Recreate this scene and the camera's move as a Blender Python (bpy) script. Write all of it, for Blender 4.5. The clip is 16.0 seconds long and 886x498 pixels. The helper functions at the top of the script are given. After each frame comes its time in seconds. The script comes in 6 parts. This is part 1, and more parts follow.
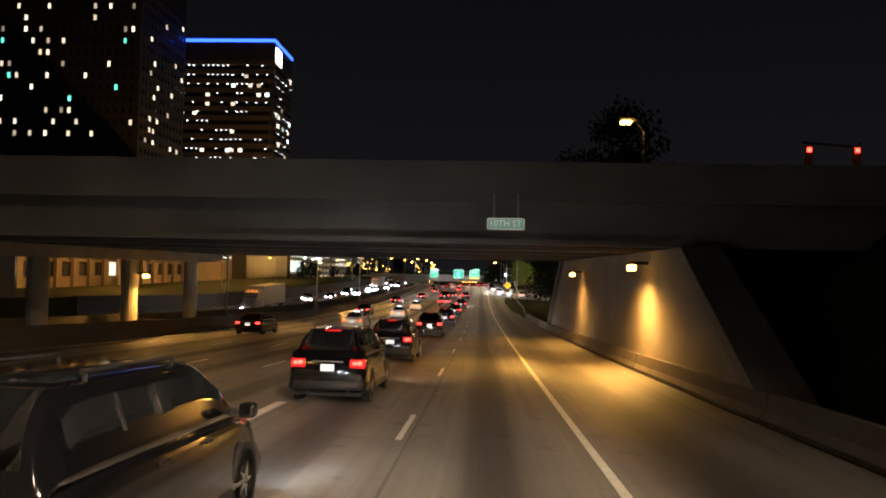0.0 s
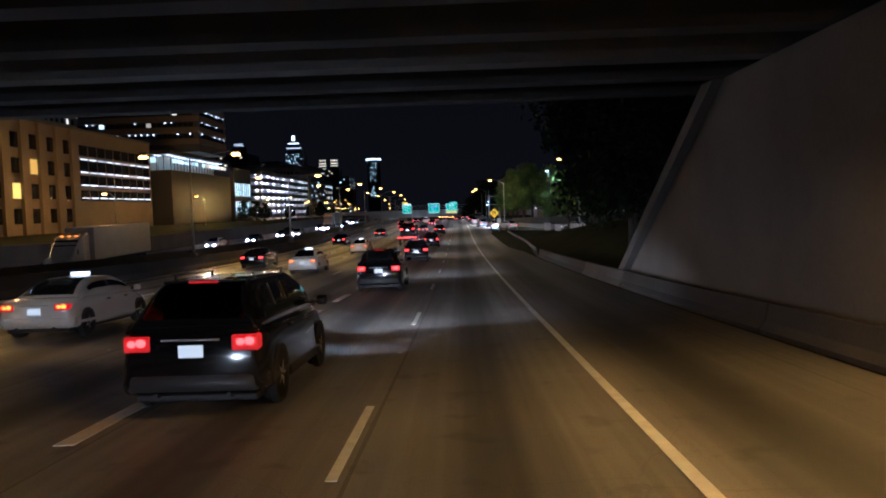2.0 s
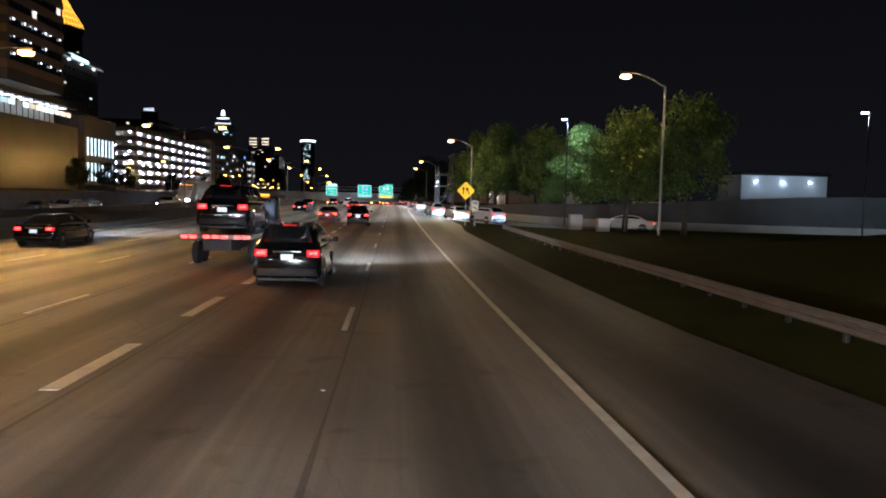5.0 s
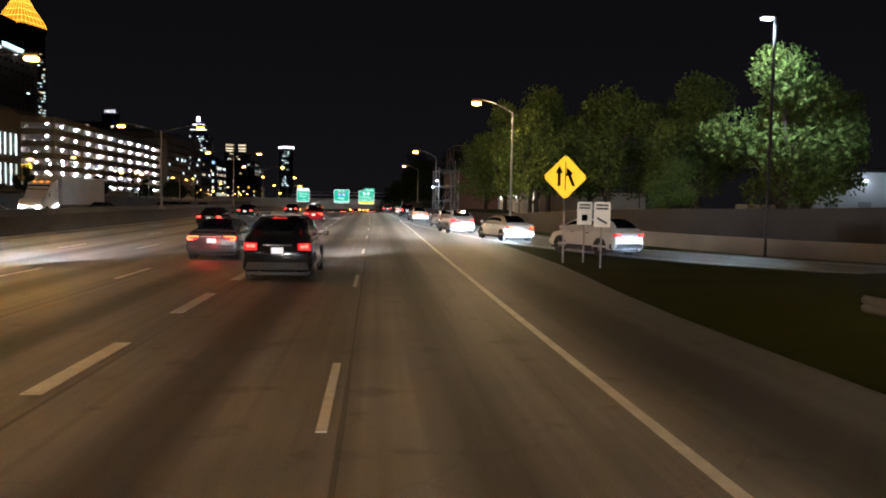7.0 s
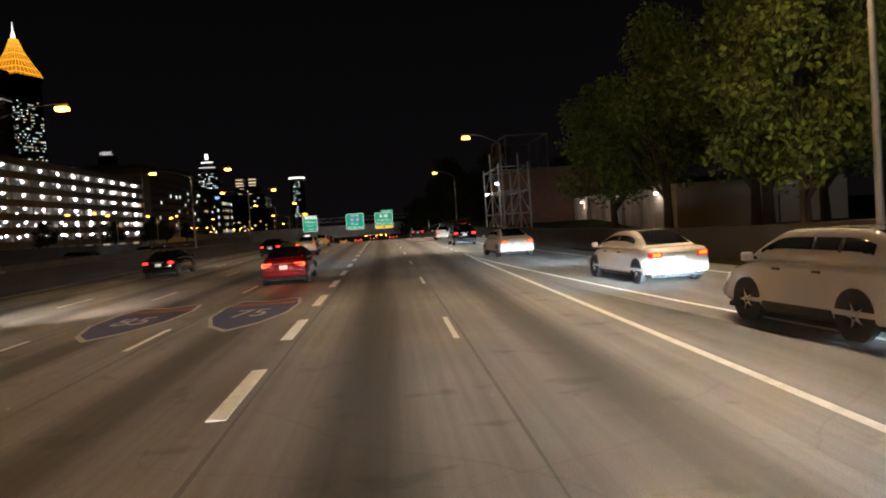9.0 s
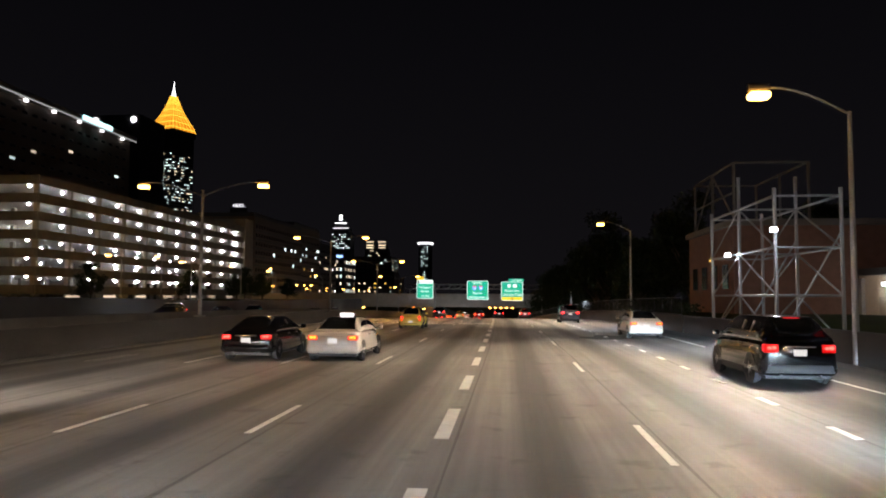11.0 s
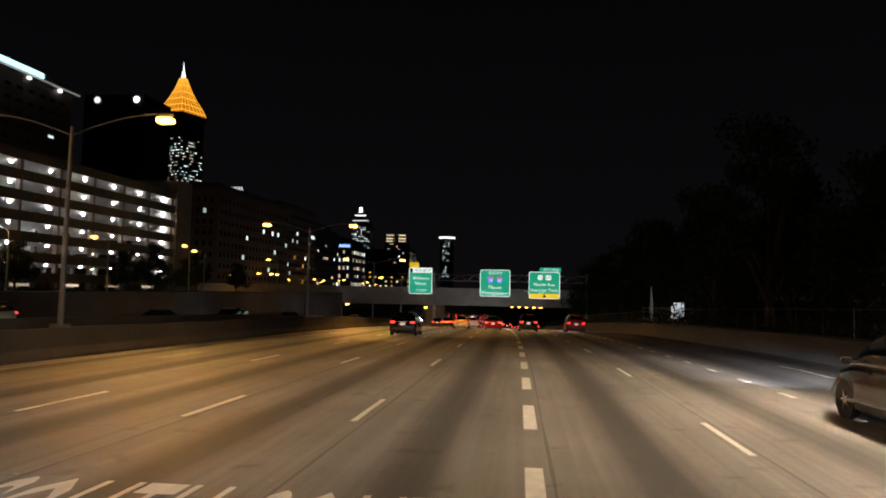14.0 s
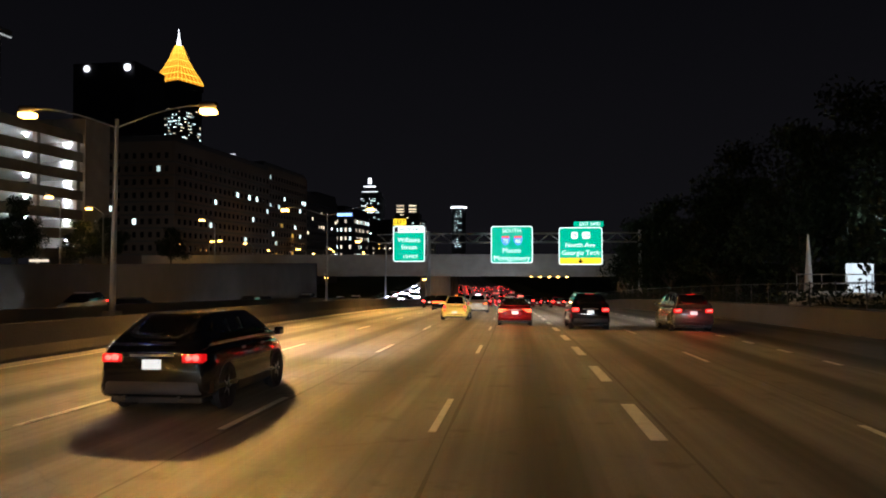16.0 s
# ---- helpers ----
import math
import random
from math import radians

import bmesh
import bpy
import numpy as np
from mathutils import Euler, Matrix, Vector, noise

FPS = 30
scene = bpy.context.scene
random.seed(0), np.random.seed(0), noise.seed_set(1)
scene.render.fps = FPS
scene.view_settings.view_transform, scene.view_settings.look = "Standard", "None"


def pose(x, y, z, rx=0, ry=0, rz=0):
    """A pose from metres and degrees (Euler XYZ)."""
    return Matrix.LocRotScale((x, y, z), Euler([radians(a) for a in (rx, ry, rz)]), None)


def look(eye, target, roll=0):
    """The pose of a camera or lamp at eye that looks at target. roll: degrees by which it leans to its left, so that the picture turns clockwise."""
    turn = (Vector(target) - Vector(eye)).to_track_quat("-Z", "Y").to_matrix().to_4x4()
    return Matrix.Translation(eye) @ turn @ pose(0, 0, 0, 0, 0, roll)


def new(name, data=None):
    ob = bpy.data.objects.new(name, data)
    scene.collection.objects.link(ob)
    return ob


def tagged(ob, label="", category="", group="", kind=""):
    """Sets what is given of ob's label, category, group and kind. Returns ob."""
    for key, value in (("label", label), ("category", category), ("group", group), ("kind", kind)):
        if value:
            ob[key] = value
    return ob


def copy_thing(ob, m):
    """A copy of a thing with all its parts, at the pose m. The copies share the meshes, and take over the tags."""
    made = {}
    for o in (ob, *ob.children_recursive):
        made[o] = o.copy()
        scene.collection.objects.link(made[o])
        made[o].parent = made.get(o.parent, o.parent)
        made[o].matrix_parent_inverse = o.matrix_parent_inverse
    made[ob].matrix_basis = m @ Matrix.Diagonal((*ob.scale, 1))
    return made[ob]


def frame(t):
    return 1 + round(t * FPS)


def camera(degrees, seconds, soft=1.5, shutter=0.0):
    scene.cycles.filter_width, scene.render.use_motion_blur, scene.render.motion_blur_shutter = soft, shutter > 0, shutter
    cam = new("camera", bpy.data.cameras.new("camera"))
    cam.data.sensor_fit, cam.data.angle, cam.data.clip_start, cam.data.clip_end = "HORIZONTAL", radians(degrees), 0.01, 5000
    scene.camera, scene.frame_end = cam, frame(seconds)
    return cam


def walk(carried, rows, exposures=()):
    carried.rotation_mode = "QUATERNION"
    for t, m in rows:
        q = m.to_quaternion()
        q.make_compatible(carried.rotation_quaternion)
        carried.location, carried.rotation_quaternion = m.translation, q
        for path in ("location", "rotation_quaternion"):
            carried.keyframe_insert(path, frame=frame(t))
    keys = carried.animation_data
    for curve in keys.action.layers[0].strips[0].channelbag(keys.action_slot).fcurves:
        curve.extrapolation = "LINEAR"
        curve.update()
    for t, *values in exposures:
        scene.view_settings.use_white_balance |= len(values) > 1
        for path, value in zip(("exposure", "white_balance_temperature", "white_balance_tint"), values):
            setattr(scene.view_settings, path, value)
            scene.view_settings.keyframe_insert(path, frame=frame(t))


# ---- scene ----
# night drive along a city freeway: camera and its path
cam = camera(61.6, 16.0, soft=1.9)
ROWS = [
    (0.0, 2.04, -2.94, 6.78, 3.13, 1.57, -1.19),
    (0.5, 1.99, 7.41, 6.16, 2.87, -1.13, -0.02),
    (1.0, 1.91, 18.01, 5.66, 2.41, -2.90, 1.28),
    (1.5, 1.92, 28.97, 5.08, 1.72, -3.21, 2.18),
    (2.0, 1.82, 40.03, 4.56, 1.40, -3.20, 1.82),
    (2.5, 1.69, 50.41, 4.20, 0.42, -3.40, 0.97),
    (3.0, 1.58, 61.37, 3.72, -0.87, -3.67, 0.56),
    (3.5, 1.57, 71.91, 3.27, -2.06, -3.97, 0.91),
    (4.0, 1.42, 83.38, 2.99, -3.12, -4.04, 0.58),
    (4.2, 1.35, 88.01, 2.90, -3.25, -4.42, 0.25),
    (6.5, 0.80, 138.60, 2.10, -4.10, -3.01, -3.59),
    (7.0, 0.57, 149.40, 2.06, -5.10, -3.46, -1.07),
    (7.5, 0.21, 160.08, 2.06, -6.28, -4.23, 2.06),
    (8.0, -0.13, 171.03, 2.06, -8.56, -4.90, 4.37),
    (8.5, -0.60, 181.58, 2.14, -7.78, -4.20, 5.28),
    (9.0, -1.07, 191.72, 2.17, -4.00, -2.07, 3.84),
    (9.5, -1.43, 201.61, 2.25, -0.35, 0.42, 2.34),
    (10.0, -1.81, 211.34, 2.32, 2.68, 2.59, 0.99),
    (12.5, -3.06, 261.69, 2.52, 6.42, 3.97, -0.73),
    (13.0, -3.40, 271.47, 2.49, 6.43, 3.59, -1.03),
    (13.5, -3.88, 281.19, 2.44, 6.80, 3.55, -1.24),
    (14.0, -4.47, 290.96, 2.37, 7.27, 3.32, -1.21),
    (14.5, -5.10, 300.90, 2.27, 7.63, 2.34, -0.87),
    (15.0, -5.83, 310.69, 2.12, 7.79, 1.60, -0.24),
    (15.5, -6.53, 320.44, 1.99, 7.88, 1.03, 0.06),
    (16.0, -7.21, 330.14, 1.80, 8.29, 1.06, 0.07),
]
walk(cam, [(t, pose(x, y, z, 90 + pitch, roll, yaw)) for t, x, y, z, yaw, pitch, roll in ROWS],
     exposures=[(0.0, 1.9, 6700, 10), (0.5, 1.3, 6000, 11), (1.0, 1.0, 5400, 11), (1.5, 0.85, 5100, 11), (2.0, 1.1, 4900, 11), (2.6, 1.4, 5000, 11), (3.2, 1.6, 5500, 12), (4.2, 1.75, 5000, 10), (6.4, 1.2, 6900, 15), (7.0, 1.55, 6300, 13), (7.5, 1.3, 6400, 11), (8.0, 1.2, 6700, 13),
                (8.5, 0.8, 6400, 11), (9.0, 0.7, 7000, 15), (9.5, 0.7, 7200, 16), (10.0, 1.4, 7100, 16), (12.4, 1.2, 6000, 11), (13.0, 1.0, 6300, 11), (13.5, 0.9, 6800, 14), (14.4, 0.6, 6700, 13), (14.9, 1.15, 5300, 10), (15.5, 1.35, 5200, 10), (16.0, 1.5, 6100, 10)])

# the road's long profile: slopes at stations give its height and its bend
STATIONS = [-60, 20, 60, 100, 140, 190, 250, 310, 370, 450, 520, 600, 700, 6000]
GRADES = [-0.0629, -0.0488, -0.0380, -0.0216, -0.0020, 0.0051, 0.0037, -0.0134, -0.0358, -0.0582, -0.0300, -0.0100, 0.0, 0.0]
BENDS = [0.0018, -0.0010, -0.0032, -0.0052, -0.0047, -0.0003, -0.0110, -0.0255, -0.0569, -0.0884, -0.1050, -0.1200, -0.1300, -0.1300]
_S = np.arange(-60.0, 6001.0, 2.0)


def _integral(slopes):
    s = np.interp(_S, STATIONS, slopes)
    total = np.concatenate([[0.0], np.cumsum(s[1:] + s[:-1])])
    return total - np.interp(200.0, _S, total)


_Z, _C = _integral(GRADES), _integral(BENDS)


def RZ(y):
    return float(np.interp(y, _S, _Z))


def RC(y):
    return float(np.interp(y, _S, _C))


def at_road(X, y, dz=0.0):
    return (RC(y) + X, y, RZ(y) + dz)


def road_pose(X, y, dz=0.0, turn=0.0):
    """A pose on the road at lane offset X, heading along it."""
    head = math.degrees(math.atan(-np.interp(y, STATIONS, BENDS)))
    tilt = math.degrees(math.atan(np.interp(y, STATIONS, GRADES)))
    return pose(RC(y) + X, y, RZ(y) + dz, tilt, 0, head + turn)


# ---- night sky ----
world = bpy.data.worlds.new("night")
scene.world = world
world.use_nodes = True
wn, wl = world.node_tree.nodes, world.node_tree.links
wn.clear()
w_out, w_bg = wn.new("ShaderNodeOutputWorld"), wn.new("ShaderNodeBackground")
w_co, w_sep, w_ramp = wn.new("ShaderNodeTexCoord"), wn.new("ShaderNodeSeparateXYZ"), wn.new("ShaderNodeValToRGB")
w_ramp.color_ramp.elements[0].position, w_ramp.color_ramp.elements[0].color = 0.0, (0.0050, 0.0046, 0.0055, 1)
w_ramp.color_ramp.elements[1].position, w_ramp.color_ramp.elements[1].color = 0.5, (0.0014, 0.0014, 0.0020, 1)
wl.new(w_co.outputs["Generated"], w_sep.inputs[0])
wl.new(w_sep.outputs["Z"], w_ramp.inputs[0])
wl.new(w_ramp.outputs[0], w_bg.inputs["Color"])
w_bg.inputs["Strength"].default_value = 0.42
wl.new(w_bg.outputs[0], w_out.inputs[0])

SODIUM = (1.0, 0.48, 0.10)
WHITE, COOL = (1.0, 0.93, 0.84), (0.72, 0.88, 1.0)


def lamp(kind, m, power, colour, radius=0.2, angle=150, blend=0.6):
    data = bpy.data.lights.new("lamp_light", kind)
    data.energy, data.color = power, colour
    data.shadow_soft_size = radius
    if kind == "SPOT":
        data.spot_size, data.spot_blend = radians(angle), blend
    ob = new("lamp_light", data)
    ob.matrix_world = m
    return ob


# masts at y -16 and 68 are unseen, added to light the near road
MEDIAN_MASTS = [-16.0, 68.0, 108.0, 148.0, 194.0, 235.5, 281.0, 321.0, 361.0, 401.0]
# first lamp is unseen behind the start, added to light road and overpass
SIDE_LAMPS = [(8.2, -9.0, 17.5), (17.8, 160.4, 12.0), (8.6, 210.2, 10.6), (6.1, 257.9, 9.8), (6.3, 308.5, 10.2)]
MAST_SHARE = {-16.0: 0.15, 68.0: 0.10, 148.0: 1.3, 194.0: 0.7, 108.0: 0.75, 235.5: 0.32, 281.0: 0.26, 321.0: 0.42}  # share of full power, tuned mast by mast to the road's brightness
for y in MEDIAN_MASTS:
    for X, aim, power in ((-19.0, -12.5, 9500), (-27.6, -34.0, 2000)):
        x0, y0, z0 = at_road(X, y, 9.8)
        lamp("SPOT", look((x0, y0, z0), at_road(aim, y + 0.1)) @ Matrix.Diagonal((2.4, 1, 1, 1)), power * MAST_SHARE.get(y, 1.0), SODIUM, 0.25, 108, 1.0)
# whiter than sodium: these beams also stand in for the camera truck's headlights
for (x0, y0, z0), power in zip(SIDE_LAMPS, (19000, 900, 8000, 15000, 18000)):
    lamp("SPOT", look((x0, y0, z0 - 0.4), (x0 - 6.5, y0 + 0.1, z0 - 10.4)) @ Matrix.Diagonal((2.2, 1, 1, 1)), power, (1.0, 0.76, 0.52), 0.25, 108, 1.0)
for m, power in (((17.8, 160.4, 11.3), 420), ((8.6, 210.2, 10.0), 1500)):
    lamp("POINT", Matrix.Translation(m), power, (1.0, 0.66, 0.30), 0.2)
# lamps under the first overpass
BRIDGE_LAMPS = [(8.05, 27.7, 7.0), (8.05, 47.9, 6.6), (-20.9, 46.5, 5.9)]
for x0, y0, z0 in BRIDGE_LAMPS:
    side = 1 if x0 > 0 else -1
    lamp("SPOT", look((x0 - 0.5 * side, y0, z0 - 0.2), (x0 - 1.6 * side, y0, z0 - 5.0)), 1500 if y0 < 40 else 700, SODIUM, 0.15, 172, 0.8)
# sodium lamps on the city street beyond the far wall
CITY_LAMPS = [(-64.0, 132.0), (-64.0, 176.0), (-64.0, 224.0), (-66.0, 300.0), (-66.0, 368.0), (-66.0, 418.0), (-84.0, 476.0), (-92.0, 545.0), (-104.0, 625.0)]
for x0, y0 in CITY_LAMPS:
    lamp("POINT", Matrix.Translation((x0, y0, max(RZ(y0), -0.3) + 8.6)), 3600 if y0 < 350 else 260, SODIUM, 0.3)
# white lot lamps that light the trees on the right
LOT_LAMPS = [(18.4, 182.7, 10.9, 1500), (28.2, 131.5, 11.4, 700), (34.5, 244.3, 9.5, 220), (33.2, 255.9, 6.1, 160), (38.8, 164.3, 10.2, 900)]
for x0, y0, z0, power in LOT_LAMPS:
    lamp("SPOT", look((x0, y0, z0 - 0.45), (x0 + 5.0, y0 + 7.0, z0 - 4.0)), power, COOL, 0.2, 130, 0.8)


# ---- materials ----
def shader(name):
    m = bpy.data.materials.new(name)
    m.use_nodes = True
    nt = m.node_tree
    return m, nt.nodes, nt.links, nt.nodes["Principled BSDF"]


def plain(name, colour, rough=0.6, metal=0.0, vary=0.25, scale=3.0, bump=0.1, fine=40.0, coat=0.0):
    """A surface with stains at one scale and grain at another."""
    m, n, l, b = shader(name)
    co = n.new("ShaderNodeTexCoord")
    big, small = n.new("ShaderNodeTexNoise"), n.new("ShaderNodeTexNoise")
    big.inputs["Scale"].default_value, big.inputs["Detail"].default_value = scale, 5
    small.inputs["Scale"].default_value, small.inputs["Detail"].default_value = fine, 4
    l.new(co.outputs["Object"], big.inputs["Vector"])
    l.new(co.outputs["Object"], small.inputs["Vector"])
    mix = n.new("ShaderNodeMix")
    mix.data_type = "RGBA"
    lo, hi = [c * (1 - vary) for c in colour], [min(1, c * (1 + vary)) for c in colour]
    mix.inputs[6].default_value, mix.inputs[7].default_value = (*lo, 1), (*hi, 1)
    add = n.new("ShaderNodeMath")
    add.operation = "MULTIPLY_ADD"
    add.inputs[1].default_value, add.inputs[2].default_value = 0.35, -0.17
    l.new(small.outputs["Fac"], add.inputs[0])
    s = n.new("ShaderNodeMath")
    s.operation = "ADD"
    s.use_clamp = True
    l.new(big.outputs["Fac"], s.inputs[0])
    l.new(add.outputs[0], s.inputs[1])
    l.new(s.outputs[0], mix.inputs[0])
    l.new(mix.outputs[2], b.inputs["Base Color"])
    b.inputs["Roughness"].default_value, b.inputs["Metallic"].default_value = rough, metal
    b.inputs["Coat Weight"].default_value = coat
    b.inputs["Coat Roughness"].default_value = 0.06
    if bump:
        bp = n.new("ShaderNodeBump")
        bp.inputs["Strength"].default_value, bp.inputs["Distance"].default_value = bump, 0.02
        l.new(small.outputs["Fac"], bp.inputs["Height"])
        l.new(bp.outputs[0], b.inputs["Normal"])
    return m


def glow(name, colour, strength, vary=0.0):
    """A surface that gives off light; vary: spread between pieces."""
    m, n, l, b = shader(name)
    b.inputs["Base Color"].default_value = (*[0.03 + 0.4 * c for c in colour], 1)
    b.inputs["Emission Color"].default_value = (*colour, 1)
    b.inputs["Emission Strength"].default_value = strength
    if vary:
        info, mul = n.new("ShaderNodeObjectInfo"), n.new("ShaderNodeMath")
        mul.operation = "MULTIPLY_ADD"
        mul.inputs[1].default_value, mul.inputs[2].default_value = strength * 2 * vary, strength * (1 - vary)
        l.new(info.outputs["Random"], mul.inputs[0])
        l.new(mul.outputs[0], b.inputs["Emission Strength"])
    return m


def asphalt(name, base, streak=True, dark=0.45):
    """Worn road: dark oil bands down the lanes, patches, grain, fine cracks. UV: metres across and along."""
    m, n, l, b = shader(name)
    uv = n.new("ShaderNodeUVMap")
    uv.uv_map = "road"
    sep = n.new("ShaderNodeSeparateXYZ")
    l.new(uv.outputs[0], sep.inputs[0])

    def op(kind, a, c=None, d=None):
        q = n.new("ShaderNodeMath")
        q.operation = kind
        for i, v in enumerate((a, c, d)):
            if v is None:
                continue
            if isinstance(v, (int, float)):
                q.inputs[i].default_value = v
            else:
                l.new(v, q.inputs[i])
        return q.outputs[0]

    stretch = n.new("ShaderNodeMapping")
    stretch.inputs["Scale"].default_value = (1.2, 0.035, 1)
    l.new(uv.outputs[0], stretch.inputs[0])
    long_noise = n.new("ShaderNodeTexNoise")
    long_noise.inputs["Scale"].default_value, long_noise.inputs["Detail"].default_value = 1.0, 6
    l.new(stretch.outputs[0], long_noise.inputs["Vector"])
    patch = n.new("ShaderNodeTexNoise")
    patch.inputs["Scale"].default_value, patch.inputs["Detail"].default_value = 0.22, 4
    l.new(uv.outputs[0], patch.inputs["Vector"])
    grain = n.new("ShaderNodeTexNoise")
    grain.inputs["Scale"].default_value, grain.inputs["Detail"].default_value = 55, 3
    l.new(uv.outputs[0], grain.inputs["Vector"])
    wander = op("MULTIPLY_ADD", long_noise.outputs["Fac"], 0.5, -0.25)
    lane = op("FRACT", op("ADD", op("DIVIDE", op("ADD", sep.outputs["X"], wander), 3.225), 8.0))
    away = op("ABSOLUTE", op("SUBTRACT", lane, 0.5))
    band = n.new("ShaderNodeMapRange")
    band.interpolation_type = "SMOOTHSTEP"
    band.inputs["From Min"].default_value, band.inputs["From Max"].default_value = 0.04, 0.24
    band.inputs["To Min"].default_value, band.inputs["To Max"].default_value = dark, 1.0
    l.new(away, band.inputs["Value"])
    f = op("MULTIPLY_ADD", long_noise.outputs["Fac"], 0.9, 0.55)
    thin = n.new("ShaderNodeMapping")
    thin.inputs["Scale"].default_value = (6.0, 0.09, 1)
    l.new(uv.outputs[0], thin.inputs[0])
    fibre = n.new("ShaderNodeTexNoise")
    fibre.inputs["Scale"].default_value, fibre.inputs["Detail"].default_value = 1.0, 5
    l.new(thin.outputs[0], fibre.inputs["Vector"])
    f = op("MULTIPLY", f, op("MULTIPLY_ADD", fibre.outputs["Fac"], 0.8, 0.6))
    blot = n.new("ShaderNodeTexNoise")
    blot.inputs["Scale"].default_value, blot.inputs["Detail"].default_value = 1.3, 6
    l.new(uv.outputs[0], blot.inputs["Vector"])
    drips = n.new("ShaderNodeMapRange")
    drips.inputs["From Min"].default_value, drips.inputs["From Max"].default_value = 0.60, 0.68
    drips.inputs["To Min"].default_value, drips.inputs["To Max"].default_value = 1.0, 0.72
    l.new(blot.outputs["Fac"], drips.inputs["Value"])
    f = op("MULTIPLY", f, drips.outputs[0])
    f = op("MULTIPLY", f, op("MULTIPLY_ADD", patch.outputs["Fac"], 1.3, 0.35))
    f = op("MULTIPLY", f, op("MULTIPLY_ADD", grain.outputs["Fac"], 1.0, 0.5))
    if streak:
        f = op("MULTIPLY", f, band.outputs[0])
        # tar-filled seams where the lanes were paved against each other
        joint = op("ABSOLUTE", op("SUBTRACT", op("FRACT", op("ADD", op("DIVIDE", op("ADD", sep.outputs["X"], op("MULTIPLY_ADD", long_noise.outputs["Fac"], 0.22, -0.27)), 3.21), 8.5)), 0.5))
        seam = op("LESS_THAN", joint, op("MULTIPLY_ADD", patch.outputs["Fac"], 0.022, -0.0035))
        f = op("MULTIPLY", f, op("MULTIPLY_ADD", seam, -0.42, 1.0))
        # darker right of the edge line
        right_tone = n.new("ShaderNodeMapRange")
        right_tone.inputs["From Min"].default_value, right_tone.inputs["From Max"].default_value = 3.55, 4.1
        right_tone.inputs["To Min"].default_value, right_tone.inputs["To Max"].default_value = 1.0, 0.40
        l.new(sep.outputs["X"], right_tone.inputs["Value"])
        f = op("MULTIPLY", f, right_tone.outputs[0])
    crack = n.new("ShaderNodeTexVoronoi")
    crack.feature = "DISTANCE_TO_EDGE"
    crack.inputs["Scale"].default_value = 0.3
    warp = n.new("ShaderNodeVectorMath")
    warp.operation = "MULTIPLY_ADD"
    l.new(patch.outputs["Color"], warp.inputs[0])
    warp.inputs[1].default_value = (2.2, 2.2, 0)
    l.new(uv.outputs[0], warp.inputs[2])
    l.new(warp.outputs[0], crack.inputs["Vector"])
    line = op("GREATER_THAN", crack.outputs["Distance"], 0.0035)
    f = op("MULTIPLY", f, op("MULTIPLY_ADD", line, 0.12, 0.88))
    col = n.new("ShaderNodeMix")
    col.data_type = "RGBA"
    col.blend_type = "MULTIPLY"
    col.inputs[0].default_value = 1.0
    col.inputs[6].default_value = (*base, 1)
    comb = n.new("ShaderNodeCombineColor")
    for i in range(3):
        l.new(f, comb.inputs[i])
    l.new(comb.outputs[0], col.inputs[7])
    l.new(col.outputs[2], b.inputs["Base Color"])
    rough = op("MULTIPLY_ADD", patch.outputs["Fac"], 0.25, 0.48)
    l.new(rough, b.inputs["Roughness"])
    bp = n.new("ShaderNodeBump")
    bp.inputs["Strength"].default_value, bp.inputs["Distance"].default_value = 0.35, 0.01
    l.new(grain.outputs["Fac"], bp.inputs["Height"])
    l.new(bp.outputs[0], b.inputs["Normal"])
    return m


M_ROAD = asphalt("worn_asphalt", (0.225, 0.216, 0.203), dark=0.34)
M_RAMP = asphalt("ramp_asphalt", (0.17, 0.17, 0.165), streak=False)
M_PAINT = plain("road_paint", (0.78, 0.77, 0.73), 0.6, vary=0.3, scale=4, bump=0.15, fine=60)
M_PAINT_OLD = plain("worn_paint", (0.45, 0.44, 0.40), 0.7, vary=0.45, scale=6, bump=0.15, fine=60)
M_CONCRETE = plain("concrete", (0.30, 0.285, 0.26), 0.85, vary=0.35, scale=0.5, bump=0.3, fine=14)
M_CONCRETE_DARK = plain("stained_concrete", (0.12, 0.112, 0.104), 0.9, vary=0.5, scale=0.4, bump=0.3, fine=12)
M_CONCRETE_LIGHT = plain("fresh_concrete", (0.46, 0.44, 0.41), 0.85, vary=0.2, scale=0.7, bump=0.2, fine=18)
# near-black concrete, one tone for walls, barriers, girders and piers
M_CONCRETE_BLACK = plain("near_black_concrete", (0.048, 0.044, 0.041), 0.9, vary=0.55, scale=0.35, bump=0.3, fine=10)
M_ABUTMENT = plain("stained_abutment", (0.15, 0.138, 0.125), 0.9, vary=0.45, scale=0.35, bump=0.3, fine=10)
M_STEEL = plain("galvanised_steel", (0.28, 0.285, 0.29), 0.5, 0.6, vary=0.2, scale=3, bump=0.05)
M_RUST = plain("weathered_rail", (0.13, 0.115, 0.10), 0.6, 0.5, vary=0.35, scale=2, bump=0.1)
M_DARK = plain("dark_metal", (0.03, 0.03, 0.032), 0.5, 0.4, vary=0.3)
M_GRASS = plain("night_grass", (0.026, 0.030, 0.005), 0.95, vary=0.55, scale=0.35, bump=0.8, fine=9)
M_GRASS.node_tree.nodes["Principled BSDF"].inputs["Specular IOR Level"].default_value = 0.05
M_SODIUM = glow("sodium_lens", (1.0, 0.46, 0.075), 7.0)
M_COOL = glow("white_lens", COOL, 6)


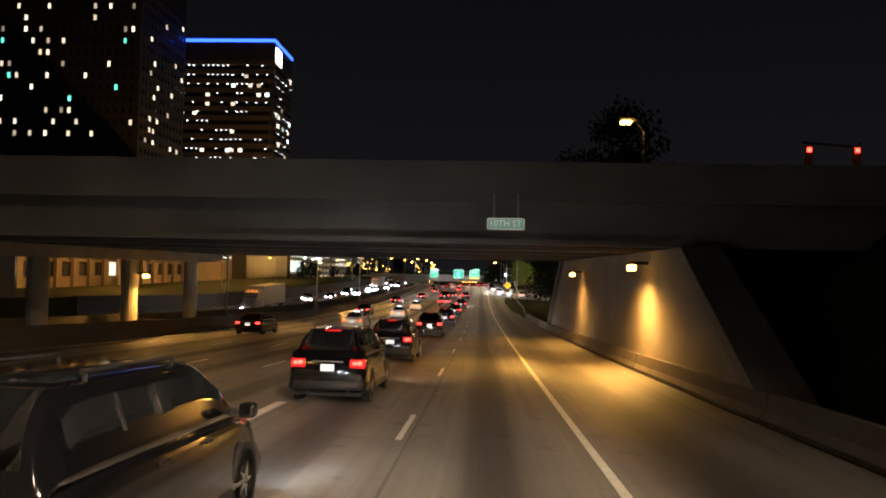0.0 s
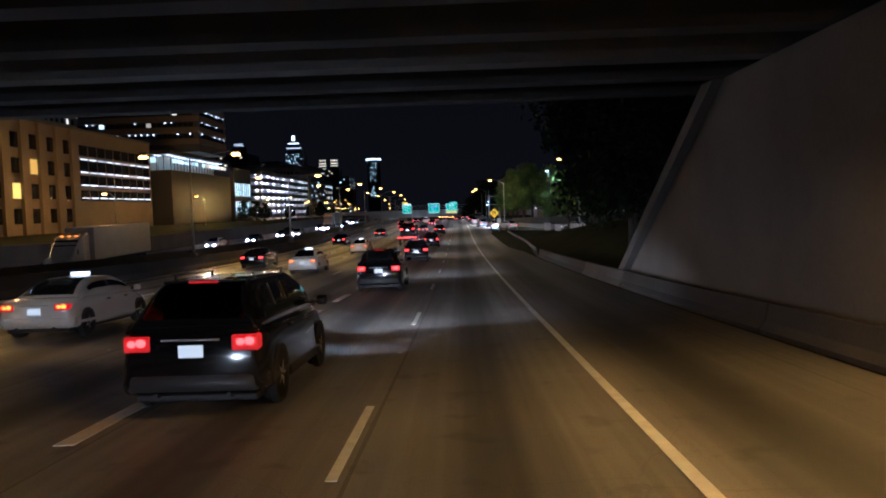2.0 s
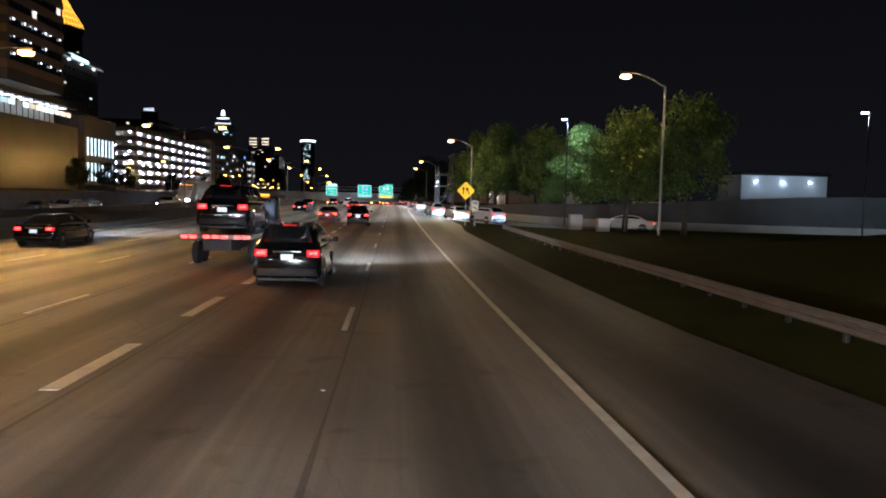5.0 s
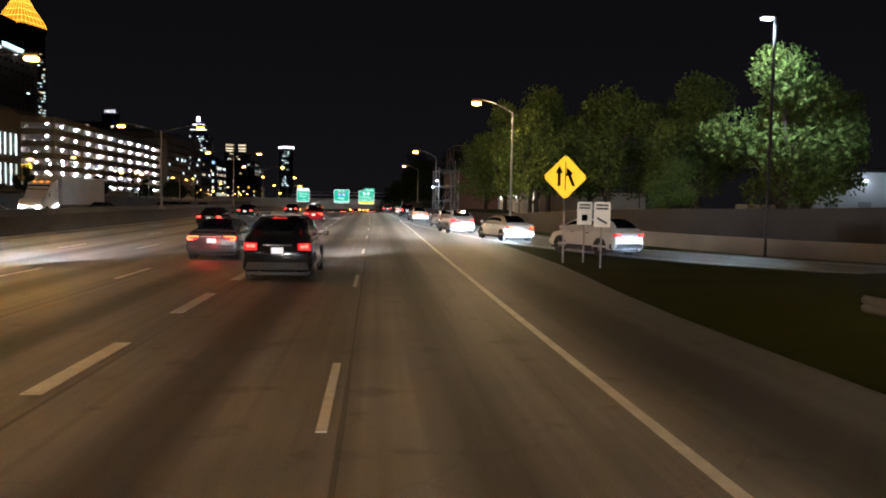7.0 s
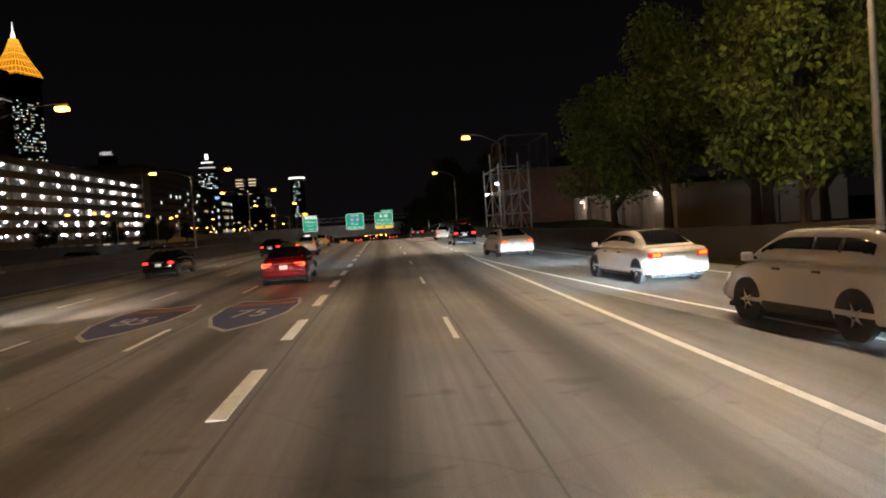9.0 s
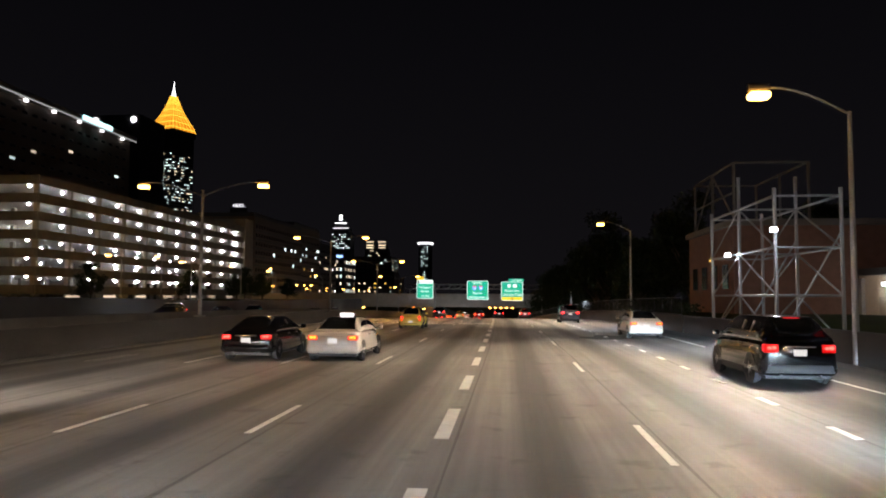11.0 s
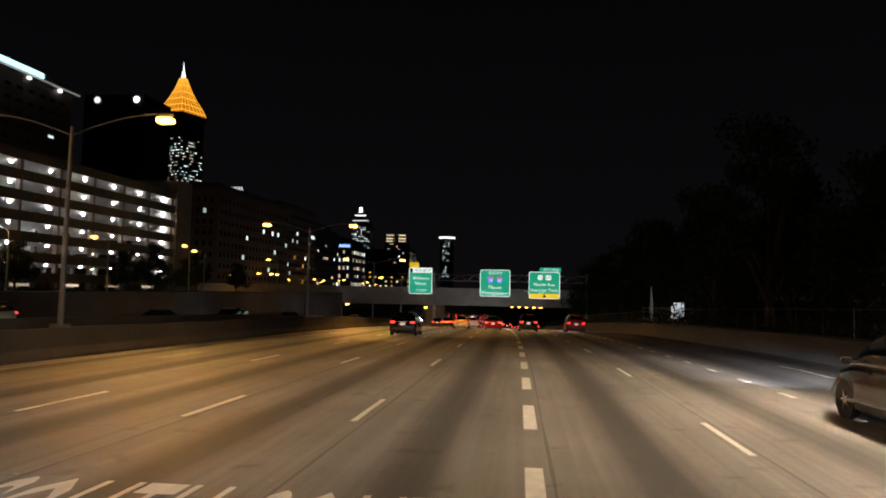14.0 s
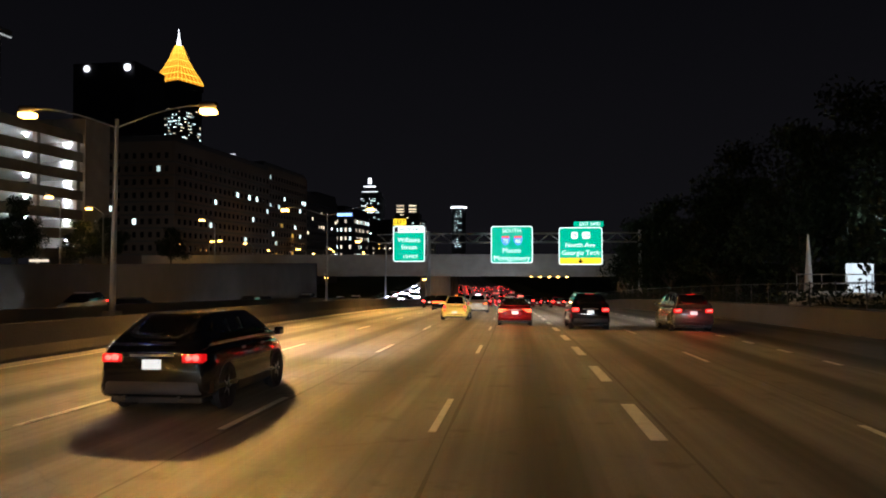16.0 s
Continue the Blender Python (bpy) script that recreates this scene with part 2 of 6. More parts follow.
# ---- mesh helpers ----
def box(bm, x0, x1, y0, y1, z0, z1):
    v = [bm.verts.new(p) for p in ((x0, y0, z0), (x1, y0, z0), (x1, y1, z0), (x0, y1, z0), (x0, y0, z1), (x1, y0, z1), (x1, y1, z1), (x0, y1, z1))]
    for q in ((3, 2, 1, 0), (4, 5, 6, 7), (0, 1, 5, 4), (1, 2, 6, 5), (2, 3, 7, 6), (3, 0, 4, 7)):
        bm.faces.new([v[i] for i in q])


def bevelled(x0, x1, y0, y1, z0, z1, r=0.02, seg=2):
    bm = bmesh.new()
    box(bm, x0, x1, y0, y1, z0, z1)
    bmesh.ops.bevel(bm, geom=bm.edges[:], offset=r, segments=seg, affect="EDGES", profile=0.5)
    return bm


def tube(bm, a, b, r0, r1=None, n=10):
    """A round bar from a to b, tapered."""
    a, b = Vector(a), Vector(b)
    r1 = r0 if r1 is None else r1
    q = (b - a).to_track_quat("Z", "Y").to_matrix()
    rings = []
    for c, r in ((a, r0), (b, r1)):
        rings.append([bm.verts.new(c + q @ Vector((r * math.cos(2 * math.pi * k / n), r * math.sin(2 * math.pi * k / n), 0))) for k in range(n)])
    for k in range(n):
        bm.faces.new((rings[0][k], rings[0][(k + 1) % n], rings[1][(k + 1) % n], rings[1][k]))
    bm.faces.new(rings[0][::-1])
    bm.faces.new(rings[1])


def mesh_of(name, bm, material, smooth=False):
    me = bpy.data.meshes.new(name)
    bm.to_mesh(me)
    bm.free()
    me.materials.append(material)
    if smooth:
        for p in me.polygons:
            p.use_smooth = True
    return me


def part(name, bm, material, parent=None, label="", smooth=False, m=None):
    """One mesh object, under a thing or a part where one is given."""
    ob = new(name, mesh_of(name, bm, material, smooth))
    if parent:
        ob.parent = parent
    if m is not None:
        ob.matrix_basis = m
    if label:
        ob["label"] = label
    return ob


def piece(name, me, parent=None, m=None):
    ob = new(name, me)
    if parent:
        ob.parent = parent
    if m is not None:
        ob.matrix_basis = m
    return ob


def thing(name, label, category, m=None, group="", kind=""):
    ob = new(name)
    ob.empty_display_size = 0.2
    if m is not None:
        ob.matrix_basis = m
    return tagged(ob, label, category, group, kind)


def strip(points_left, points_right, name, material):
    """A sheet between two lines of (X, y, dz), with its road coordinates as UV."""
    bm = bmesh.new()
    uv = bm.loops.layers.uv.new("road")
    rows = []
    for a, b in zip(points_left, points_right):
        cols = max(2, int(abs(b[0] - a[0]) / 6) + 2)
        row = []
        for k in range(cols):
            s = k / (cols - 1)
            X, y, dz = (a[i] + (b[i] - a[i]) * s for i in range(3))
            row.append((bm.verts.new(at_road(X, y, dz)), (X, y)))
        rows.append(row)
    for r0, r1 in zip(rows, rows[1:]):
        m = min(len(r0), len(r1))
        for k in range(m - 1):
            quad = (r0[k], r0[k + 1], r1[k + 1], r1[k])
            face = bm.faces.new([q[0] for q in quad])
            for loop, q in zip(face.loops, quad):
                loop[uv].uv = q[1]
    return part(name, bm, material)


def wall_run(bm, section, y0, y1, step=6.0):
    """Sweeps a cross section of (X, dz) along the road."""
    n = max(1, int(round((y1 - y0) / step)))
    rings = []
    for i in range(n + 1):
        y = y0 + (y1 - y0) * i / n
        rings.append([bm.verts.new(at_road(X, y, dz)) for X, dz in section])
    for a, b in zip(rings, rings[1:]):
        for k in range(len(section)):
            j = (k + 1) % len(section)
            bm.faces.new((a[k], a[j], b[j], b[k]))
    bm.faces.new(rings[0][::-1])
    bm.faces.new(rings[-1])
    bmesh.ops.recalc_face_normals(bm, faces=bm.faces[:])


# ---- ground, road, ramp ----
def smooth(a, b, v):
    s = min(1.0, max(0.0, (v - a) / (b - a)))
    return s * s * (3 - 2 * s)


def ground_rise(X, y):
    if X < -40.6:
        return max(1.9, 1.55 - RZ(y)) * (1 - smooth(452, 478, y)) + 3.0 * smooth(500, 900, y)
    if X < 6.5:
        return -0.25
    verge = 0.30 * smooth(6.5, 8.6, X) * smooth(104, 118, y) * (1 - smooth(164, 180, y))
    bank = min(5.2, 0.55 + 0.105 * X) * smooth(64, 80, y) * (1 - smooth(116, 150, y)) * smooth(8.0, 14.5, X)
    city = 6.0 * (1 - smooth(66, 72, y)) * smooth(9.4, 16.0, X)
    back = 1.2 * smooth(262, 285, y) * smooth(9.4, 12.5, X) + 5.0 * smooth(500, 900, y)
    return -0.08 + verge + bank + city + back


bm = bmesh.new()
columns = [-4500, -1500, -600, -250, -120, -80, -60, -46, -40.7, -40.5, -30, -19, -8, 0, 6.4, 6.55, 7.1, 7.7, 8.6, 9.5, 11, 13, 16, 20, 26, 36, 60, 120, 300, 900, 4500]
stations = [-4500, -1200, -300, -120] + list(range(-60, 520, 6)) + [540, 580, 640, 720, 850, 1100, 1500, 2200, 3200, 4800]
grid = [[bm.verts.new(at_road(X, y, ground_rise(X, y))) for X in columns] for y in stations]
for r0, r1 in zip(grid, grid[1:]):
    for k in range(len(columns) - 1):
        bm.faces.new((r0[k], r0[k + 1], r1[k + 1], r1[k]))
tagged(part("ground", bm, M_GRASS, smooth=True), "dark mown grass and bare earth beside the freeway", "ground", kind="structure")

ys = list(np.arange(-60, 700, 4.0)) + [720, 800, 1000, 1400]
road = strip([(-19.05, y, 0) for y in ys], [(7.4 - 0.75 * smooth(108, 122, y) * (1 - smooth(164, 178, y)) + 1.9 * smooth(196, 222, y), y, 0) for y in ys], "road", M_ROAD)
tagged(road, "worn grey asphalt freeway with dark oil bands along the lanes", "road", kind="structure")
opposite = strip([(-40.3, y, 0) for y in ys], [(-24.6, y, 0) for y in ys], "road_opposite", M_ROAD)
tagged(opposite, "asphalt carriageway of the oncoming traffic", "road", kind="structure")
verge = strip([(-24.62, y, 0.02) for y in ys], [(-19.3, y, 0.02) for y in ys], "median_strip", M_RAMP)
tagged(verge, "paved strip between the two median walls", "median strip", kind="structure")

RAMP = [(70, 160), (45, 164.5), (30, 169), (20, 174), (13.7, 181), (9.6, 192), (7.3, 208), (6.0, 224), (5.2, 240)]


def ramp_line(offset):
    """The ramp's centre line shifted sideways."""
    fine = []
    for (x0, y0), (x1, y1) in zip(RAMP, RAMP[1:]):
        for k in range(4):
            fine.append((x0 + (x1 - x0) * k / 4, y0 + (y1 - y0) * k / 4))
    fine.append(RAMP[-1])
    for _ in range(3):
        fine = [fine[0]] + [tuple((a[i] + 2 * b[i] + c[i]) / 4 for i in (0, 1)) for a, b, c in zip(fine, fine[1:], fine[2:])] + [fine[-1]]
    out = []
    for i, (x, y) in enumerate(fine):
        x0, y0 = fine[max(0, i - 1)]
        x1, y1 = fine[min(len(fine) - 1, i + 1)]
        d = math.hypot(x1 - x0, y1 - y0)
        out.append((x + offset * (y1 - y0) / d, y - offset * (x1 - x0) / d))
    return out


ramp = strip([(x, y, 0.012) for x, y in ramp_line(-2.9)], [(x, y, 0.012) for x, y in ramp_line(3.6)], "ramp", M_RAMP)
tagged(ramp, "grey asphalt entrance ramp that joins the freeway", "ramp", kind="structure")


def stripe(name, line, width, material, label, dz=0.02):
    left, right = [], []
    for i, (x, y) in enumerate(line):
        x0, y0 = line[max(0, i - 1)]
        x1, y1 = line[min(len(line) - 1, i + 1)]
        d = math.hypot(x1 - x0, y1 - y0)
        ox, oy = (y1 - y0) / d * width / 2, -(x1 - x0) / d * width / 2
        left.append((x - ox, y - oy, dz))
        right.append((x + ox, y + oy, dz))
    return tagged(strip(left, right, name, material), label, "road marking", kind="structure")


stripe("edge_line", [(3.3, y) for y in np.arange(-60, 236, 4.0)], 0.15, M_PAINT, "solid white painted edge line on the asphalt")
left_ramp = [(x, y) for x, y in ramp_line(-2.15) if y < 232]
stripe("ramp_line", left_ramp + [(3.42, 236)], 0.15, M_PAINT, "solid white line along the ramp's left side")
stripe("ramp_edge_line", [(x, y) for x, y in ramp_line(2.1)][:-1] + [(6.5, 250), (6.8, 275), (6.8, 320), (6.8, 380), (6.8, 480)], 0.15, M_PAINT, "solid white line at the right edge of the pavement")
stripe("left_edge_line", [(-18.0, y) for y in np.arange(-60, 560, 4.0)], 0.13, M_PAINT_OLD, "worn yellowish line beside the median wall")


# ---- median walls, barriers, guardrail ----
def run(name, section, y0, y1, material, label, category="wall"):
    bm = bmesh.new()
    wall_run(bm, section, y0, y1)
    return tagged(part(name, bm, material), label, category, kind="structure")


JERSEY = [(-0.30, 0), (-0.30, 0.08), (-0.17, 0.30), (-0.09, 0.82), (0.09, 0.82), (0.17, 0.30), (0.30, 0.08), (0.30, 0)]


def jersey(X, tall):
    return [(X + a, b * tall / 0.82 - (0.05 if b == 0 else 0)) for a, b in JERSEY]


run("median_wall", jersey(-19.1, 1.02), -60, 250, M_CONCRETE_BLACK, "tall stained concrete median barrier")
run("median_wall_far", jersey(-19.1, 1.02), 250.05, 560, M_CONCRETE_BLACK, "dark concrete median barrier")
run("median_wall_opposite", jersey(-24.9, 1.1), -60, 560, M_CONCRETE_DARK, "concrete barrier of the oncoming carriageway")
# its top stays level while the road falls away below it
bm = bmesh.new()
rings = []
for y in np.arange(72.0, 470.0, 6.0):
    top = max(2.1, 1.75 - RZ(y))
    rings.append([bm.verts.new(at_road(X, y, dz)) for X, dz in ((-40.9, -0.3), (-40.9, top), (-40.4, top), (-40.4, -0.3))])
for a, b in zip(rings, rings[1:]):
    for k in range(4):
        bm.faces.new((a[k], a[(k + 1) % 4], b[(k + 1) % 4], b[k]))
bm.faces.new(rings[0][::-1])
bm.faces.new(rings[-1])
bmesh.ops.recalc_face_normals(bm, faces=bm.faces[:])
tagged(part("retaining_wall_left", bm, M_CONCRETE_BLACK), "dark concrete retaining wall below the city street", "wall", kind="structure")

# right-hand barrier in cast sections, one of them paler
right_barrier = thing("right_barrier", "low concrete barrier at the shoulder, stained, in cast sections", "barrier", kind="structure")
edge = [-40, -20, 0, 14, 28, 42, 56, 70, 79, 88, 95, 101]
for i, (y0, y1) in enumerate(zip(edge, edge[1:])):
    bm = bmesh.new()
    wall_run(bm, jersey(7.9, 0.60), y0 + 0.03, y1 - 0.03, 4)
    part("barrier_section", bm, M_CONCRETE_DARK if i == 7 else M_CONCRETE_BLACK, right_barrier)

guardrail = thing("guardrail", "weathered steel guardrail on posts beside the grass", "guardrail", kind="structure")
W_BEAM = [(0, 0.45), (0.05, 0.50), (0.05, 0.56), (0, 0.60), (0.05, 0.64), (0.05, 0.70), (0, 0.75), (-0.02, 0.75), (-0.02, 0.45)]


def rail_x(y):
    """The guardrail swings out over the grass."""
    return float(np.interp(y, [101, 116, 128, 164], [7.5, 8.35, 8.85, 9.25]))


bm = bmesh.new()
rings = [[bm.verts.new(at_road(rail_x(y) - a, y, b - 0.04)) for a, b in W_BEAM] for y in np.arange(101.0, 162.1, 2.03)]
for p, q in zip(rings, rings[1:]):
    for k in range(len(W_BEAM)):
        j = (k + 1) % len(W_BEAM)
        bm.faces.new((p[k], p[j], q[j], q[k]))
bm.faces.new(rings[0][::-1])
bm.faces.new(rings[-1])
bmesh.ops.recalc_face_normals(bm, faces=bm.faces[:])
part("rail", bm, M_RUST, guardrail)
post_me = mesh_of("post", bevelled(-0.04, 0.04, -0.06, 0.06, -0.2, 0.64, 0.01, 1), M_DARK)
for y in np.arange(102, 161, 2.0):
    piece("post", post_me, guardrail, Matrix.Translation(at_road(rail_x(y) + 0.13, y)))

# ---- first overpass ----
overpass = thing("overpass", "wide concrete street overpass seen from below, stained parapet and girders", "overpass", kind="structure")
bm = bmesh.new()
box(bm, -46, 26, 22.3, 63.2, 9.35, 9.75)
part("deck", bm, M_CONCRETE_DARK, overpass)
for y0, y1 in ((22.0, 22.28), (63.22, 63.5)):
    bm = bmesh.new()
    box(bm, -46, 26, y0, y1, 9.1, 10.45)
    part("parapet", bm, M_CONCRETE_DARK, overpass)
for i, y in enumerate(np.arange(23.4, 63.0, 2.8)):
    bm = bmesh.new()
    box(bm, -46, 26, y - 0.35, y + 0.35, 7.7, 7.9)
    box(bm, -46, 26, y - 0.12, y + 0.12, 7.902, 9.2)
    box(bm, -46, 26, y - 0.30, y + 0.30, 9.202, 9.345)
    part("girder", bm, M_CONCRETE_BLACK if i % 3 else M_CONCRETE_DARK, overpass)
bm = bmesh.new()
for x0, x1 in ((8.75, 9.6),):
    prof = [(14.0, RZ(14) - 0.3), (72.3, RZ(72.3) - 0.3), (72.3, RZ(72.3) + 0.1), (60.2, 7.69), (22.3, 7.69), (15.0, RZ(15) + 0.1)]
    a = [bm.verts.new((x0, y, z)) for y, z in prof]
    b = [bm.verts.new((x1, y, z)) for y, z in prof]
    bm.faces.new(a)
    bm.faces.new(b[::-1])
    for k in range(len(prof)):
        j = (k + 1) % len(prof)
        bm.faces.new((a[k], b[k], b[j], a[j]))
    bmesh.ops.recalc_face_normals(bm, faces=bm.faces[:])
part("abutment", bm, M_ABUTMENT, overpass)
for a, b in (((8.55, 14.4), (8.55, 22.2)), ((8.55, 72.6), (8.55, 60.2))):
    bm = bmesh.new()
    z0, z1 = RZ(a[1]), 7.66
    q = [bm.verts.new((x, y + o, z)) for x in (8.45, 9.75) for (y, z) in ((a[1], z0), (b[1], z1)) for o in (-0.45, 0.45)]
    for f in ((0, 1, 3, 2), (4, 6, 7, 5), (0, 4, 5, 1), (2, 3, 7, 6), (0, 2, 6, 4), (1, 5, 7, 3)):
        bm.faces.new([q[i] for i in f])
    bmesh.ops.recalc_face_normals(bm, faces=bm.faces[:])
    part("wing_wall_edge", bm, M_CONCRETE_DARK, overpass, "pale raking concrete edge of the abutment")
for y in (26, 36, 46.5, 57):
    bm = bmesh.new()
    tube(bm, (-22.0, y, RZ(y) - 0.3), (-22.0, y, 7.0), 0.55, n=16)
    part("pier", bm, M_CONCRETE, overpass, smooth=False)
bm = bmesh.new()
box(bm, -22.7, -21.3, 23.5, 62.5, 7.002, 7.69)
part("pier_cap", bm, M_CONCRETE, overpass)
bm = bmesh.new()
box(bm, -42.5, -41.0, 22.3, 63.2, 2.0, 7.69)
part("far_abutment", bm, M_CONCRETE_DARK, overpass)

for i, (x0, y0, z0) in enumerate(BRIDGE_LAMPS):
    s = 1 if x0 > 0 else -1
    wl_ = thing("wall_lamp", "amber wall lamp under the concrete overpass", "lamp", Matrix.Translation((x0, y0, z0)), "lamps under the overpass")
    part("housing", bevelled(-0.06 if s > 0 else -0.66, 0.66 if s > 0 else 0.06, -0.14, 0.14, 0.12, 0.26, 0.03), M_DARK, wl_)
    part("lens", bevelled(-0.16, 0.16, -0.18, 0.18, -0.12, 0.118, 0.05), M_SODIUM, wl_, "glowing amber lens")


# ---- writing ----
def text_mesh(body, size, depth=0.004):
    cu = bpy.data.curves.new("text", "FONT")
    cu.body, cu.size, cu.extrude = body, size, depth
    cu.align_x, cu.align_y = "CENTER", "CENTER"
    cu.resolution_u = 2
    ob = bpy.data.objects.new("text_tmp", cu)
    scene.collection.objects.link(ob)
    dg = bpy.context.evaluated_depsgraph_get()
    me = bpy.data.meshes.new_from_object(ob.evaluated_get(dg))
    bpy.data.objects.remove(ob)
    return me


def letters(parent, body, x, z, size, material, y=-0.03):
    words = body.split(" ")
    if len(words) > 1:  # each word is a piece of its own
        def width(text):
            me = text_mesh(text, size)
            xs = [v.co.x for v in me.vertices]
            bpy.data.meshes.remove(me)
            return max(xs) - min(xs)
        spans = [width(w) for w in words]
        total = width(body)
        gap = (total - sum(spans)) / (len(words) - 1)
        left = x - total / 2
        for w, span in zip(words, spans):
            letters(parent, w, left + span / 2, z, size, material, y)
            left += span + gap
        return None
    me = text_mesh(body, size)
    me.materials.clear()
    me.materials.append(material)
    return piece("lettering", me, parent, Matrix.Translation((x, y, z)) @ Matrix.Rotation(math.pi / 2, 4, "X"))


def board(parent, name, x0, x1, z0, z1, y, thick, material, r=0.12, label=""):
    """A flat panel with rounded corners that faces -y."""
    bm = bmesh.new()
    pts = []
    r = min(r, (x1 - x0) / 2.01, (z1 - z0) / 2.01)
    for cx, cz, a0 in ((x1 - r, z1 - r, 0), (x0 + r, z1 - r, 90), (x0 + r, z0 + r, 180), (x1 - r, z0 + r, 270)):
        for k in range(5):
            a = radians(a0 + 22.5 * k)
            pts.append((cx + r * math.cos(a), cz + r * math.sin(a)))
    f = [bm.verts.new((x, y, z)) for x, z in pts]
    b = [bm.verts.new((x, y + thick, z)) for x, z in pts]
    bm.faces.new(f)
    bm.faces.new(b[::-1])
    for k in range(len(pts)):
        bm.faces.new((f[k], b[k], b[(k + 1) % len(pts)], f[(k + 1) % len(pts)]))
    bmesh.ops.recalc_face_normals(bm, faces=bm.faces[:])
    return part(name, bm, material, parent, label)


# retroreflective sheeting: the headlamp light it would send back is put in as glow
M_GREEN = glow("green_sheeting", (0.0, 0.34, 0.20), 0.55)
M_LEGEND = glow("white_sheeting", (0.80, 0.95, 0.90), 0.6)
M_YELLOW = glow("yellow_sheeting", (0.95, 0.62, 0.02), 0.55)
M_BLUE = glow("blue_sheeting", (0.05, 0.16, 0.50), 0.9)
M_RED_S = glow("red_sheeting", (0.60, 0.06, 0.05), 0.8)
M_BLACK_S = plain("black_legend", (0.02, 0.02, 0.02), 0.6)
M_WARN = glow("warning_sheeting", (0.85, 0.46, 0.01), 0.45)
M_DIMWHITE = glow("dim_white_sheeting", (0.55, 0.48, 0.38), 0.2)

GY = 432.0
gantry = thing("sign_gantry", "grey steel truss gantry that carries the green road signs", "sign gantry")
bm = bmesh.new()
for z in (4.6, 5.8):
    for y in (GY + 0.35, GY + 1.35):
        tube(bm, (-31.5, y, z), (4.6, y, z), 0.09, n=8)
for i in range(24):
    x = -31.5 + 36.1 * i / 24
    for y in (GY + 0.35, GY + 1.35):
        tube(bm, (x, y, 4.6 if i % 2 else 5.8), (x + 1.504, y, 5.8 if i % 2 else 4.6), 0.04, n=6)
    tube(bm, (x, GY + 0.35, 4.6), (x, GY + 1.35, 4.6), 0.04, n=6)
part("truss", bm, M_STEEL, gantry)
for x in (-24.2, 4.6):
    for y in (GY + 0.35, GY + 1.35):
        bm = bmesh.new()
        tube(bm, (x, y, RZ(GY) - 0.6), (x, y, 6.2), 0.2, 0.16, n=12)
        part("post", bm, M_STEEL, gantry)


def guide_sign(x0, x1, z0, z1, label):
    s = thing("guide_sign", label, "road sign", Matrix.Translation(((x0 + x1) / 2, GY, 0)), "green overhead signs")
    w = (x1 - x0) / 2
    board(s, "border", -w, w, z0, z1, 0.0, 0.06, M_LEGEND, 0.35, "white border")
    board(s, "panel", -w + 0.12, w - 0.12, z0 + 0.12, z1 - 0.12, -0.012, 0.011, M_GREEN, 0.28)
    for x in (-w * 0.6, w * 0.6):
        bm = bmesh.new()
        box(bm, x - 0.05, x + 0.05, 0.062, 0.26, z0 + 0.3, z1 - 0.2)
        part("bracket", bm, M_STEEL, s)
    return s, w


s, w = guide_sign(-29.1, -24.6, 1.95, 6.98, "green overhead exit sign for Williams Street with white letters")
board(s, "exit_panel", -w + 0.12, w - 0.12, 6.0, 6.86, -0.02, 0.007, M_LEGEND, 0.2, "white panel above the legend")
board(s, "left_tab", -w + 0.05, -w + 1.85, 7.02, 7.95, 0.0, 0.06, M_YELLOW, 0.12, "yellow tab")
letters(s, "LEFT", -w + 0.95, 7.48, 0.8, M_BLACK_S, -0.006)
letters(s, "HOV EXIT", 0.35, 6.43, 0.72, M_BLACK_S)
bm = bmesh.new()
box(bm, -w + 0.2, -w + 0.7, -0.028, -0.0205, 6.05, 6.8)
part("diamond_panel", bm, M_BLACK_S, s, "black square with a diamond")
letters(s, "Williams", 0, 4.95, 0.92, M_LEGEND)
letters(s, "Street", 0, 3.95, 0.92, M_LEGEND)
letters(s, "1/2 MILE", 0.2, 2.65, 0.62, M_LEGEND)

s, w = guide_sign(-15.4, -9.7, 1.72, 6.8, "green overhead sign for Macon and Montgomery, south on 75 and 85")
letters(s, "SOUTH", 0, 6.15, 0.78, M_LEGEND)
for x, n_ in ((-0.85, "75"), (0.85, "85")):
    bm = bmesh.new()
    pts = [(0.62 * a, 0.66 * b) for a, b in ((-0.8, 0.95), (0, 0.82), (0.8, 0.95), (0.98, 0.45), (0.9, -0.2), (0.5, -0.75), (0, -1.05), (-0.5, -0.75), (-0.9, -0.2), (-0.98, 0.45))]
    for k, (sc_, y_) in enumerate(((1.0, -0.021), )):
        vs = [bm.verts.new((x + a * sc_, y_, 4.85 + b * sc_)) for a, b in pts]
        bm.faces.new(vs)
    bmesh.ops.solidify(bm, geom=bm.faces[:], thickness=0.006)
    part("shield", bm, M_BLUE, s, "blue route shield")
    bm = bmesh.new()
    box(bm, x - 0.52, x + 0.52, -0.029, -0.0275, 5.15, 5.45)
    part("shield_band", bm, M_RED_S, s, "red band")
    letters(s, n_, x, 4.72, 0.72, M_LEGEND, -0.034)
letters(s, "Macon", 0, 3.45, 0.95, M_LEGEND)
letters(s, "Montgomery", 0, 2.4, 0.95, M_LEGEND)

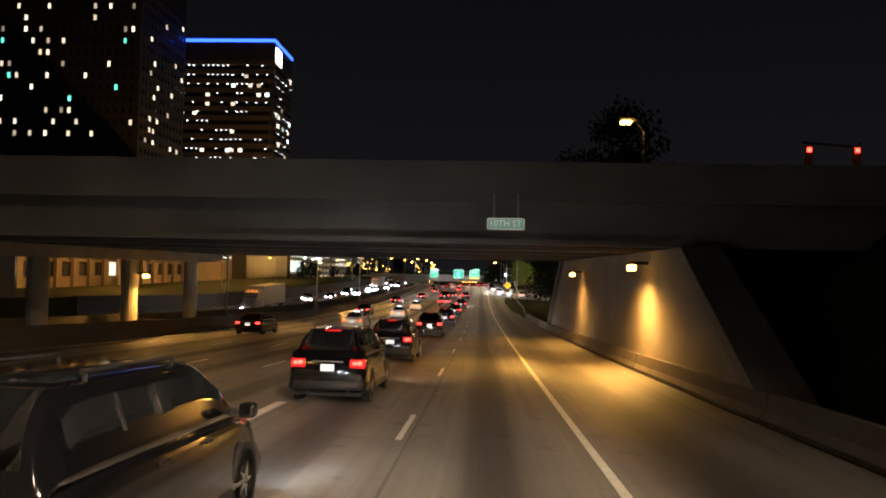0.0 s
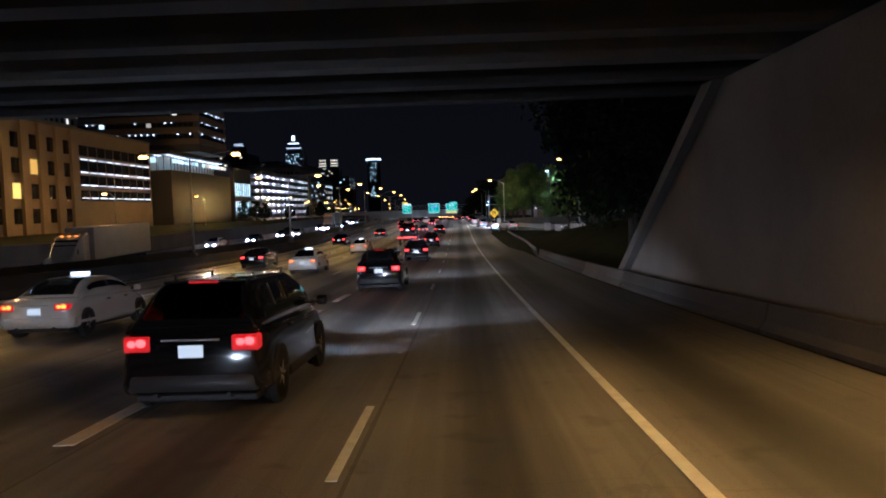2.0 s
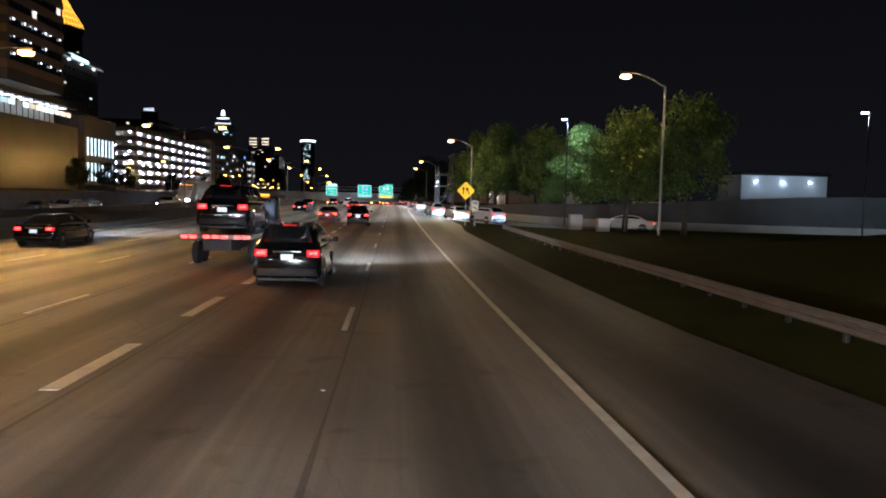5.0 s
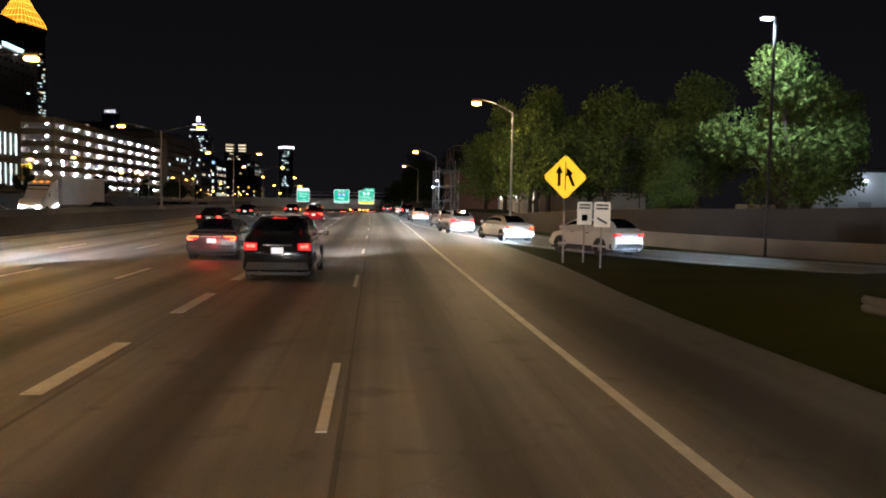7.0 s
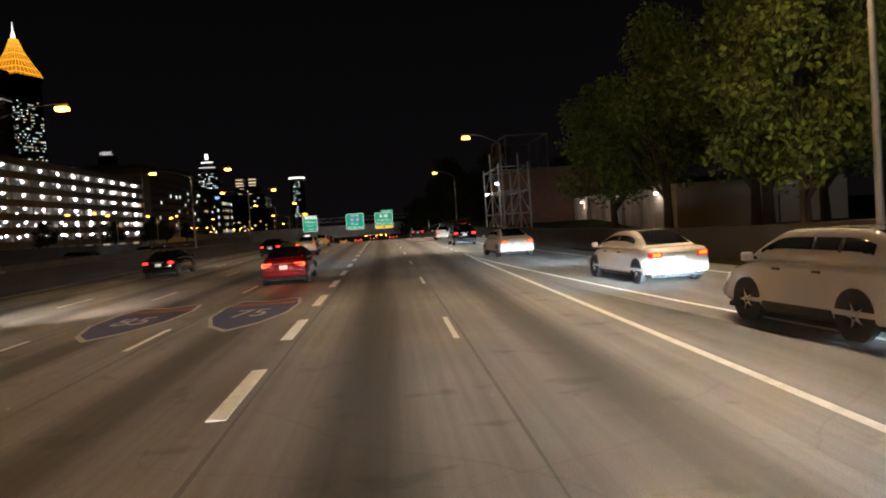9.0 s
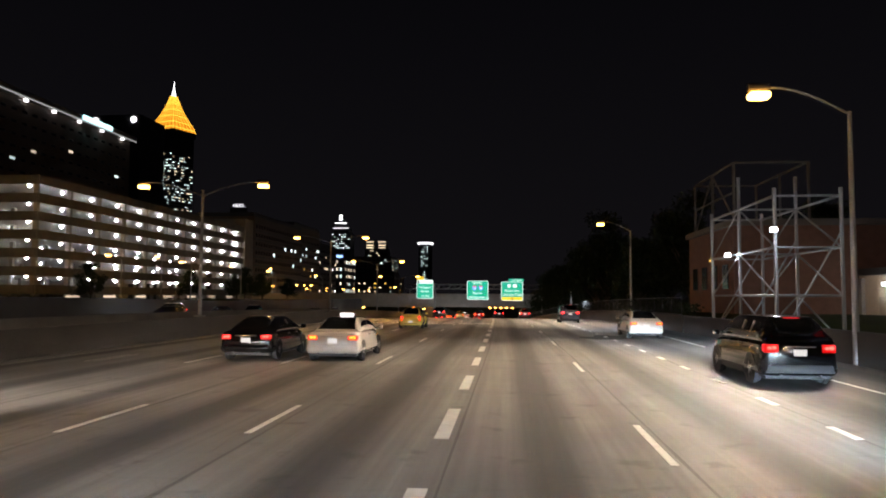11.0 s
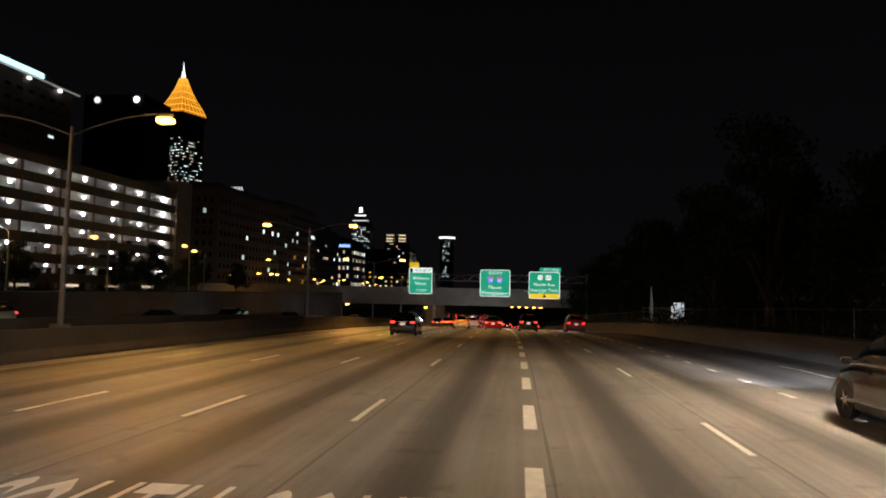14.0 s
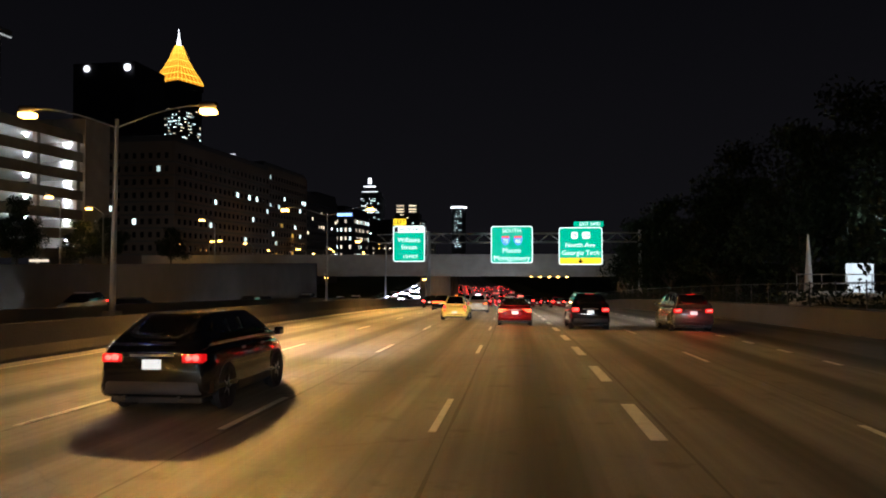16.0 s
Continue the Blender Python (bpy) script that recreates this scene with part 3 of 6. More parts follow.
s, w = guide_sign(-6.2, -0.4, 1.5, 6.56, "green overhead exit sign for North Ave, yellow base")
board(s, "exit_tab", -0.9, w + 0.15, 6.6, 7.35, 0.0, 0.06, M_GREEN, 0.12, "green tab with exit number")
letters(s, "EXIT 249D", w - 1.85 + 0.2, 6.97, 0.62, M_LEGEND, -0.006)
board(s, "exit_only_panel", -w + 0.12, w - 0.12, 1.62, 2.45, -0.02, 0.007, M_YELLOW, 0.2, "yellow panel")
bm = bmesh.new()
vs = [bm.verts.new((a, -0.03, b)) for a, b in ((-0.1, 2.35), (0.1, 2.35), (0.1, 2.05), (0.38, 2.05), (0, 1.7), (-0.38, 2.05), (-0.1, 2.05))]
bm.faces.new(vs)
bmesh.ops.solidify(bm, geom=bm.faces[:], thickness=0.006)
part("arrow", bm, M_BLACK_S, s, "black down arrow")
for x in (-0.8, 0.75):
    board(s, "route_marker", x - (0.55 if x > 0 else 0.45), x + (0.55 if x > 0 else 0.45), 5.0, 5.95, -0.02, 0.007, M_LEGEND, 0.3, "white route marker")
letters(s, "78", -0.8, 5.45, 0.6, M_BLACK_S, -0.026)
letters(s, "278", 0.75, 5.45, 0.6, M_BLACK_S, -0.026)
letters(s, "North Ave", 0, 4.15, 0.92, M_LEGEND)
letters(s, "Georgia Tech", 0, 3.1, 0.92, M_LEGEND)

street_sign = thing("street_sign", "pale green street name board on the overpass parapet", "road sign", Matrix.Translation((2.75, 21.9, 8.75)))
# board and letters emit faintly in place of headlamp light on them
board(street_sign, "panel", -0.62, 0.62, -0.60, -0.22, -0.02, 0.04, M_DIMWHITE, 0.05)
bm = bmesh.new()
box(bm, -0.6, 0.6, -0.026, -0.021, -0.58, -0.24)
part("face", bm, glow("dim_green_glow", (0.10, 0.20, 0.16), 0.25), street_sign)
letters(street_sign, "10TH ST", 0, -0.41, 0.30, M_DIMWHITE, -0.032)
for x in (-0.4, 0.4):
    bm = bmesh.new()
    box(bm, x - 0.03, x + 0.03, 0.041, 0.095, -0.6, 0.6)
    part("bracket", bm, M_STEEL, street_sign)

# merge warning sign and two small notice boards in the gore
ms = thing("merge_sign", "yellow diamond merge warning sign with black arrows on a steel post", "road sign", Matrix.Translation((7.9, 178.0, RZ(178))))
bm = bmesh.new()
tube(bm, (0, 0.06, -0.1), (0, 0.06, 4.2), 0.04, n=8)
part("post", bm, M_STEEL, ms)
bm = bmesh.new()
box(bm, -0.62, 0.62, -0.62, 0.62, -0.015, 0.015)
bmesh.ops.bevel(bm, geom=[e for e in bm.edges if abs(e.verts[0].co.z - e.verts[1].co.z) > 0.01], offset=0.07, segments=3, affect="EDGES")
DIAMOND = Matrix.Translation((0, 0, 3.3)) @ Matrix.Rotation(radians(90), 4, "X") @ Matrix.Rotation(radians(45), 4, "Z")
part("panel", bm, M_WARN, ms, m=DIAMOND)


def flat_shape(parent, name, pts, y, material, label=""):
    bm = bmesh.new()
    bm.faces.new([bm.verts.new((a, y, b)) for a, b in pts])
    bmesh.ops.solidify(bm, geom=bm.faces[:], thickness=0.004)
    return part(name, bm, material, parent, label)


flat_shape(ms, "arrow", [(-0.31, 2.95), (-0.19, 2.95), (-0.19, 3.45), (-0.09, 3.45), (-0.25, 3.75), (-0.41, 3.45), (-0.31, 3.45)], -0.022, M_BLACK_S, "black straight arrow")
flat_shape(ms, "arrow", [(0.28, 2.95), (0.40, 2.95), (0.22, 3.38), (0.30, 3.44), (0.06, 3.68), (0.02, 3.32), (0.10, 3.36)], -0.022, M_BLACK_S, "black merging arrow")
flat_shape(ms, "arrow", [(-0.02, 2.80), (0.02, 2.80), (0.02, 3.9), (-0.02, 3.9)], -0.022, M_BLACK_S, "thin black line")
for (x0, y0, z0), nm in (((8.8, 178.3, 1.9), 0), ((8.55, 175.2, 1.95), 1)):
    nb = thing("notice_board", "small white notice board on a post in the grass", "road sign", Matrix.Translation((x0, y0, RZ(y0))), "white notice boards")
    bm = bmesh.new()
    tube(bm, (0, 0.05, -0.1), (0, 0.05, 2.4), 0.035, n=8)
    part("post", bm, M_STEEL, nb)
    board(nb, "panel", -0.3, 0.3, 1.45, 2.35, 0.0, 0.012, M_DIMWHITE, 0.05)
    if nm:
        flat_shape(nb, "bar", [(-0.2, 1.75), (0.18, 1.55), (0.2, 1.62), (-0.18, 1.82)], -0.005, M_BLACK_S)
    else:
        flat_shape(nb, "mark", [(-0.12, 1.6), (0.12, 1.6), (0.12, 1.85), (-0.12, 1.85)], -0.005, M_BLACK_S)
    for z in (2.2, 2.08):
        flat_shape(nb, "bar", [(-0.22, z), (0.22, z), (0.22, z + 0.06), (-0.22, z + 0.06)], -0.005, M_BLACK_S)

# ---- second overpass, beyond the signs ----
over2 = thing("overpass_far", "long concrete road bridge beyond the signs, lit amber underneath", "overpass", kind="structure")
bm = bmesh.new()
box(bm, -95, 14, 480.4, 520, 0.2, 1.6)
part("deck", bm, M_CONCRETE, over2)
bm = bmesh.new()
box(bm, -95, 14, 480.0, 480.38, 0.0, 3.5)
part("parapet", bm, M_CONCRETE, over2)
for y in np.arange(481.5, 520, 4.0):
    bm = bmesh.new()
    box(bm, -95, 14, y - 0.3, y + 0.3, -1.0, 0.196)
    part("girder", bm, M_CONCRETE, over2)
for x in (-33.4, -96.0, 9.5):
    bm = bmesh.new()
    box(bm, x - 0.5, x + 0.5, 481, 519.5, RZ(500) - 1, -1.02)
    part("pier_wall", bm, M_CONCRETE_BLACK, over2)
UNDER_LAMPS = [(-11.8 + 2.05 * k, 505.6, -1.32) for k in range(5)] + [(-61.5 + 2.5 * k, 481.4, -1.15) for k in range(4)] + [(-33.0, 480.6, -1.5)]
for x, y, z in UNDER_LAMPS:
    ul = thing("underpass_lamp", "amber lamp under the far road bridge", "lamp", Matrix.Translation((x, y, z)), "lamps under the far bridge")
    part("lens", bevelled(-0.35, 0.35, -0.2, 0.2, -0.3, 0.0, 0.06), M_SODIUM, ul)
    part("housing", bevelled(-0.4, 0.4, -0.25, 0.38, 0.002, 0.30, 0.05), M_DARK, ul)
lamp("POINT", Matrix.Translation((-8, 503, -2.4)), 900, SODIUM, 0.3)
lamp("POINT", Matrix.Translation((-24, 498, -2.4)), 900, SODIUM, 0.3)
lamp("POINT", Matrix.Translation((-60, 490, -2.0)), 1500, SODIUM, 0.3)


# ---- street lamps ----
def lamp_head(parent, x, z, s, lens):
    bm = bmesh.new()
    tube(bm, (x - 0.38, 0, z), (x + 0.38, 0, z + 0.02), 0.17, 0.12, n=12)
    part("luminaire", bm, M_DARK if lens is M_SODIUM else M_STEEL, parent, "grey cobra-head luminaire")
    part("lens", bevelled(x - 0.36, x + 0.36, -0.26, 0.26, z - 0.42, z - 0.172, 0.09), lens, parent, "glowing lens")


def arm(bm, x0, z0, x1, z1):
    pts = [(x0 + (x1 - x0) * k / 6, z0 + (z1 - z0) * math.sin(math.pi / 2 * k / 6)) for k in range(7)]
    rings = []
    for k, (x, z) in enumerate(pts):
        a, b = pts[max(0, k - 1)], pts[min(6, k + 1)]
        d = Vector((b[0] - a[0], 0, b[1] - a[1])).normalized()
        u = Vector((-d.z, 0, d.x))
        rings.append([bm.verts.new((x + u.x * 0.045 * math.cos(q), 0.045 * math.sin(q), z + u.z * 0.045 * math.cos(q))) for q in [math.pi / 4 * j for j in range(8)]])
    for p, q in zip(rings, rings[1:]):
        for j in range(8):
            bm.faces.new((p[j], p[(j + 1) % 8], q[(j + 1) % 8], q[j]))
    bm.faces.new(rings[0])
    bm.faces.new(rings[-1])
    bmesh.ops.recalc_face_normals(bm, faces=bm.faces[:])


mast = thing("median_lamp", "double-armed sodium street lamp on a tall steel mast", "street lamp", road_pose(-23.3, MEDIAN_MASTS[0]), "median street lamps")
bm = bmesh.new()
tube(bm, (0, 0, -0.1), (0, 0, 9.6), 0.14, 0.08, n=12)
part("pole", bm, M_STEEL, mast)
bm = bmesh.new()
box(bm, -0.3, 0.3, -0.3, 0.3, -0.05, 0.9)
part("base", bm, M_CONCRETE, mast)
for s_ in (-1, 1):
    bm = bmesh.new()
    arm(bm, 0, 9.2, s_ * 4.0, 10.15)
    part("arm", bm, M_STEEL, mast)
    lamp_head(mast, s_ * 4.3, 10.15, s_, M_SODIUM)
for y in MEDIAN_MASTS[1:] + [441.0, 560.0, 610.0, 665.0, 725.0, 790.0, 860.0]:
    copy_thing(mast, road_pose(-23.3, y))


def side_lamp(x, y, z, base, lens, label, group, reach=3.0):
    t = thing("street_lamp", label, "street lamp", Matrix.Translation((x + reach, y, base)), group)
    h = z - base
    bm = bmesh.new()
    tube(bm, (0, 0, -0.3), (0, 0, h - 0.9), 0.12, 0.07, n=12)
    part("pole", bm, M_STEEL, t)
    bm = bmesh.new()
    arm(bm, 0, h - 1.0, -reach + 0.3, h)
    part("arm", bm, M_STEEL, t)
    lamp_head(t, -reach, h, 1, lens)
    return t


for x0, y0, z0 in SIDE_LAMPS:
    side_lamp(x0, y0, z0, RZ(y0) - 0.1 + (1.0 if y0 > 290 else 0), M_SODIUM, "sodium street lamp with a curved arm on a pale steel pole", "roadside sodium lamps")
side_lamp(11.5, 47.8, 17.3, 9.6, M_SODIUM, "sodium street lamp beside the overpass road", "roadside sodium lamps", 1.2)
for x0, y0, z0, _ in LOT_LAMPS:
    lt = thing("lot_lamp", "white parking lot lamp on a slim pole", "street lamp", Matrix.Translation((x0, y0, RZ(y0))), "white lot lamps")
    bm = bmesh.new()
    tube(bm, (0.35, 0, -0.5), (0.35, 0, z0 - RZ(y0)), 0.07, n=10)
    part("pole", bm, M_DARK, lt)
    h = z0 - RZ(y0)
    part("housing", bevelled(-0.35, 0.42, -0.18, 0.18, h + 0.002, h + 0.14, 0.03), M_DARK, lt)
    part("lens", bevelled(-0.3, 0.2, -0.15, 0.15, h - 0.1, h, 0.03), M_COOL, lt, "glowing white lens")


# ---- lane markings ----
def dash_mesh(length, width, material):
    bm = bmesh.new()
    box(bm, -width / 2, width / 2, -length, 0, 0.004, 0.014)
    return mesh_of("lane_dash", bm, material)


THIN, WIDE, HOV = dash_mesh(3.05, 0.11, M_PAINT), dash_mesh(3.05, 0.24, M_PAINT), dash_mesh(3.05, 0.10, M_PAINT_OLD)


def dashed(name, label, X, phase, pitch, me, y0, y1):
    root = thing(name, label, "road marking", kind="structure")
    k = math.ceil((y0 - phase) / pitch)
    while phase + k * pitch < y1:
        y = phase + k * pitch
        piece("lane_dash", me, root, road_pose(X, y))
        k += 1


dashed("lane_line_1", "thin broken white lane line", 0.0, 1.0, 12.192, THIN, -20, 470)
dashed("lane_line_2", "wide broken white lane line with short gaps", -3.29, 2.45, 6.096, WIDE, -20, 470)
dashed("lane_line_3", "thin broken white lane line", -6.48, 2.52, 12.192, THIN, -20, 470)
dashed("lane_line_4", "thin broken white lane line", -9.6, 2.23, 12.192, THIN, -20, 470)
dashed("lane_line_5", "thin broken white lane line", -12.75, 2.0, 12.192, THIN, -20, 470)
dashed("lane_line_6", "double broken white line of the carpool lane", -15.95, 2.0, 12.192, HOV, 60, 470)
dashed("lane_line_7", "double broken white line of the carpool lane", -16.25, 2.0, 12.192, HOV, 60, 470)
dashed("lane_line_8", "thin broken white lane line past the ramp", 3.35, 0.9, 3.7, dash_mesh(1.1, 0.14, M_PAINT), 238, 470)
dashed("lane_line_9", "broken white line of the oncoming carriageway", -32.0, 2.0, 12.192, HOV, 0, 420)

# studs emit faintly; headlamp light they would return is put in as glow
M_STUD_GLOW = glow("reflector", (0.4, 0.38, 0.33), 0.25)
stud_me = mesh_of("reflector_stud", bevelled(-0.03, 0.03, -0.03, 0.03, 0, 0.014, 0.006, 1), M_STUD_GLOW)
studs = thing("reflector_studs", "small white reflector studs between the lane dashes", "road stud", kind="structure")
for X, phase in ((0.0, 1.0), (-6.48, 2.52), (-9.6, 2.23), (-12.75, 2.0)):
    for k in range(-1, 38):
        piece("stud", stud_me, studs, road_pose(X + 0.02, phase + 12.192 * k + 4.6, 0.004))

# painted words and route shields on the lanes
for X in (-4.95, -8.05, -11.2, -14.3):
    me = text_mesh("SOUTH", 0.9, 0.002)
    me.materials.clear()
    me.materials.append(M_PAINT)
    ob = piece("painted_word", me, None, road_pose(X, 297.4, 0.012) @ Matrix.Diagonal((0.92, 5.6, 1, 1)))
    tagged(ob, "word SOUTH painted white on the asphalt lane", "road marking", kind="structure")
M_PBLUE = plain("painted_blue", (0.06, 0.07, 0.16), 0.7, vary=0.5, scale=3, fine=40)
M_PFADED = plain("faded_paint", (0.48, 0.46, 0.43), 0.7, vary=0.4, scale=4, fine=40)
M_PRED = plain("painted_red", (0.30, 0.11, 0.065), 0.7, vary=0.5, scale=3, fine=40)
for X, body in ((-4.95, "75"), (-8.05, "85")):
    root = thing("painted_shield", "faded route shield painted on the asphalt lane", "road marking", road_pose(X, 212.3), kind="structure")
    outline = [(-0.8, 0.95), (0, 0.82), (0.8, 0.95), (0.98, 0.45), (0.9, -0.2), (0.5, -0.75), (0, -1.05), (-0.5, -0.75), (-0.9, -0.2), (-0.98, 0.45)]
    for k, (s_, mat, nm) in enumerate(((1.15, M_PFADED, "border"), (1.05, M_PBLUE, "field"))):
        bm = bmesh.new()
        bm.faces.new([bm.verts.new((a * s_, b * s_ * 3.1, 0.008 + 0.004 * k)) for a, b in outline[::-1]])
        bmesh.ops.recalc_face_normals(bm, faces=bm.faces[:])
        part(nm, bm, mat, root)
    bm = bmesh.new()
    box(bm, -0.92, 0.92, 1.6, 2.5, 0.0165, 0.0185)
    part("band", bm, M_PRED, root, "faded red band")
    me = text_mesh(body, 1.0, 0.002)
    me.materials.clear()
    me.materials.append(M_PFADED)
    piece("numerals", me, root, Matrix.Translation((0, -0.35, 0.017)) @ Matrix.Diagonal((1, 2.3, 1, 1)))

# ---- buildings ----
M_FACADE = plain("dark_facade", (0.055, 0.055, 0.06), 0.5, vary=0.3, scale=0.15, bump=0.05, fine=2)
M_FACADE_WARM = plain("brown_facade", (0.16, 0.12, 0.095), 0.7, vary=0.3, scale=0.15, bump=0.1, fine=2)
M_GLASS_DARK = plain("dark_glazing", (0.015, 0.017, 0.02), 0.12, vary=0.2, scale=0.3, bump=0.0)
M_SLAB = plain("garage_concrete", (0.42, 0.41, 0.39), 0.8, vary=0.2, scale=0.4, bump=0.15, fine=6)
M_PARAPET = plain("weathered_parapet", (0.20, 0.19, 0.175), 0.85, vary=0.35, scale=0.5, bump=0.15, fine=6)
LIT_COOL = glow("lit_window_cool", (0.70, 0.92, 0.88), 0.75, 0.75)
LIT_DIM = glow("dim_window", (1.0, 0.82, 0.60), 0.34, 0.8)
LIT_WARM = glow("lit_window_warm", (1.0, 0.80, 0.52), 0.55, 0.75)
LIT_AMBER = glow("lit_window_amber", (1.0, 0.58, 0.10), 0.45, 0.6)
LIT_WHITE = glow("lit_window_white", (0.95, 0.97, 1.0), 1.1, 0.6)
LIT_TEAL = glow("lit_window_teal", (0.10, 0.75, 0.55), 0.6, 0.5)
BLUE_LINE = glow("blue_roof_line", (0.02, 0.08, 1.0), 1.6)
GOLD = glow("gold_glow", (1.0, 0.33, 0.012), 0.30)


def pane_mesh(w, h, material, axis):
    bm = bmesh.new()
    if axis == "x":
        box(bm, -0.05, 0.05, -w / 2, w / 2, -h / 2, h / 2)
    else:
        box(bm, -w / 2, w / 2, -0.05, 0.05, -h / 2, h / 2)
    return mesh_of("lit_window", bm, material)


def windows(root, axis, plane, a0, a1, z0, z1, cols, rows, lit, mats, rng, fill=0.7, height=0.6, dark=True):
    """Rows of panes on one face: lit ones are objects of their own, unlit ones one joined part."""
    cw, rh = (a1 - a0) / cols, (z1 - z0) / rows
    cache = [pane_mesh(cw * fill, rh * height, m, axis) for m in mats]
    bm = bmesh.new()
    for r in range(rows):
        row_lit = rng.random()
        for c in range(cols):
            a, z = a0 + (c + 0.5) * cw, z0 + (r + 0.5) * rh
            on = rng.random() < lit * (0.35 + 1.3 * row_lit)
            if on:
                k = rng.randrange(len(cache)) if rng.random() < 0.6 else 0
                piece("lit_window", cache[k], root, Matrix.Translation((plane, a, z) if axis == "x" else (a, plane, z)))
            elif dark:
                w, h = cw * fill / 2, rh * height / 2
                if axis == "x":
                    box(bm, plane - 0.03, plane + 0.03, a - w, a + w, z - h, z + h)
                else:
                    box(bm, a - w, a + w, plane - 0.03, plane + 0.03, z - h, z + h)
    if len(bm.verts):
        tagged(part("unlit_glazing", bm, M_GLASS_DARK, root, "dark unlit window panes"), kind="stuff")
    else:
        bm.free()


def block(root, name, x0, x1, y0, y1, z0, z1, material, label=""):
    bm = bmesh.new()
    box(bm, x0, x1, y0, y1, z0, z1)
    return part(name, bm, material, root, label)


rng = random.Random(7)
# tall residential tower beside the overpass
t = thing("residential_tower", "tall dark apartment tower with scattered lit windows", "building")
block(t, "wall", -150, -92, 192, 222, 0, 150, M_FACADE)
block(t, "roof", -149, -93, 193, 221, 150.02, 153, M_FACADE)
windows(t, "y", 191.97, -149, -93, 40, 148, 26, 34, 0.22, [LIT_DIM, LIT_WARM, LIT_DIM, LIT_TEAL], rng, 0.36, 0.45)
windows(t, "x", -91.97, 193, 221, 20, 148, 12, 40, 0.12, [LIT_DIM], rng, 0.4, 0.4)
# office tower with a blue light line along its roof
t = thing("office_tower", "glass office tower with lit floors and a blue roof line", "building")
block(t, "wall", -122, -73.5, 255, 279, 23, 86, M_FACADE)
block(t, "parapet", -122, -73.5, 255.2, 278.8, 86.02, 88.3, M_FACADE)
for args in ((-122.1, -73.3, 254.7, 254.98, 86.2, 87.2), (-73.48, -73.2, 254.99, 279.1, 86.2, 87.2)):
    block(t, "roof_light", *args, BLUE_LINE, "glowing blue light line")
for k in range(17):
    z = 26.0 + 3.3 * k
    block(t, "spandrel", -122.1, -73.3, 254.62, 254.94, z - 0.75, z + 0.75, M_FACADE_WARM)
    block(t, "spandrel", -73.46, -73.22, 254.95, 279.0, z - 0.75, z + 0.75, M_FACADE_WARM)
windows(t, "y", 254.97, -121, -75, 26.0, 78.8, 30, 16, 0.09, [LIT_DIM, LIT_DIM, LIT_COOL], rng, 0.92, 0.36)
windows(t, "x", -73.47, 256, 278, 26.0, 78.8, 12, 16, 0.10, [LIT_DIM, LIT_COOL], rng, 0.9, 0.42)
windows(t, "y", 254.55, -121, -75, 26.5, 79.3, 26, 16, 0.36, [LIT_WHITE], rng, 0.22, 0.10, dark=False)
windows(t, "x", -73.15, 256, 278, 26.5, 79.3, 10, 16, 0.34, [LIT_WHITE], rng, 0.20, 0.10, dark=False)
block(t, "roof_sign", -73.46, -73.2, 256.5, 263.5, 79.0, 84.8, LIT_WHITE, "white lit panel sign")
block(t, "podium", -122, -79, 247, 300, 1.5, 17.5, M_FACADE)
block(t, "podium_roof", -122, -79, 247, 300, 22.0, 23.0, M_FACADE)
block(t, "lounge_core", -121, -84, 251, 298, 17.52, 21.98, plain("lounge_wall", (0.55, 0.56, 0.52), 0.7, vary=0.3, scale=0.3))
for k in range(12):
    block(t, "lounge_lamp", -118 + 3.4 * k, -117 + 3.4 * k, 248.0, 250.5, 21.7, 21.9, LIT_WHITE)
    block(t, "lounge_lamp", -82.5, -80.3, 249 + 4.2 * k, 250 + 4.2 * k, 21.7, 21.9, LIT_WHITE)
for k in range(22):
    block(t, "mullion", -121.9 + 2.04 * k, -121.78 + 2.04 * k, 247.05, 247.17, 17.52, 21.98, M_DARK)
    block(t, "mullion", -79.17, -79.05, 247.3 + 2.5 * k, 247.42 + 2.5 * k, 17.52, 21.98, M_DARK)
windows(t, "y", 246.97, -121, -80, 19.0, 21.8, 14, 1, 0.8, [LIT_COOL], rng, 0.86, 0.5, dark=False)
windows(t, "x", -78.97, 248, 299, 18.6, 21.6, 17, 1, 0.6, [LIT_COOL, LIT_WARM], rng, 0.8, 0.35, dark=False)
# low office along the far street: yellow-lit bays, then bands of white light
t = thing("low_office", "long low office building with light bands and yellow-lit bays", "building")
block(t, "wall", -112, -80.2, 110, 236, 1.5, 23.5, M_FACADE_WARM)
block(t, "roof_edge", -112.2, -79.9, 109.8, 236.2, 23.52, 24.1, M_FACADE)
for k in range(15):
    block(t, "column", -80.18, -79.5, 111 + 6 * k, 112 + 6 * k, 1.5, 23.4, M_FACADE_WARM)
windows(t, "x", -80.15, 112.5, 197.5, 3, 22, 14, 4, 0.14, [LIT_AMBER, LIT_DIM, LIT_DIM], rng, 0.55, 0.6)
windows(t, "x", -80.16, 199, 235, 8, 21, 9, 4, 0.0, [LIT_WHITE], rng, 0.9, 0.7)
for z in (9.0, 11.8, 14.6, 17.4):
    for k in range(9):
        block(t, "light_band", -80.1, -79.95, 199.5 + 4 * k, 202.4 + 4 * k, z, z + 0.16, LIT_WHITE)
# mid-rise with upright light slots
t = thing("slot_lit_building", "mid-rise with narrow upright slots of white light", "building")
block(t, "wall", -110, -78.6, 303, 324, 1.5, 21, M_FACADE)
for z in (4.5, 11.0):
    for k in range(8):
        block(t, "light_slot", -78.58, -78.4, 304.5 + 2.4 * k, 304.9 + 2.4 * k, z, z + 4.6, LIT_COOL)
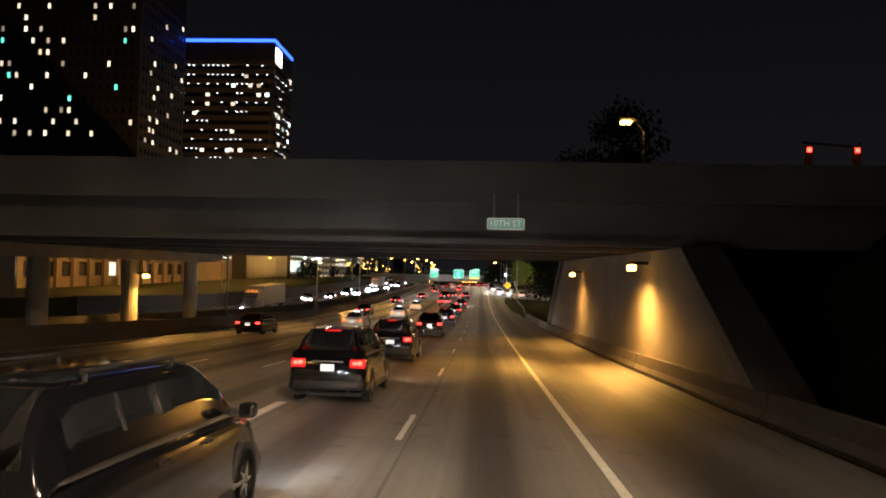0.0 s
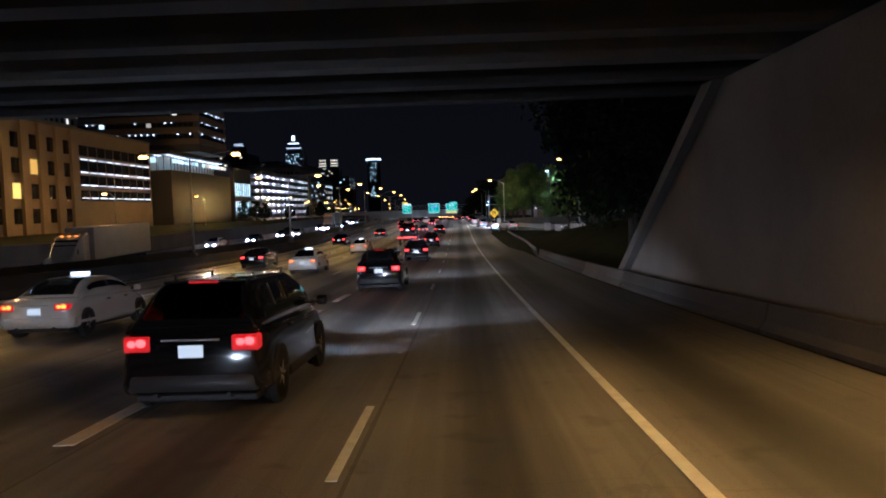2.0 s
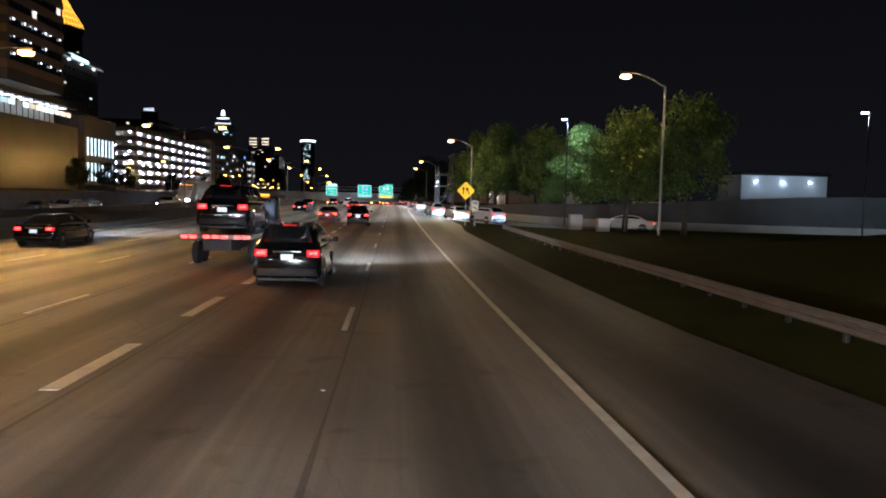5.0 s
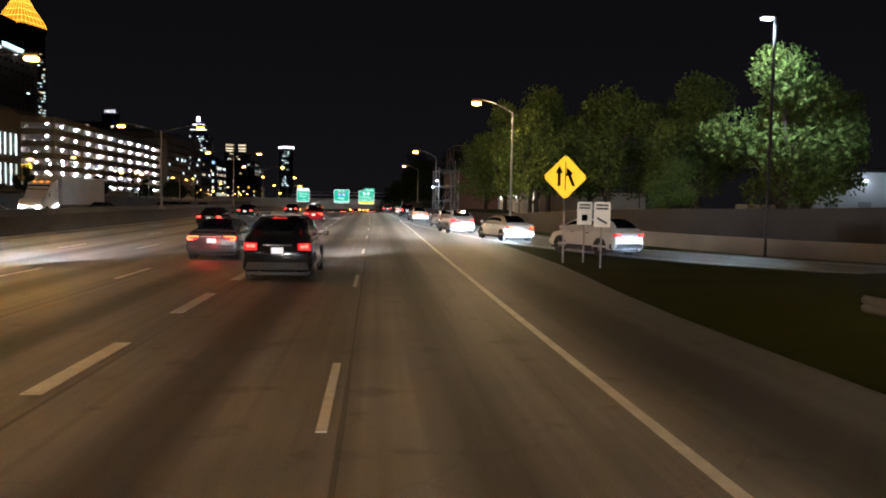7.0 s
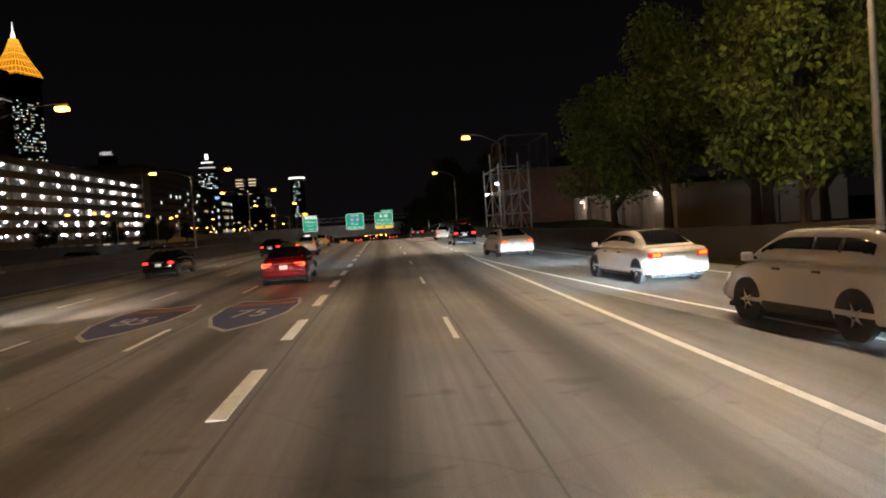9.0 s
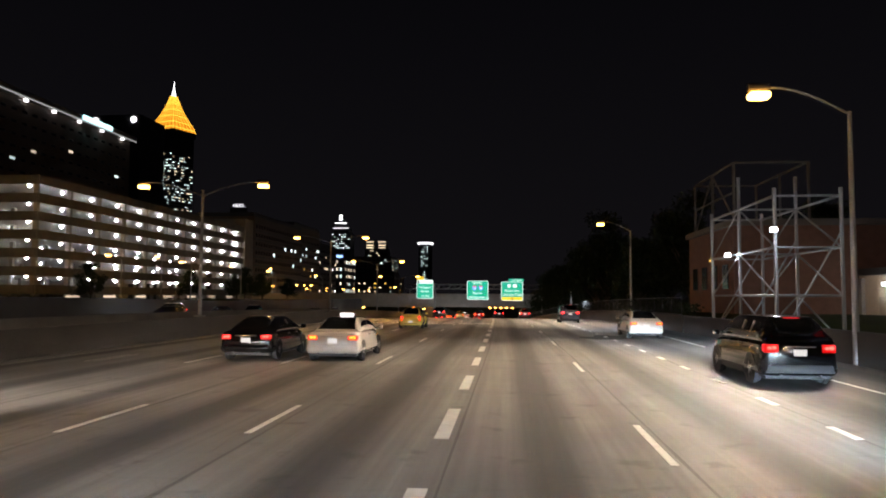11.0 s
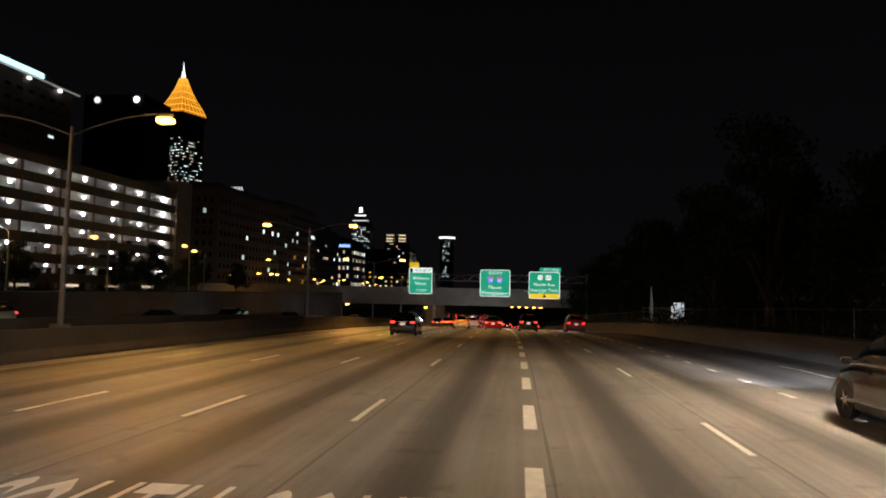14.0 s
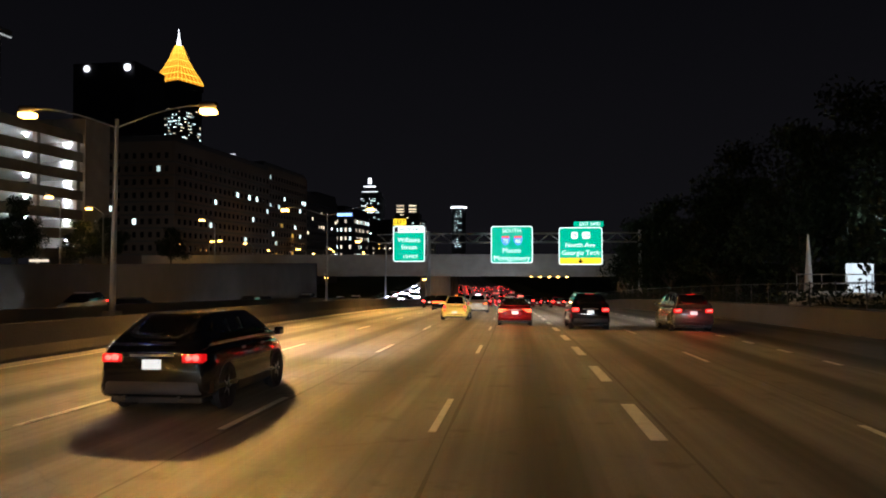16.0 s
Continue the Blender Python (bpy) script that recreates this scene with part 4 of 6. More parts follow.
block(t, "canopy", -78.58, -74, 303, 324, 3.0, 3.4, M_FACADE)

# multi-storey car park
cp = thing("parking_garage", "open multi-storey concrete car park with bright white deck lights", "parking garage")
GX0, GX1, GY0, GY1 = -114.0, -80.0, 345.0, 437.0
for k in range(7):
    z = 3.0 + 3.0 * k
    bm = bmesh.new()
    box(bm, GX0, GX1, GY0, GY1, z - 0.25, z)
    part("deck", bm, M_SLAB, cp)
    bm = bmesh.new()
    box(bm, GX1 + 0.02, GX1 + 0.22, GY0, GY1, z - 0.45, z + 1.05)
    part("parapet", bm, M_PARAPET, cp)
    bm = bmesh.new()
    box(bm, GX0, GX1, GY0 - 0.22, GY0 - 0.02, z - 0.45, z + 1.05)
    part("parapet", bm, M_PARAPET, cp)
block(cp, "back_wall", GX0 - 0.4, GX0 - 0.02, GY0, GY1, 1.5, 21.0, M_SLAB)
block(cp, "stair_tower", GX1 - 9, GX1 + 0.6, GY1 + 0.02, GY1 + 6.5, 1.5, 24.5, M_CONCRETE)
column_me = mesh_of("column", bevelled(-0.35, 0.35, -0.35, 0.35, 0, 20.2, 0.04, 1), M_SLAB)
for k in range(11):
    piece("column", column_me, cp, Matrix.Translation((GX1 - 0.55, GY0 + 0.5 + 9.1 * k, 1.0)))
    for X in (GX1 - 11, GX1 - 22):
        piece("column", column_me, cp, Matrix.Translation((X, GY0 + 0.5 + 9.1 * k, 1.5)))
M_DECK = glow("deck_lamp", (0.86, 0.95, 1.0), 80)
tube_me = mesh_of("deck_lamp", bevelled(-0.14, 0.14, -0.20, 0.20, -0.22, 0.0, 0.05, 1), M_DECK)
for k in range(1, 7):
    z = 3.0 + 3.0 * k - 0.252
    for j in range(11):
        piece("deck_lamp", tube_me, cp, Matrix.Translation((GX1 - 2.4, GY0 + 1.2 + 9.05 * j, z - 0.25)))
    for j in range(10):
        piece("deck_lamp", tube_me, cp, Matrix.Translation((GX1 - 15.0, GY0 + 5.6 + 9.1 * j, z - 0.1)))
for j in range(7):
    block(cp, "street_bay", GX1 + 0.24, GX1 + 0.4, GY0 + 8 + 12 * j, GY0 + 12 + 12 * j, 2.0, 2.35, LIT_DIM)

# mid-rises past the car park
for x0, x1, y0, y1, z1, cols, rows, lit, mats, label in (
    (-135, -102, 507, 572, 33, 14, 8, 0.09, [LIT_COOL, LIT_COOL], "brick mid-rise with a few lit windows"),
    (-150, -112, 592, 640, 38, 10, 9, 0.22, [LIT_COOL, LIT_AMBER], "dark mid-rise with scattered lit windows"),
    (-165, -122, 665, 720, 34, 10, 8, 0.2, [LIT_WARM, LIT_WHITE], "dark mid-rise beside the freeway"),
    (-169, -142, 828, 872, 35.5, 8, 5, 1.2, [LIT_DIM, LIT_COOL], "low pale office with lit windows and a blue sign"),
    (-260, -170, 905, 980, 46, 14, 9, 0.25, [LIT_WARM, LIT_COOL], "distant hotel block with lit rooms"),
    (-330, -250, 1080, 1150, 75, 12, 14, 0.22, [LIT_COOL, LIT_WARM], "distant dark tower block"),
    (-300, -215, 1500, 1570, 70, 12, 12, 0.25, [LIT_COOL, LIT_WARM], "distant office block with lit rows"),
):
    t = thing("mid_rise", label, "building", group="mid-rise blocks")
    block(t, "wall", x0, x1, y0, y1, RZ(y0) - 2, z1, M_FACADE_WARM if y0 < 600 else M_FACADE)
    block(t, "roof", x0 + 0.6, x1 - 0.6, y0 + 0.6, y1 - 0.6, z1 + 0.02, z1 + 1.6, M_FACADE)
    windows(t, "x", x1 + 0.03, y0 + 1, y1 - 1, 4, z1 - 2, int(cols * 1.5), rows, lit * 0.55, mats, rng, 0.42, 0.42)
    windows(t, "y", y0 - 0.03, x0 + 1, x1 - 1, 4, z1 - 2, max(8, cols), rows, lit * 0.55, mats, rng, 0.42, 0.42)
    for k in range(rows):
        z = 4 + (z1 - 6) * k / rows
        block(t, "floor_band", x1 + 0.002, x1 + 0.22, y0, y1, z - 0.2, z + 0.2, M_CONCRETE_DARK)
        block(t, "floor_band", x0, x1 + 0.22, y0 - 0.22, y0 - 0.002, z - 0.2, z + 0.2, M_CONCRETE_DARK)
    if y0 == 828:
        block(t, "roof_sign", x0 + 12, x1 - 1, y0 - 0.6, y0 - 0.25, z1 - 1.4, z1 + 0.6, glow("blue_white_sign", (0.25, 0.45, 1.0), 1.0), "blue-white lit sign")
# tower with a lit roof edge behind the car park
t = thing("roof_lit_tower", "dark office tower with a pale lit roof edge", "building")
block(t, "wall", -215, -157, 400, 514, 0, 64, M_FACADE_WARM)
block(t, "roof_slab", -217, -155.2, 398, 516, 64.6, 66.2, M_CONCRETE_LIGHT)
block(t, "roof_sign", -155.18, -154.8, 478, 497, 64.7, 66.3, glow("teal_sign", (0.45, 0.95, 1.0), 1.1), "pale teal sign panel")
windows(t, "x", -156.97, 402, 512, 8, 62, 22, 14, 0.07, [LIT_DIM, LIT_COOL], rng, 0.5, 0.22)
for k in range(8):
    block(t, "eave_lamp", -156.9, -156.0, 405 + 14.5 * k, 406.2 + 14.5 * k, 63.4, 64.2, LIT_WHITE)
block(t, "eave_light", -155.6, -155.3, 398, 516, 64.2, 64.55, glow("eave_strip", (0.85, 0.88, 0.85), 0.16), "dim light line under the roof edge")
# tower with two round lights
t = thing("round_light_tower", "wide dark tower with two round white lights near its top", "building")
block(t, "wall", -515, -443, 1060, 1120, 0, 216, M_FACADE)
for x in (-499, -452):
    bm = bmesh.new()
    tube(bm, (x, 1059.9, 210), (x, 1059.0, 210), 3.6, n=24)
    part("round_light", bm, LIT_WHITE, t, "round white light")
# tower with a sign on its roof
t = thing("sign_tower", "dark hotel tower with a white lit roof sign", "building")
block(t, "wall", -275, -222, 825, 870, 0, 68, M_FACADE)
windows(t, "y", 824.97, -274, -223, 10, 66, 12, 14, 0.3, [LIT_WARM, LIT_COOL], rng, 0.5, 0.45)
me = text_mesh("HERE.", 4.0, 0.15)
me.materials.clear()
me.materials.append(LIT_WHITE)
piece("sign_word", me, t, pose(-230.5, 824.2, 77.0, 90, 0, 0))
block(t, "sign_frame", -238, -223, 824.5, 825.2, 68.02, 75.4, M_DARK)
# landmark tower with a golden pyramid top, set cornerwise
t = thing("pyramid_tower", "slender skyscraper with a glowing golden pyramid crown and white spire", "skyscraper", pose(-500.5, 1260.5, 0, 0, 0, 71))
block(t, "wall", -21, 21, -21, 21, 0, 232, M_FACADE)
block(t, "crown_base", -22.5, 22.5, -22.5, 22.5, 232.02, 240, M_FACADE)
windows(t, "y", -21.03, -20, 20, 90, 206, 12, 28, 0.30, [LIT_COOL, LIT_WARM], rng, 0.85, 0.24)
windows(t, "x", -21.03, -20, 20, 90, 206, 12, 28, 0.30, [LIT_COOL, LIT_WARM], rng, 0.85, 0.24)
# pyramid and ribs emit, standing in for floodlights that are not built
bm = bmesh.new()
levels = [(240.0, 22.5), (247.0, 20.5), (262.0, 13.5), (276.0, 8.0), (290.0, 4.2), (293.0, 3.4)]
prev = None
for z, h in levels:
    rim_ = [bm.verts.new((sx * h, sy * h, z)) for sx, sy in ((-1, -1), (1, -1), (1, 1), (-1, 1))]
    if prev:
        for k in range(4):
            bm.faces.new((prev[k], prev[(k + 1) % 4], rim_[(k + 1) % 4], rim_[k]))
    prev = rim_
bm.faces.new(prev)
part("pyramid", bm, GOLD, t, "golden lattice pyramid, its floodlight put in as glow")
ribs = glow("gold_rib_glow", (1.0, 0.50, 0.05), 0.75)
for k in range(7):
    u = -1 + 2 * k / 6
    for face in range(2):
        bm = bmesh.new()
        for (za, ha), (zb, hb) in zip(levels, levels[1:]):
            pa, pb = ((u * ha, -ha - 0.15, za), (u * hb, -hb - 0.15, zb)) if face == 0 else ((-ha - 0.15, u * ha, za), (-hb - 0.15, u * hb, zb))
            tube(bm, pa, pb, 0.4, n=5)
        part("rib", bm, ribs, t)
for z, h in ((243.5, 21.6), (252.0, 18.2), (262.0, 13.6), (272.0, 9.6), (282.0, 6.4)):
    bm = bmesh.new()
    for p, q in (((-h, -h - 0.3, z), (h, -h - 0.3, z)), ((-h - 0.3, -h, z), (-h - 0.3, h, z))):
        tube(bm, p, q, 0.55, n=5)
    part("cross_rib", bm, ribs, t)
bm = bmesh.new()
tube(bm, (0, 0, 293), (0, 0, 303), 3.4, 1.8, n=10)
tube(bm, (0, 0, 303.02), (0, 0, 316), 1.1, 0.3, n=8)
part("spire", bm, LIT_WHITE, t, "white lit spire")
# stepped tower with a bright crown
t = thing("stepped_tower", "distant stepped skyscraper with a bright white crown", "skyscraper")
for z0, z1, h in ((0, 205, 31), (205.02, 222, 25), (222.02, 238, 18), (238.02, 250, 10)):
    block(t, "tier", -559 - h, -559 + h, 2560, 2560 + 2 * h, z0, z1, M_FACADE)
for z0, z1, h in ((219, 222, 25), (235, 238, 18), (246, 262, 5)):
    block(t, "crown_light", -559 - h, -559 + h, 2558.6 + 31 - 31, 2559.6, z0, z1, LIT_WHITE)
windows(t, "y", 2559.9, -588, -530, 60, 203, 10, 20, 0.3, [LIT_COOL, LIT_WHITE], rng, 0.5, 0.4, dark=False)
# twin-crowned tower, round flat-topped tower
t = thing("twin_crown_tower", "distant tower with two lit square crowns", "skyscraper")
block(t, "wall", -468, -398, 2500, 2560, 0, 150, M_FACADE)
for x in (-452, -414):
    block(t, "crown", x - 13, x + 13, 2500, 2530, 150.02, 176, M_FACADE)
    for z in (152, 160, 170):
        block(t, "crown_light", x - 11, x + 11, 2498.8, 2499.8, z, z + 2.4, LIT_WARM)
windows(t, "y", 2499.9, -466, -400, 40, 148, 10, 14, 0.3, [LIT_WARM, LIT_COOL], rng, 0.5, 0.4, dark=False)
t = thing("flat_top_tower", "distant round glass tower with a bright flat top", "skyscraper")
bm = bmesh.new()
tube(bm, (-366, 3220, 0), (-366, 3220, 214), 28, n=28)
part("shaft", bm, M_FACADE, t)
bm = bmesh.new()
tube(bm, (-366, 3220, 214.02), (-366, 3220, 221), 32, n=28)
part("top_ring", bm, LIT_WHITE, t, "bright white top ring")
windows(t, "y", 3191, -380, -352, 60, 205, 5, 16, 0.3, [LIT_COOL], rng, 0.5, 0.4, dark=False)
# low skyline far ahead
for k in range(16):
    y = 1300 + rng.random() * 1500
    x = RC(y) - 60 - rng.random() * 330 - (60 if k % 2 else 0)
    h = 24 + rng.random() * 60
    w_ = 25 + rng.random() * 35
    t = thing("far_block", "distant dark city block with dotted lights", "building", group="far city blocks")
    block(t, "wall", x - w_, x + w_, y, y + 40, -20, h, M_FACADE)
    windows(t, "y", y - 0.3, x - w_ + 2, x + w_ - 2, 0, h - 3, 9, 6, 0.28, [LIT_WARM, LIT_COOL, LIT_AMBER], rng, 0.3, 0.3, dark=False)


# ---- vehicles ----
M_TYRE = plain("tyre_rubber", (0.018, 0.018, 0.019), 0.85, vary=0.3, scale=4, bump=0.1)
M_RIM = plain("alloy_rim", (0.38, 0.38, 0.39), 0.35, 0.8, vary=0.15, scale=6)
M_TRIM = plain("black_trim", (0.02, 0.02, 0.022), 0.55, vary=0.3, scale=5)
M_CARGLASS = plain("tinted_glass", (0.012, 0.013, 0.015), 0.06, vary=0.1, scale=2, bump=0.0, coat=0.5)
M_TAIL = glow("tail_light", (1.0, 0.030, 0.022), 4.0)
M_TAIL_DIM = glow("tail_light_rim", (1.0, 0.006, 0.008), 0.22)
M_HOT_TAIL = glow("hot_tail_light", (1.0, 0.10, 0.03), 3.2)
M_AMBER_L = glow("amber_light", (1.0, 0.25, 0.02), 1.5)
M_AMBER_DIM = glow("amber_rim", (1.0, 0.10, 0.01), 0.6)
M_HEAD = glow("head_light", (0.86, 0.93, 1.0), 90)
# plates emit, standing in for plate lamps and headlights shining on them
M_PLATE = glow("plate_glow", (0.9, 0.9, 0.86), 0.30)


def paint(name, colour, rough=0.2):
    return plain(name, colour, rough, 0.0, vary=0.1, scale=2, bump=0.0, coat=0.8)


def ring(bm, y, hb, ht, z0, z1, r):
    """A rounded cross section: half width below and above, from z0 to z1."""
    pts = []
    for cx, cz, h, a0 in ((1, z1 - r, ht, 0), (-1, z1 - r, ht, 90), (-1, z0 + r, hb, 180), (1, z0 + r, hb, 270)):
        for k in range(4):
            a = radians(a0 + 30 * k)
            pts.append((cx * (h - r) + r * math.cos(a), cz + r * math.sin(a)))
    return [bm.verts.new((x, y, z)) for x, z in pts]


def loft(rows, r=0.1):
    bm = bmesh.new()
    rings = [ring(bm, *row, min(r, (row[4] - row[3]) / 2.2)) for row in rows]
    for a, b in zip(rings, rings[1:]):
        for k in range(len(a)):
            bm.faces.new((a[k], a[(k + 1) % len(a)], b[(k + 1) % len(a)], b[k]))
    bm.faces.new(rings[0][::-1])
    bm.faces.new(rings[-1])
    bmesh.ops.recalc_face_normals(bm, faces=bm.faces[:])
    return bm


def lathe(profile, n=22):
    """A wheel-like solid round the x axis from (x, radius) pairs."""
    bm = bmesh.new()
    rings = [[bm.verts.new((x, q * math.cos(2 * math.pi * k / n), q * math.sin(2 * math.pi * k / n))) for k in range(n)] for x, q in profile]
    for a, b in zip(rings, rings[1:]):
        for k in range(n):
            bm.faces.new((a[k], a[(k + 1) % n], b[(k + 1) % n], b[k]))
    bm.faces.new(rings[0])
    bm.faces.new(rings[-1][::-1])
    bmesh.ops.recalc_face_normals(bm, faces=bm.faces[:])
    return bm


def ball(x, y, z, a, b, c, n=16):
    bm = bmesh.new()
    bmesh.ops.create_uvsphere(bm, u_segments=n, v_segments=n // 2, radius=1.0, matrix=Matrix.Translation((x, y, z)) @ Matrix.Diagonal((a, b, c, 1)))
    return bm


def wheel(root, x, y, R):
    s = 1 if x > 0 else -1
    w = 0.11
    tyre = part("wheel", lathe([(-w, R * 0.66), (-w, R * 0.93), (-w * 0.7, R), (w * 0.7, R), (w, R * 0.93), (w, R * 0.66)]), M_TYRE, root, smooth=False, m=Matrix.Translation((x, y, R)))
    bm = lathe([(s * w * 0.55, R * 0.67), (s * w * 0.8, R * 0.665), (s * w * 0.8, R * 0.60), (s * w * 0.5, R * 0.58), (s * w * 0.45, R * 0.1)], 18)
    for k in range(5):
        a = 2 * math.pi * k / 5
        c, d = math.cos(a), math.sin(a)
        tube(bm, (s * w * 0.78, 0.05 * c, 0.05 * d), (s * w * 0.72, R * 0.6 * c, R * 0.6 * d), 0.045, 0.03, n=6)
    part("rim", bm, M_RIM, tyre, "alloy rim")


STYLES = {
    # length, width, height, belt, sill, bonnet end, screen base, roof front, roof rear, glass rear, deck height
    "sedan": dict(L=4.85, W=1.84, H=1.45, belt=0.97, roof=(1.80, 2.55), glass=(0.55, 3.85), deck=1.00, nose=0.70, R=0.33),
    "suv": dict(L=4.85, W=1.90, H=1.74, belt=1.12, roof=(0.78, 2.85), glass=(0.08, 3.80), deck=1.12, nose=0.90, R=0.37),
    "crossover": dict(L=4.55, W=1.86, H=1.62, belt=1.09, roof=(1.10, 2.55), glass=(0.12, 3.65), deck=1.10, nose=0.86, R=0.36),
}


def car(style, body_paint, label, category="car", lights="tail", rails=False, taxi=False, group="cars on the freeway"):
    p = STYLES[style]
    L, W, H, belt, R = p["L"], p["W"] / 2, p["H"], p["belt"], p["R"]
    root = thing(style if style in ("sedan", "suv", "crossover") else "hatchback_car", label, category, None, group)
    z0 = 0.24
    d, nz = p["deck"], p["nose"]
    rear = 0.05
    rows = [(0.0, W * 0.90, W * 0.84, z0 + 0.10, d - 0.12), (rear, W * 0.97, W * 0.91, z0 + 0.03, d - 0.03), (0.5, W, W * 0.95, z0, d + 0.0), (1.1, W, W * 0.95, z0, belt + 0.02), (L * 0.5, W, W * 0.95, z0, belt),
            (L * 0.72, W, W * 0.94, z0, belt - 0.02), (L * 0.80, W, W * 0.90, z0, belt - 0.06), (L * 0.92, W * 0.97, W * 0.84, z0 + 0.02, nz + 0.06), (L * 0.985, W * 0.88, W * 0.74, z0 + 0.08, nz - 0.04), (L, W * 0.74, W * 0.66, z0 + 0.14, nz - 0.14)]
    part("body", loft(rows, 0.13), body_paint, root, smooth=True)
    g0, g1 = p["glass"]
    r0, r1 = p["roof"]
    hb, ht, zt = W * 0.93, W * 0.66, H
    bottom = belt - 0.06

    def cabin(y):
        """Half width above, top height of the cabin at y."""
        if y < r0:
            q = math.sin(math.pi / 2 * max(0.0, (y - g0) / (r0 - g0))) ** (0.9 if style == "sedan" else 0.66)
        elif y > r1:
            q = math.sin(math.pi / 2 * max(0.0, (g1 - y) / (g1 - r1))) ** 0.86
        else:
            q = 1.0
        arch = 0.03 * (1 - ((y - (r0 + r1) / 2) / ((g1 - g0) / 2)) ** 2)
        return hb * 0.93 + (ht - hb * 0.93) * q, belt + 0.02 + (zt - 0.05 - belt) * q + arch

    cuts = [g0 + (r0 - g0) * k / 5 for k in range(5)] + [r0 + (r1 - r0) * k / 4 for k in range(4)] + [r1 + (g1 - r1) * k / 5 for k in range(6)]
    part("cabin", loft([(y, hb, cabin(y)[0], bottom, cabin(y)[1]) for y in cuts], 0.13), body_paint, root, smooth=True)

    ridge = [cabin(y) for y in cuts]

    def shell(y):
        """The cabin's straight-sided form between its sections."""
        return float(np.interp(y, cuts, [a for a, _ in ridge])), float(np.interp(y, cuts, [b for _, b in ridge]))

    def top_glass(name, ya, yb, inset):
        bm = bmesh.new()
        grid_ = []
        for k in range(7):
            y = ya + (yb - ya) * k / 6
            h, z = shell(y)
            grid_.append([bm.verts.new((u * (h - inset), y, z + 0.014 - 0.006 * abs(u))) for u in (-1, -0.5, 0, 0.5, 1)])
        for p0, p1 in zip(grid_, grid_[1:]):
            for k in range(4):
                bm.faces.new((p0[k], p0[k + 1], p1[k + 1], p1[k]))
        bmesh.ops.solidify(bm, geom=bm.faces[:], thickness=0.008)
        part(name, bm, M_CARGLASS, root, "tinted glass", smooth=True)

    def side_glass(s, ya, yb, name="side_window", material=M_CARGLASS, proud=0.010):
        bm = bmesh.new()
        grid_ = []
        for k in range(9):
            y = ya + (yb - ya) * k / 8
            h, z = shell(y)
            col = []
            for v in (0.0, 0.5, 1.0):
                zz = belt + 0.035 + (z - 0.125 - belt - 0.035) * v
                f = (zz - bottom) / (z - bottom)
                col.append(bm.verts.new((s * (hb + (h - hb) * f + proud), y, zz)))
            grid_.append(col)
        for p0, p1 in zip(grid_, grid_[1:]):
            for k in range(2):
                bm.faces.new((p0[k], p0[k + 1], p1[k + 1], p1[k]))
        bmesh.ops.recalc_face_normals(bm, faces=bm.faces[:])
        bmesh.ops.solidify(bm, geom=bm.faces[:], thickness=0.006)
        part(name, bm, material, root, "tinted glass" if name == "side_window" else "", smooth=True)

    top_glass("rear_window", g0 + 0.07 * (r0 - g0), g0 + 0.80 * (r0 - g0), 0.12)
    top_glass("windscreen", r1 + 0.16 * (g1 - r1), g1 - 0.05 * (g1 - r1), 0.11)
    first_y = g0 + (r0 - g0) * (0.50 if style == "sedan" else 0.55)
    last_y = r1 + (g1 - r1) * 0.66
    mid_y = (first_y + last_y) / 2
    for s in (-1, 1):
        side_glass(s, first_y, mid_y - 0.035)
        side_glass(s, mid_y + 0.035, last_y)
        side_glass(s, mid_y - 0.03, mid_y + 0.03, "door_pillar", M_TRIM, 0.012)
        if style != "sedan":
            third = first_y + (last_y - first_y) * 0.26
            side_glass(s, third - 0.03, third + 0.03, "rear_pillar", M_TRIM, 0.018)
        for yy in (mid_y - 0.25, mid_y + 0.75):
            part("door_handle", bevelled(min(s * (W * 0.955), s * (W * 0.985)), max(s * (W * 0.955), s * (W * 0.985)), yy - 0.1, yy + 0.1, belt - 0.15, belt - 0.11, 0.01, 1), M_TRIM, root)
        part("mirror", bevelled(min(s * (W + 0.02), s * (W + 0.2)), max(s * (W + 0.02), s * (W + 0.2)), g1 - 0.42, g1 - 0.26, belt - 0.01, belt + 0.15, 0.04), body_paint, root)
        bm = bmesh.new()
        tube(bm, (s * (W - 0.1), g1 - 0.34, belt + 0.03), (s * (W + 0.06), g1 - 0.34, belt + 0.05), 0.03, n=6)
        part("mirror_arm", bm, M_TRIM, root)
        if rails:
            bm = bmesh.new()
            tube(bm, (s * ht * 0.9, r0 + 0.2, zt + 0.05), (s * ht * 0.9, r1 - 0.2, zt + 0.05), 0.022, n=6)
            for yy in (r0 + 0.25, r1 - 0.25):
                tube(bm, (s * ht * 0.9, yy, zt - 0.03), (s * ht * 0.9, yy, zt + 0.05), 0.02, n=6)
            part("roof_rail", bm, M_TRIM, root)
        for yy in (R * 2.55, L - R * 2.75):
            bm = lathe([(s * (W - 0.10), R * 1.14), (s * (W - 0.005), R * 1.14), (s * (W - 0.005), R * 0.5), (s * (W - 0.10), R * 0.5)], 22)
            part("wheel_arch", bm, M_TRIM, root, m=Matrix.Translation((0, yy, R)))
            wheel(root, s * (W - 0.115), yy, R)
        zl = belt - 0.18
        wl2 = 0.36
        hl = {"sedan": 0.085, "suv": 0.105, "crossover": 0.075}[style]
        xa, xb = sorted((s * (W * 0.93 - wl2), s * W * 0.93))
        tl = part("tail_light", bevelled(xa, xb, -0.015, 0.20, zl - hl, zl + hl, 0.035), M_TAIL_DIM if lights != "off" else M_TRIM, root, "red tail light")
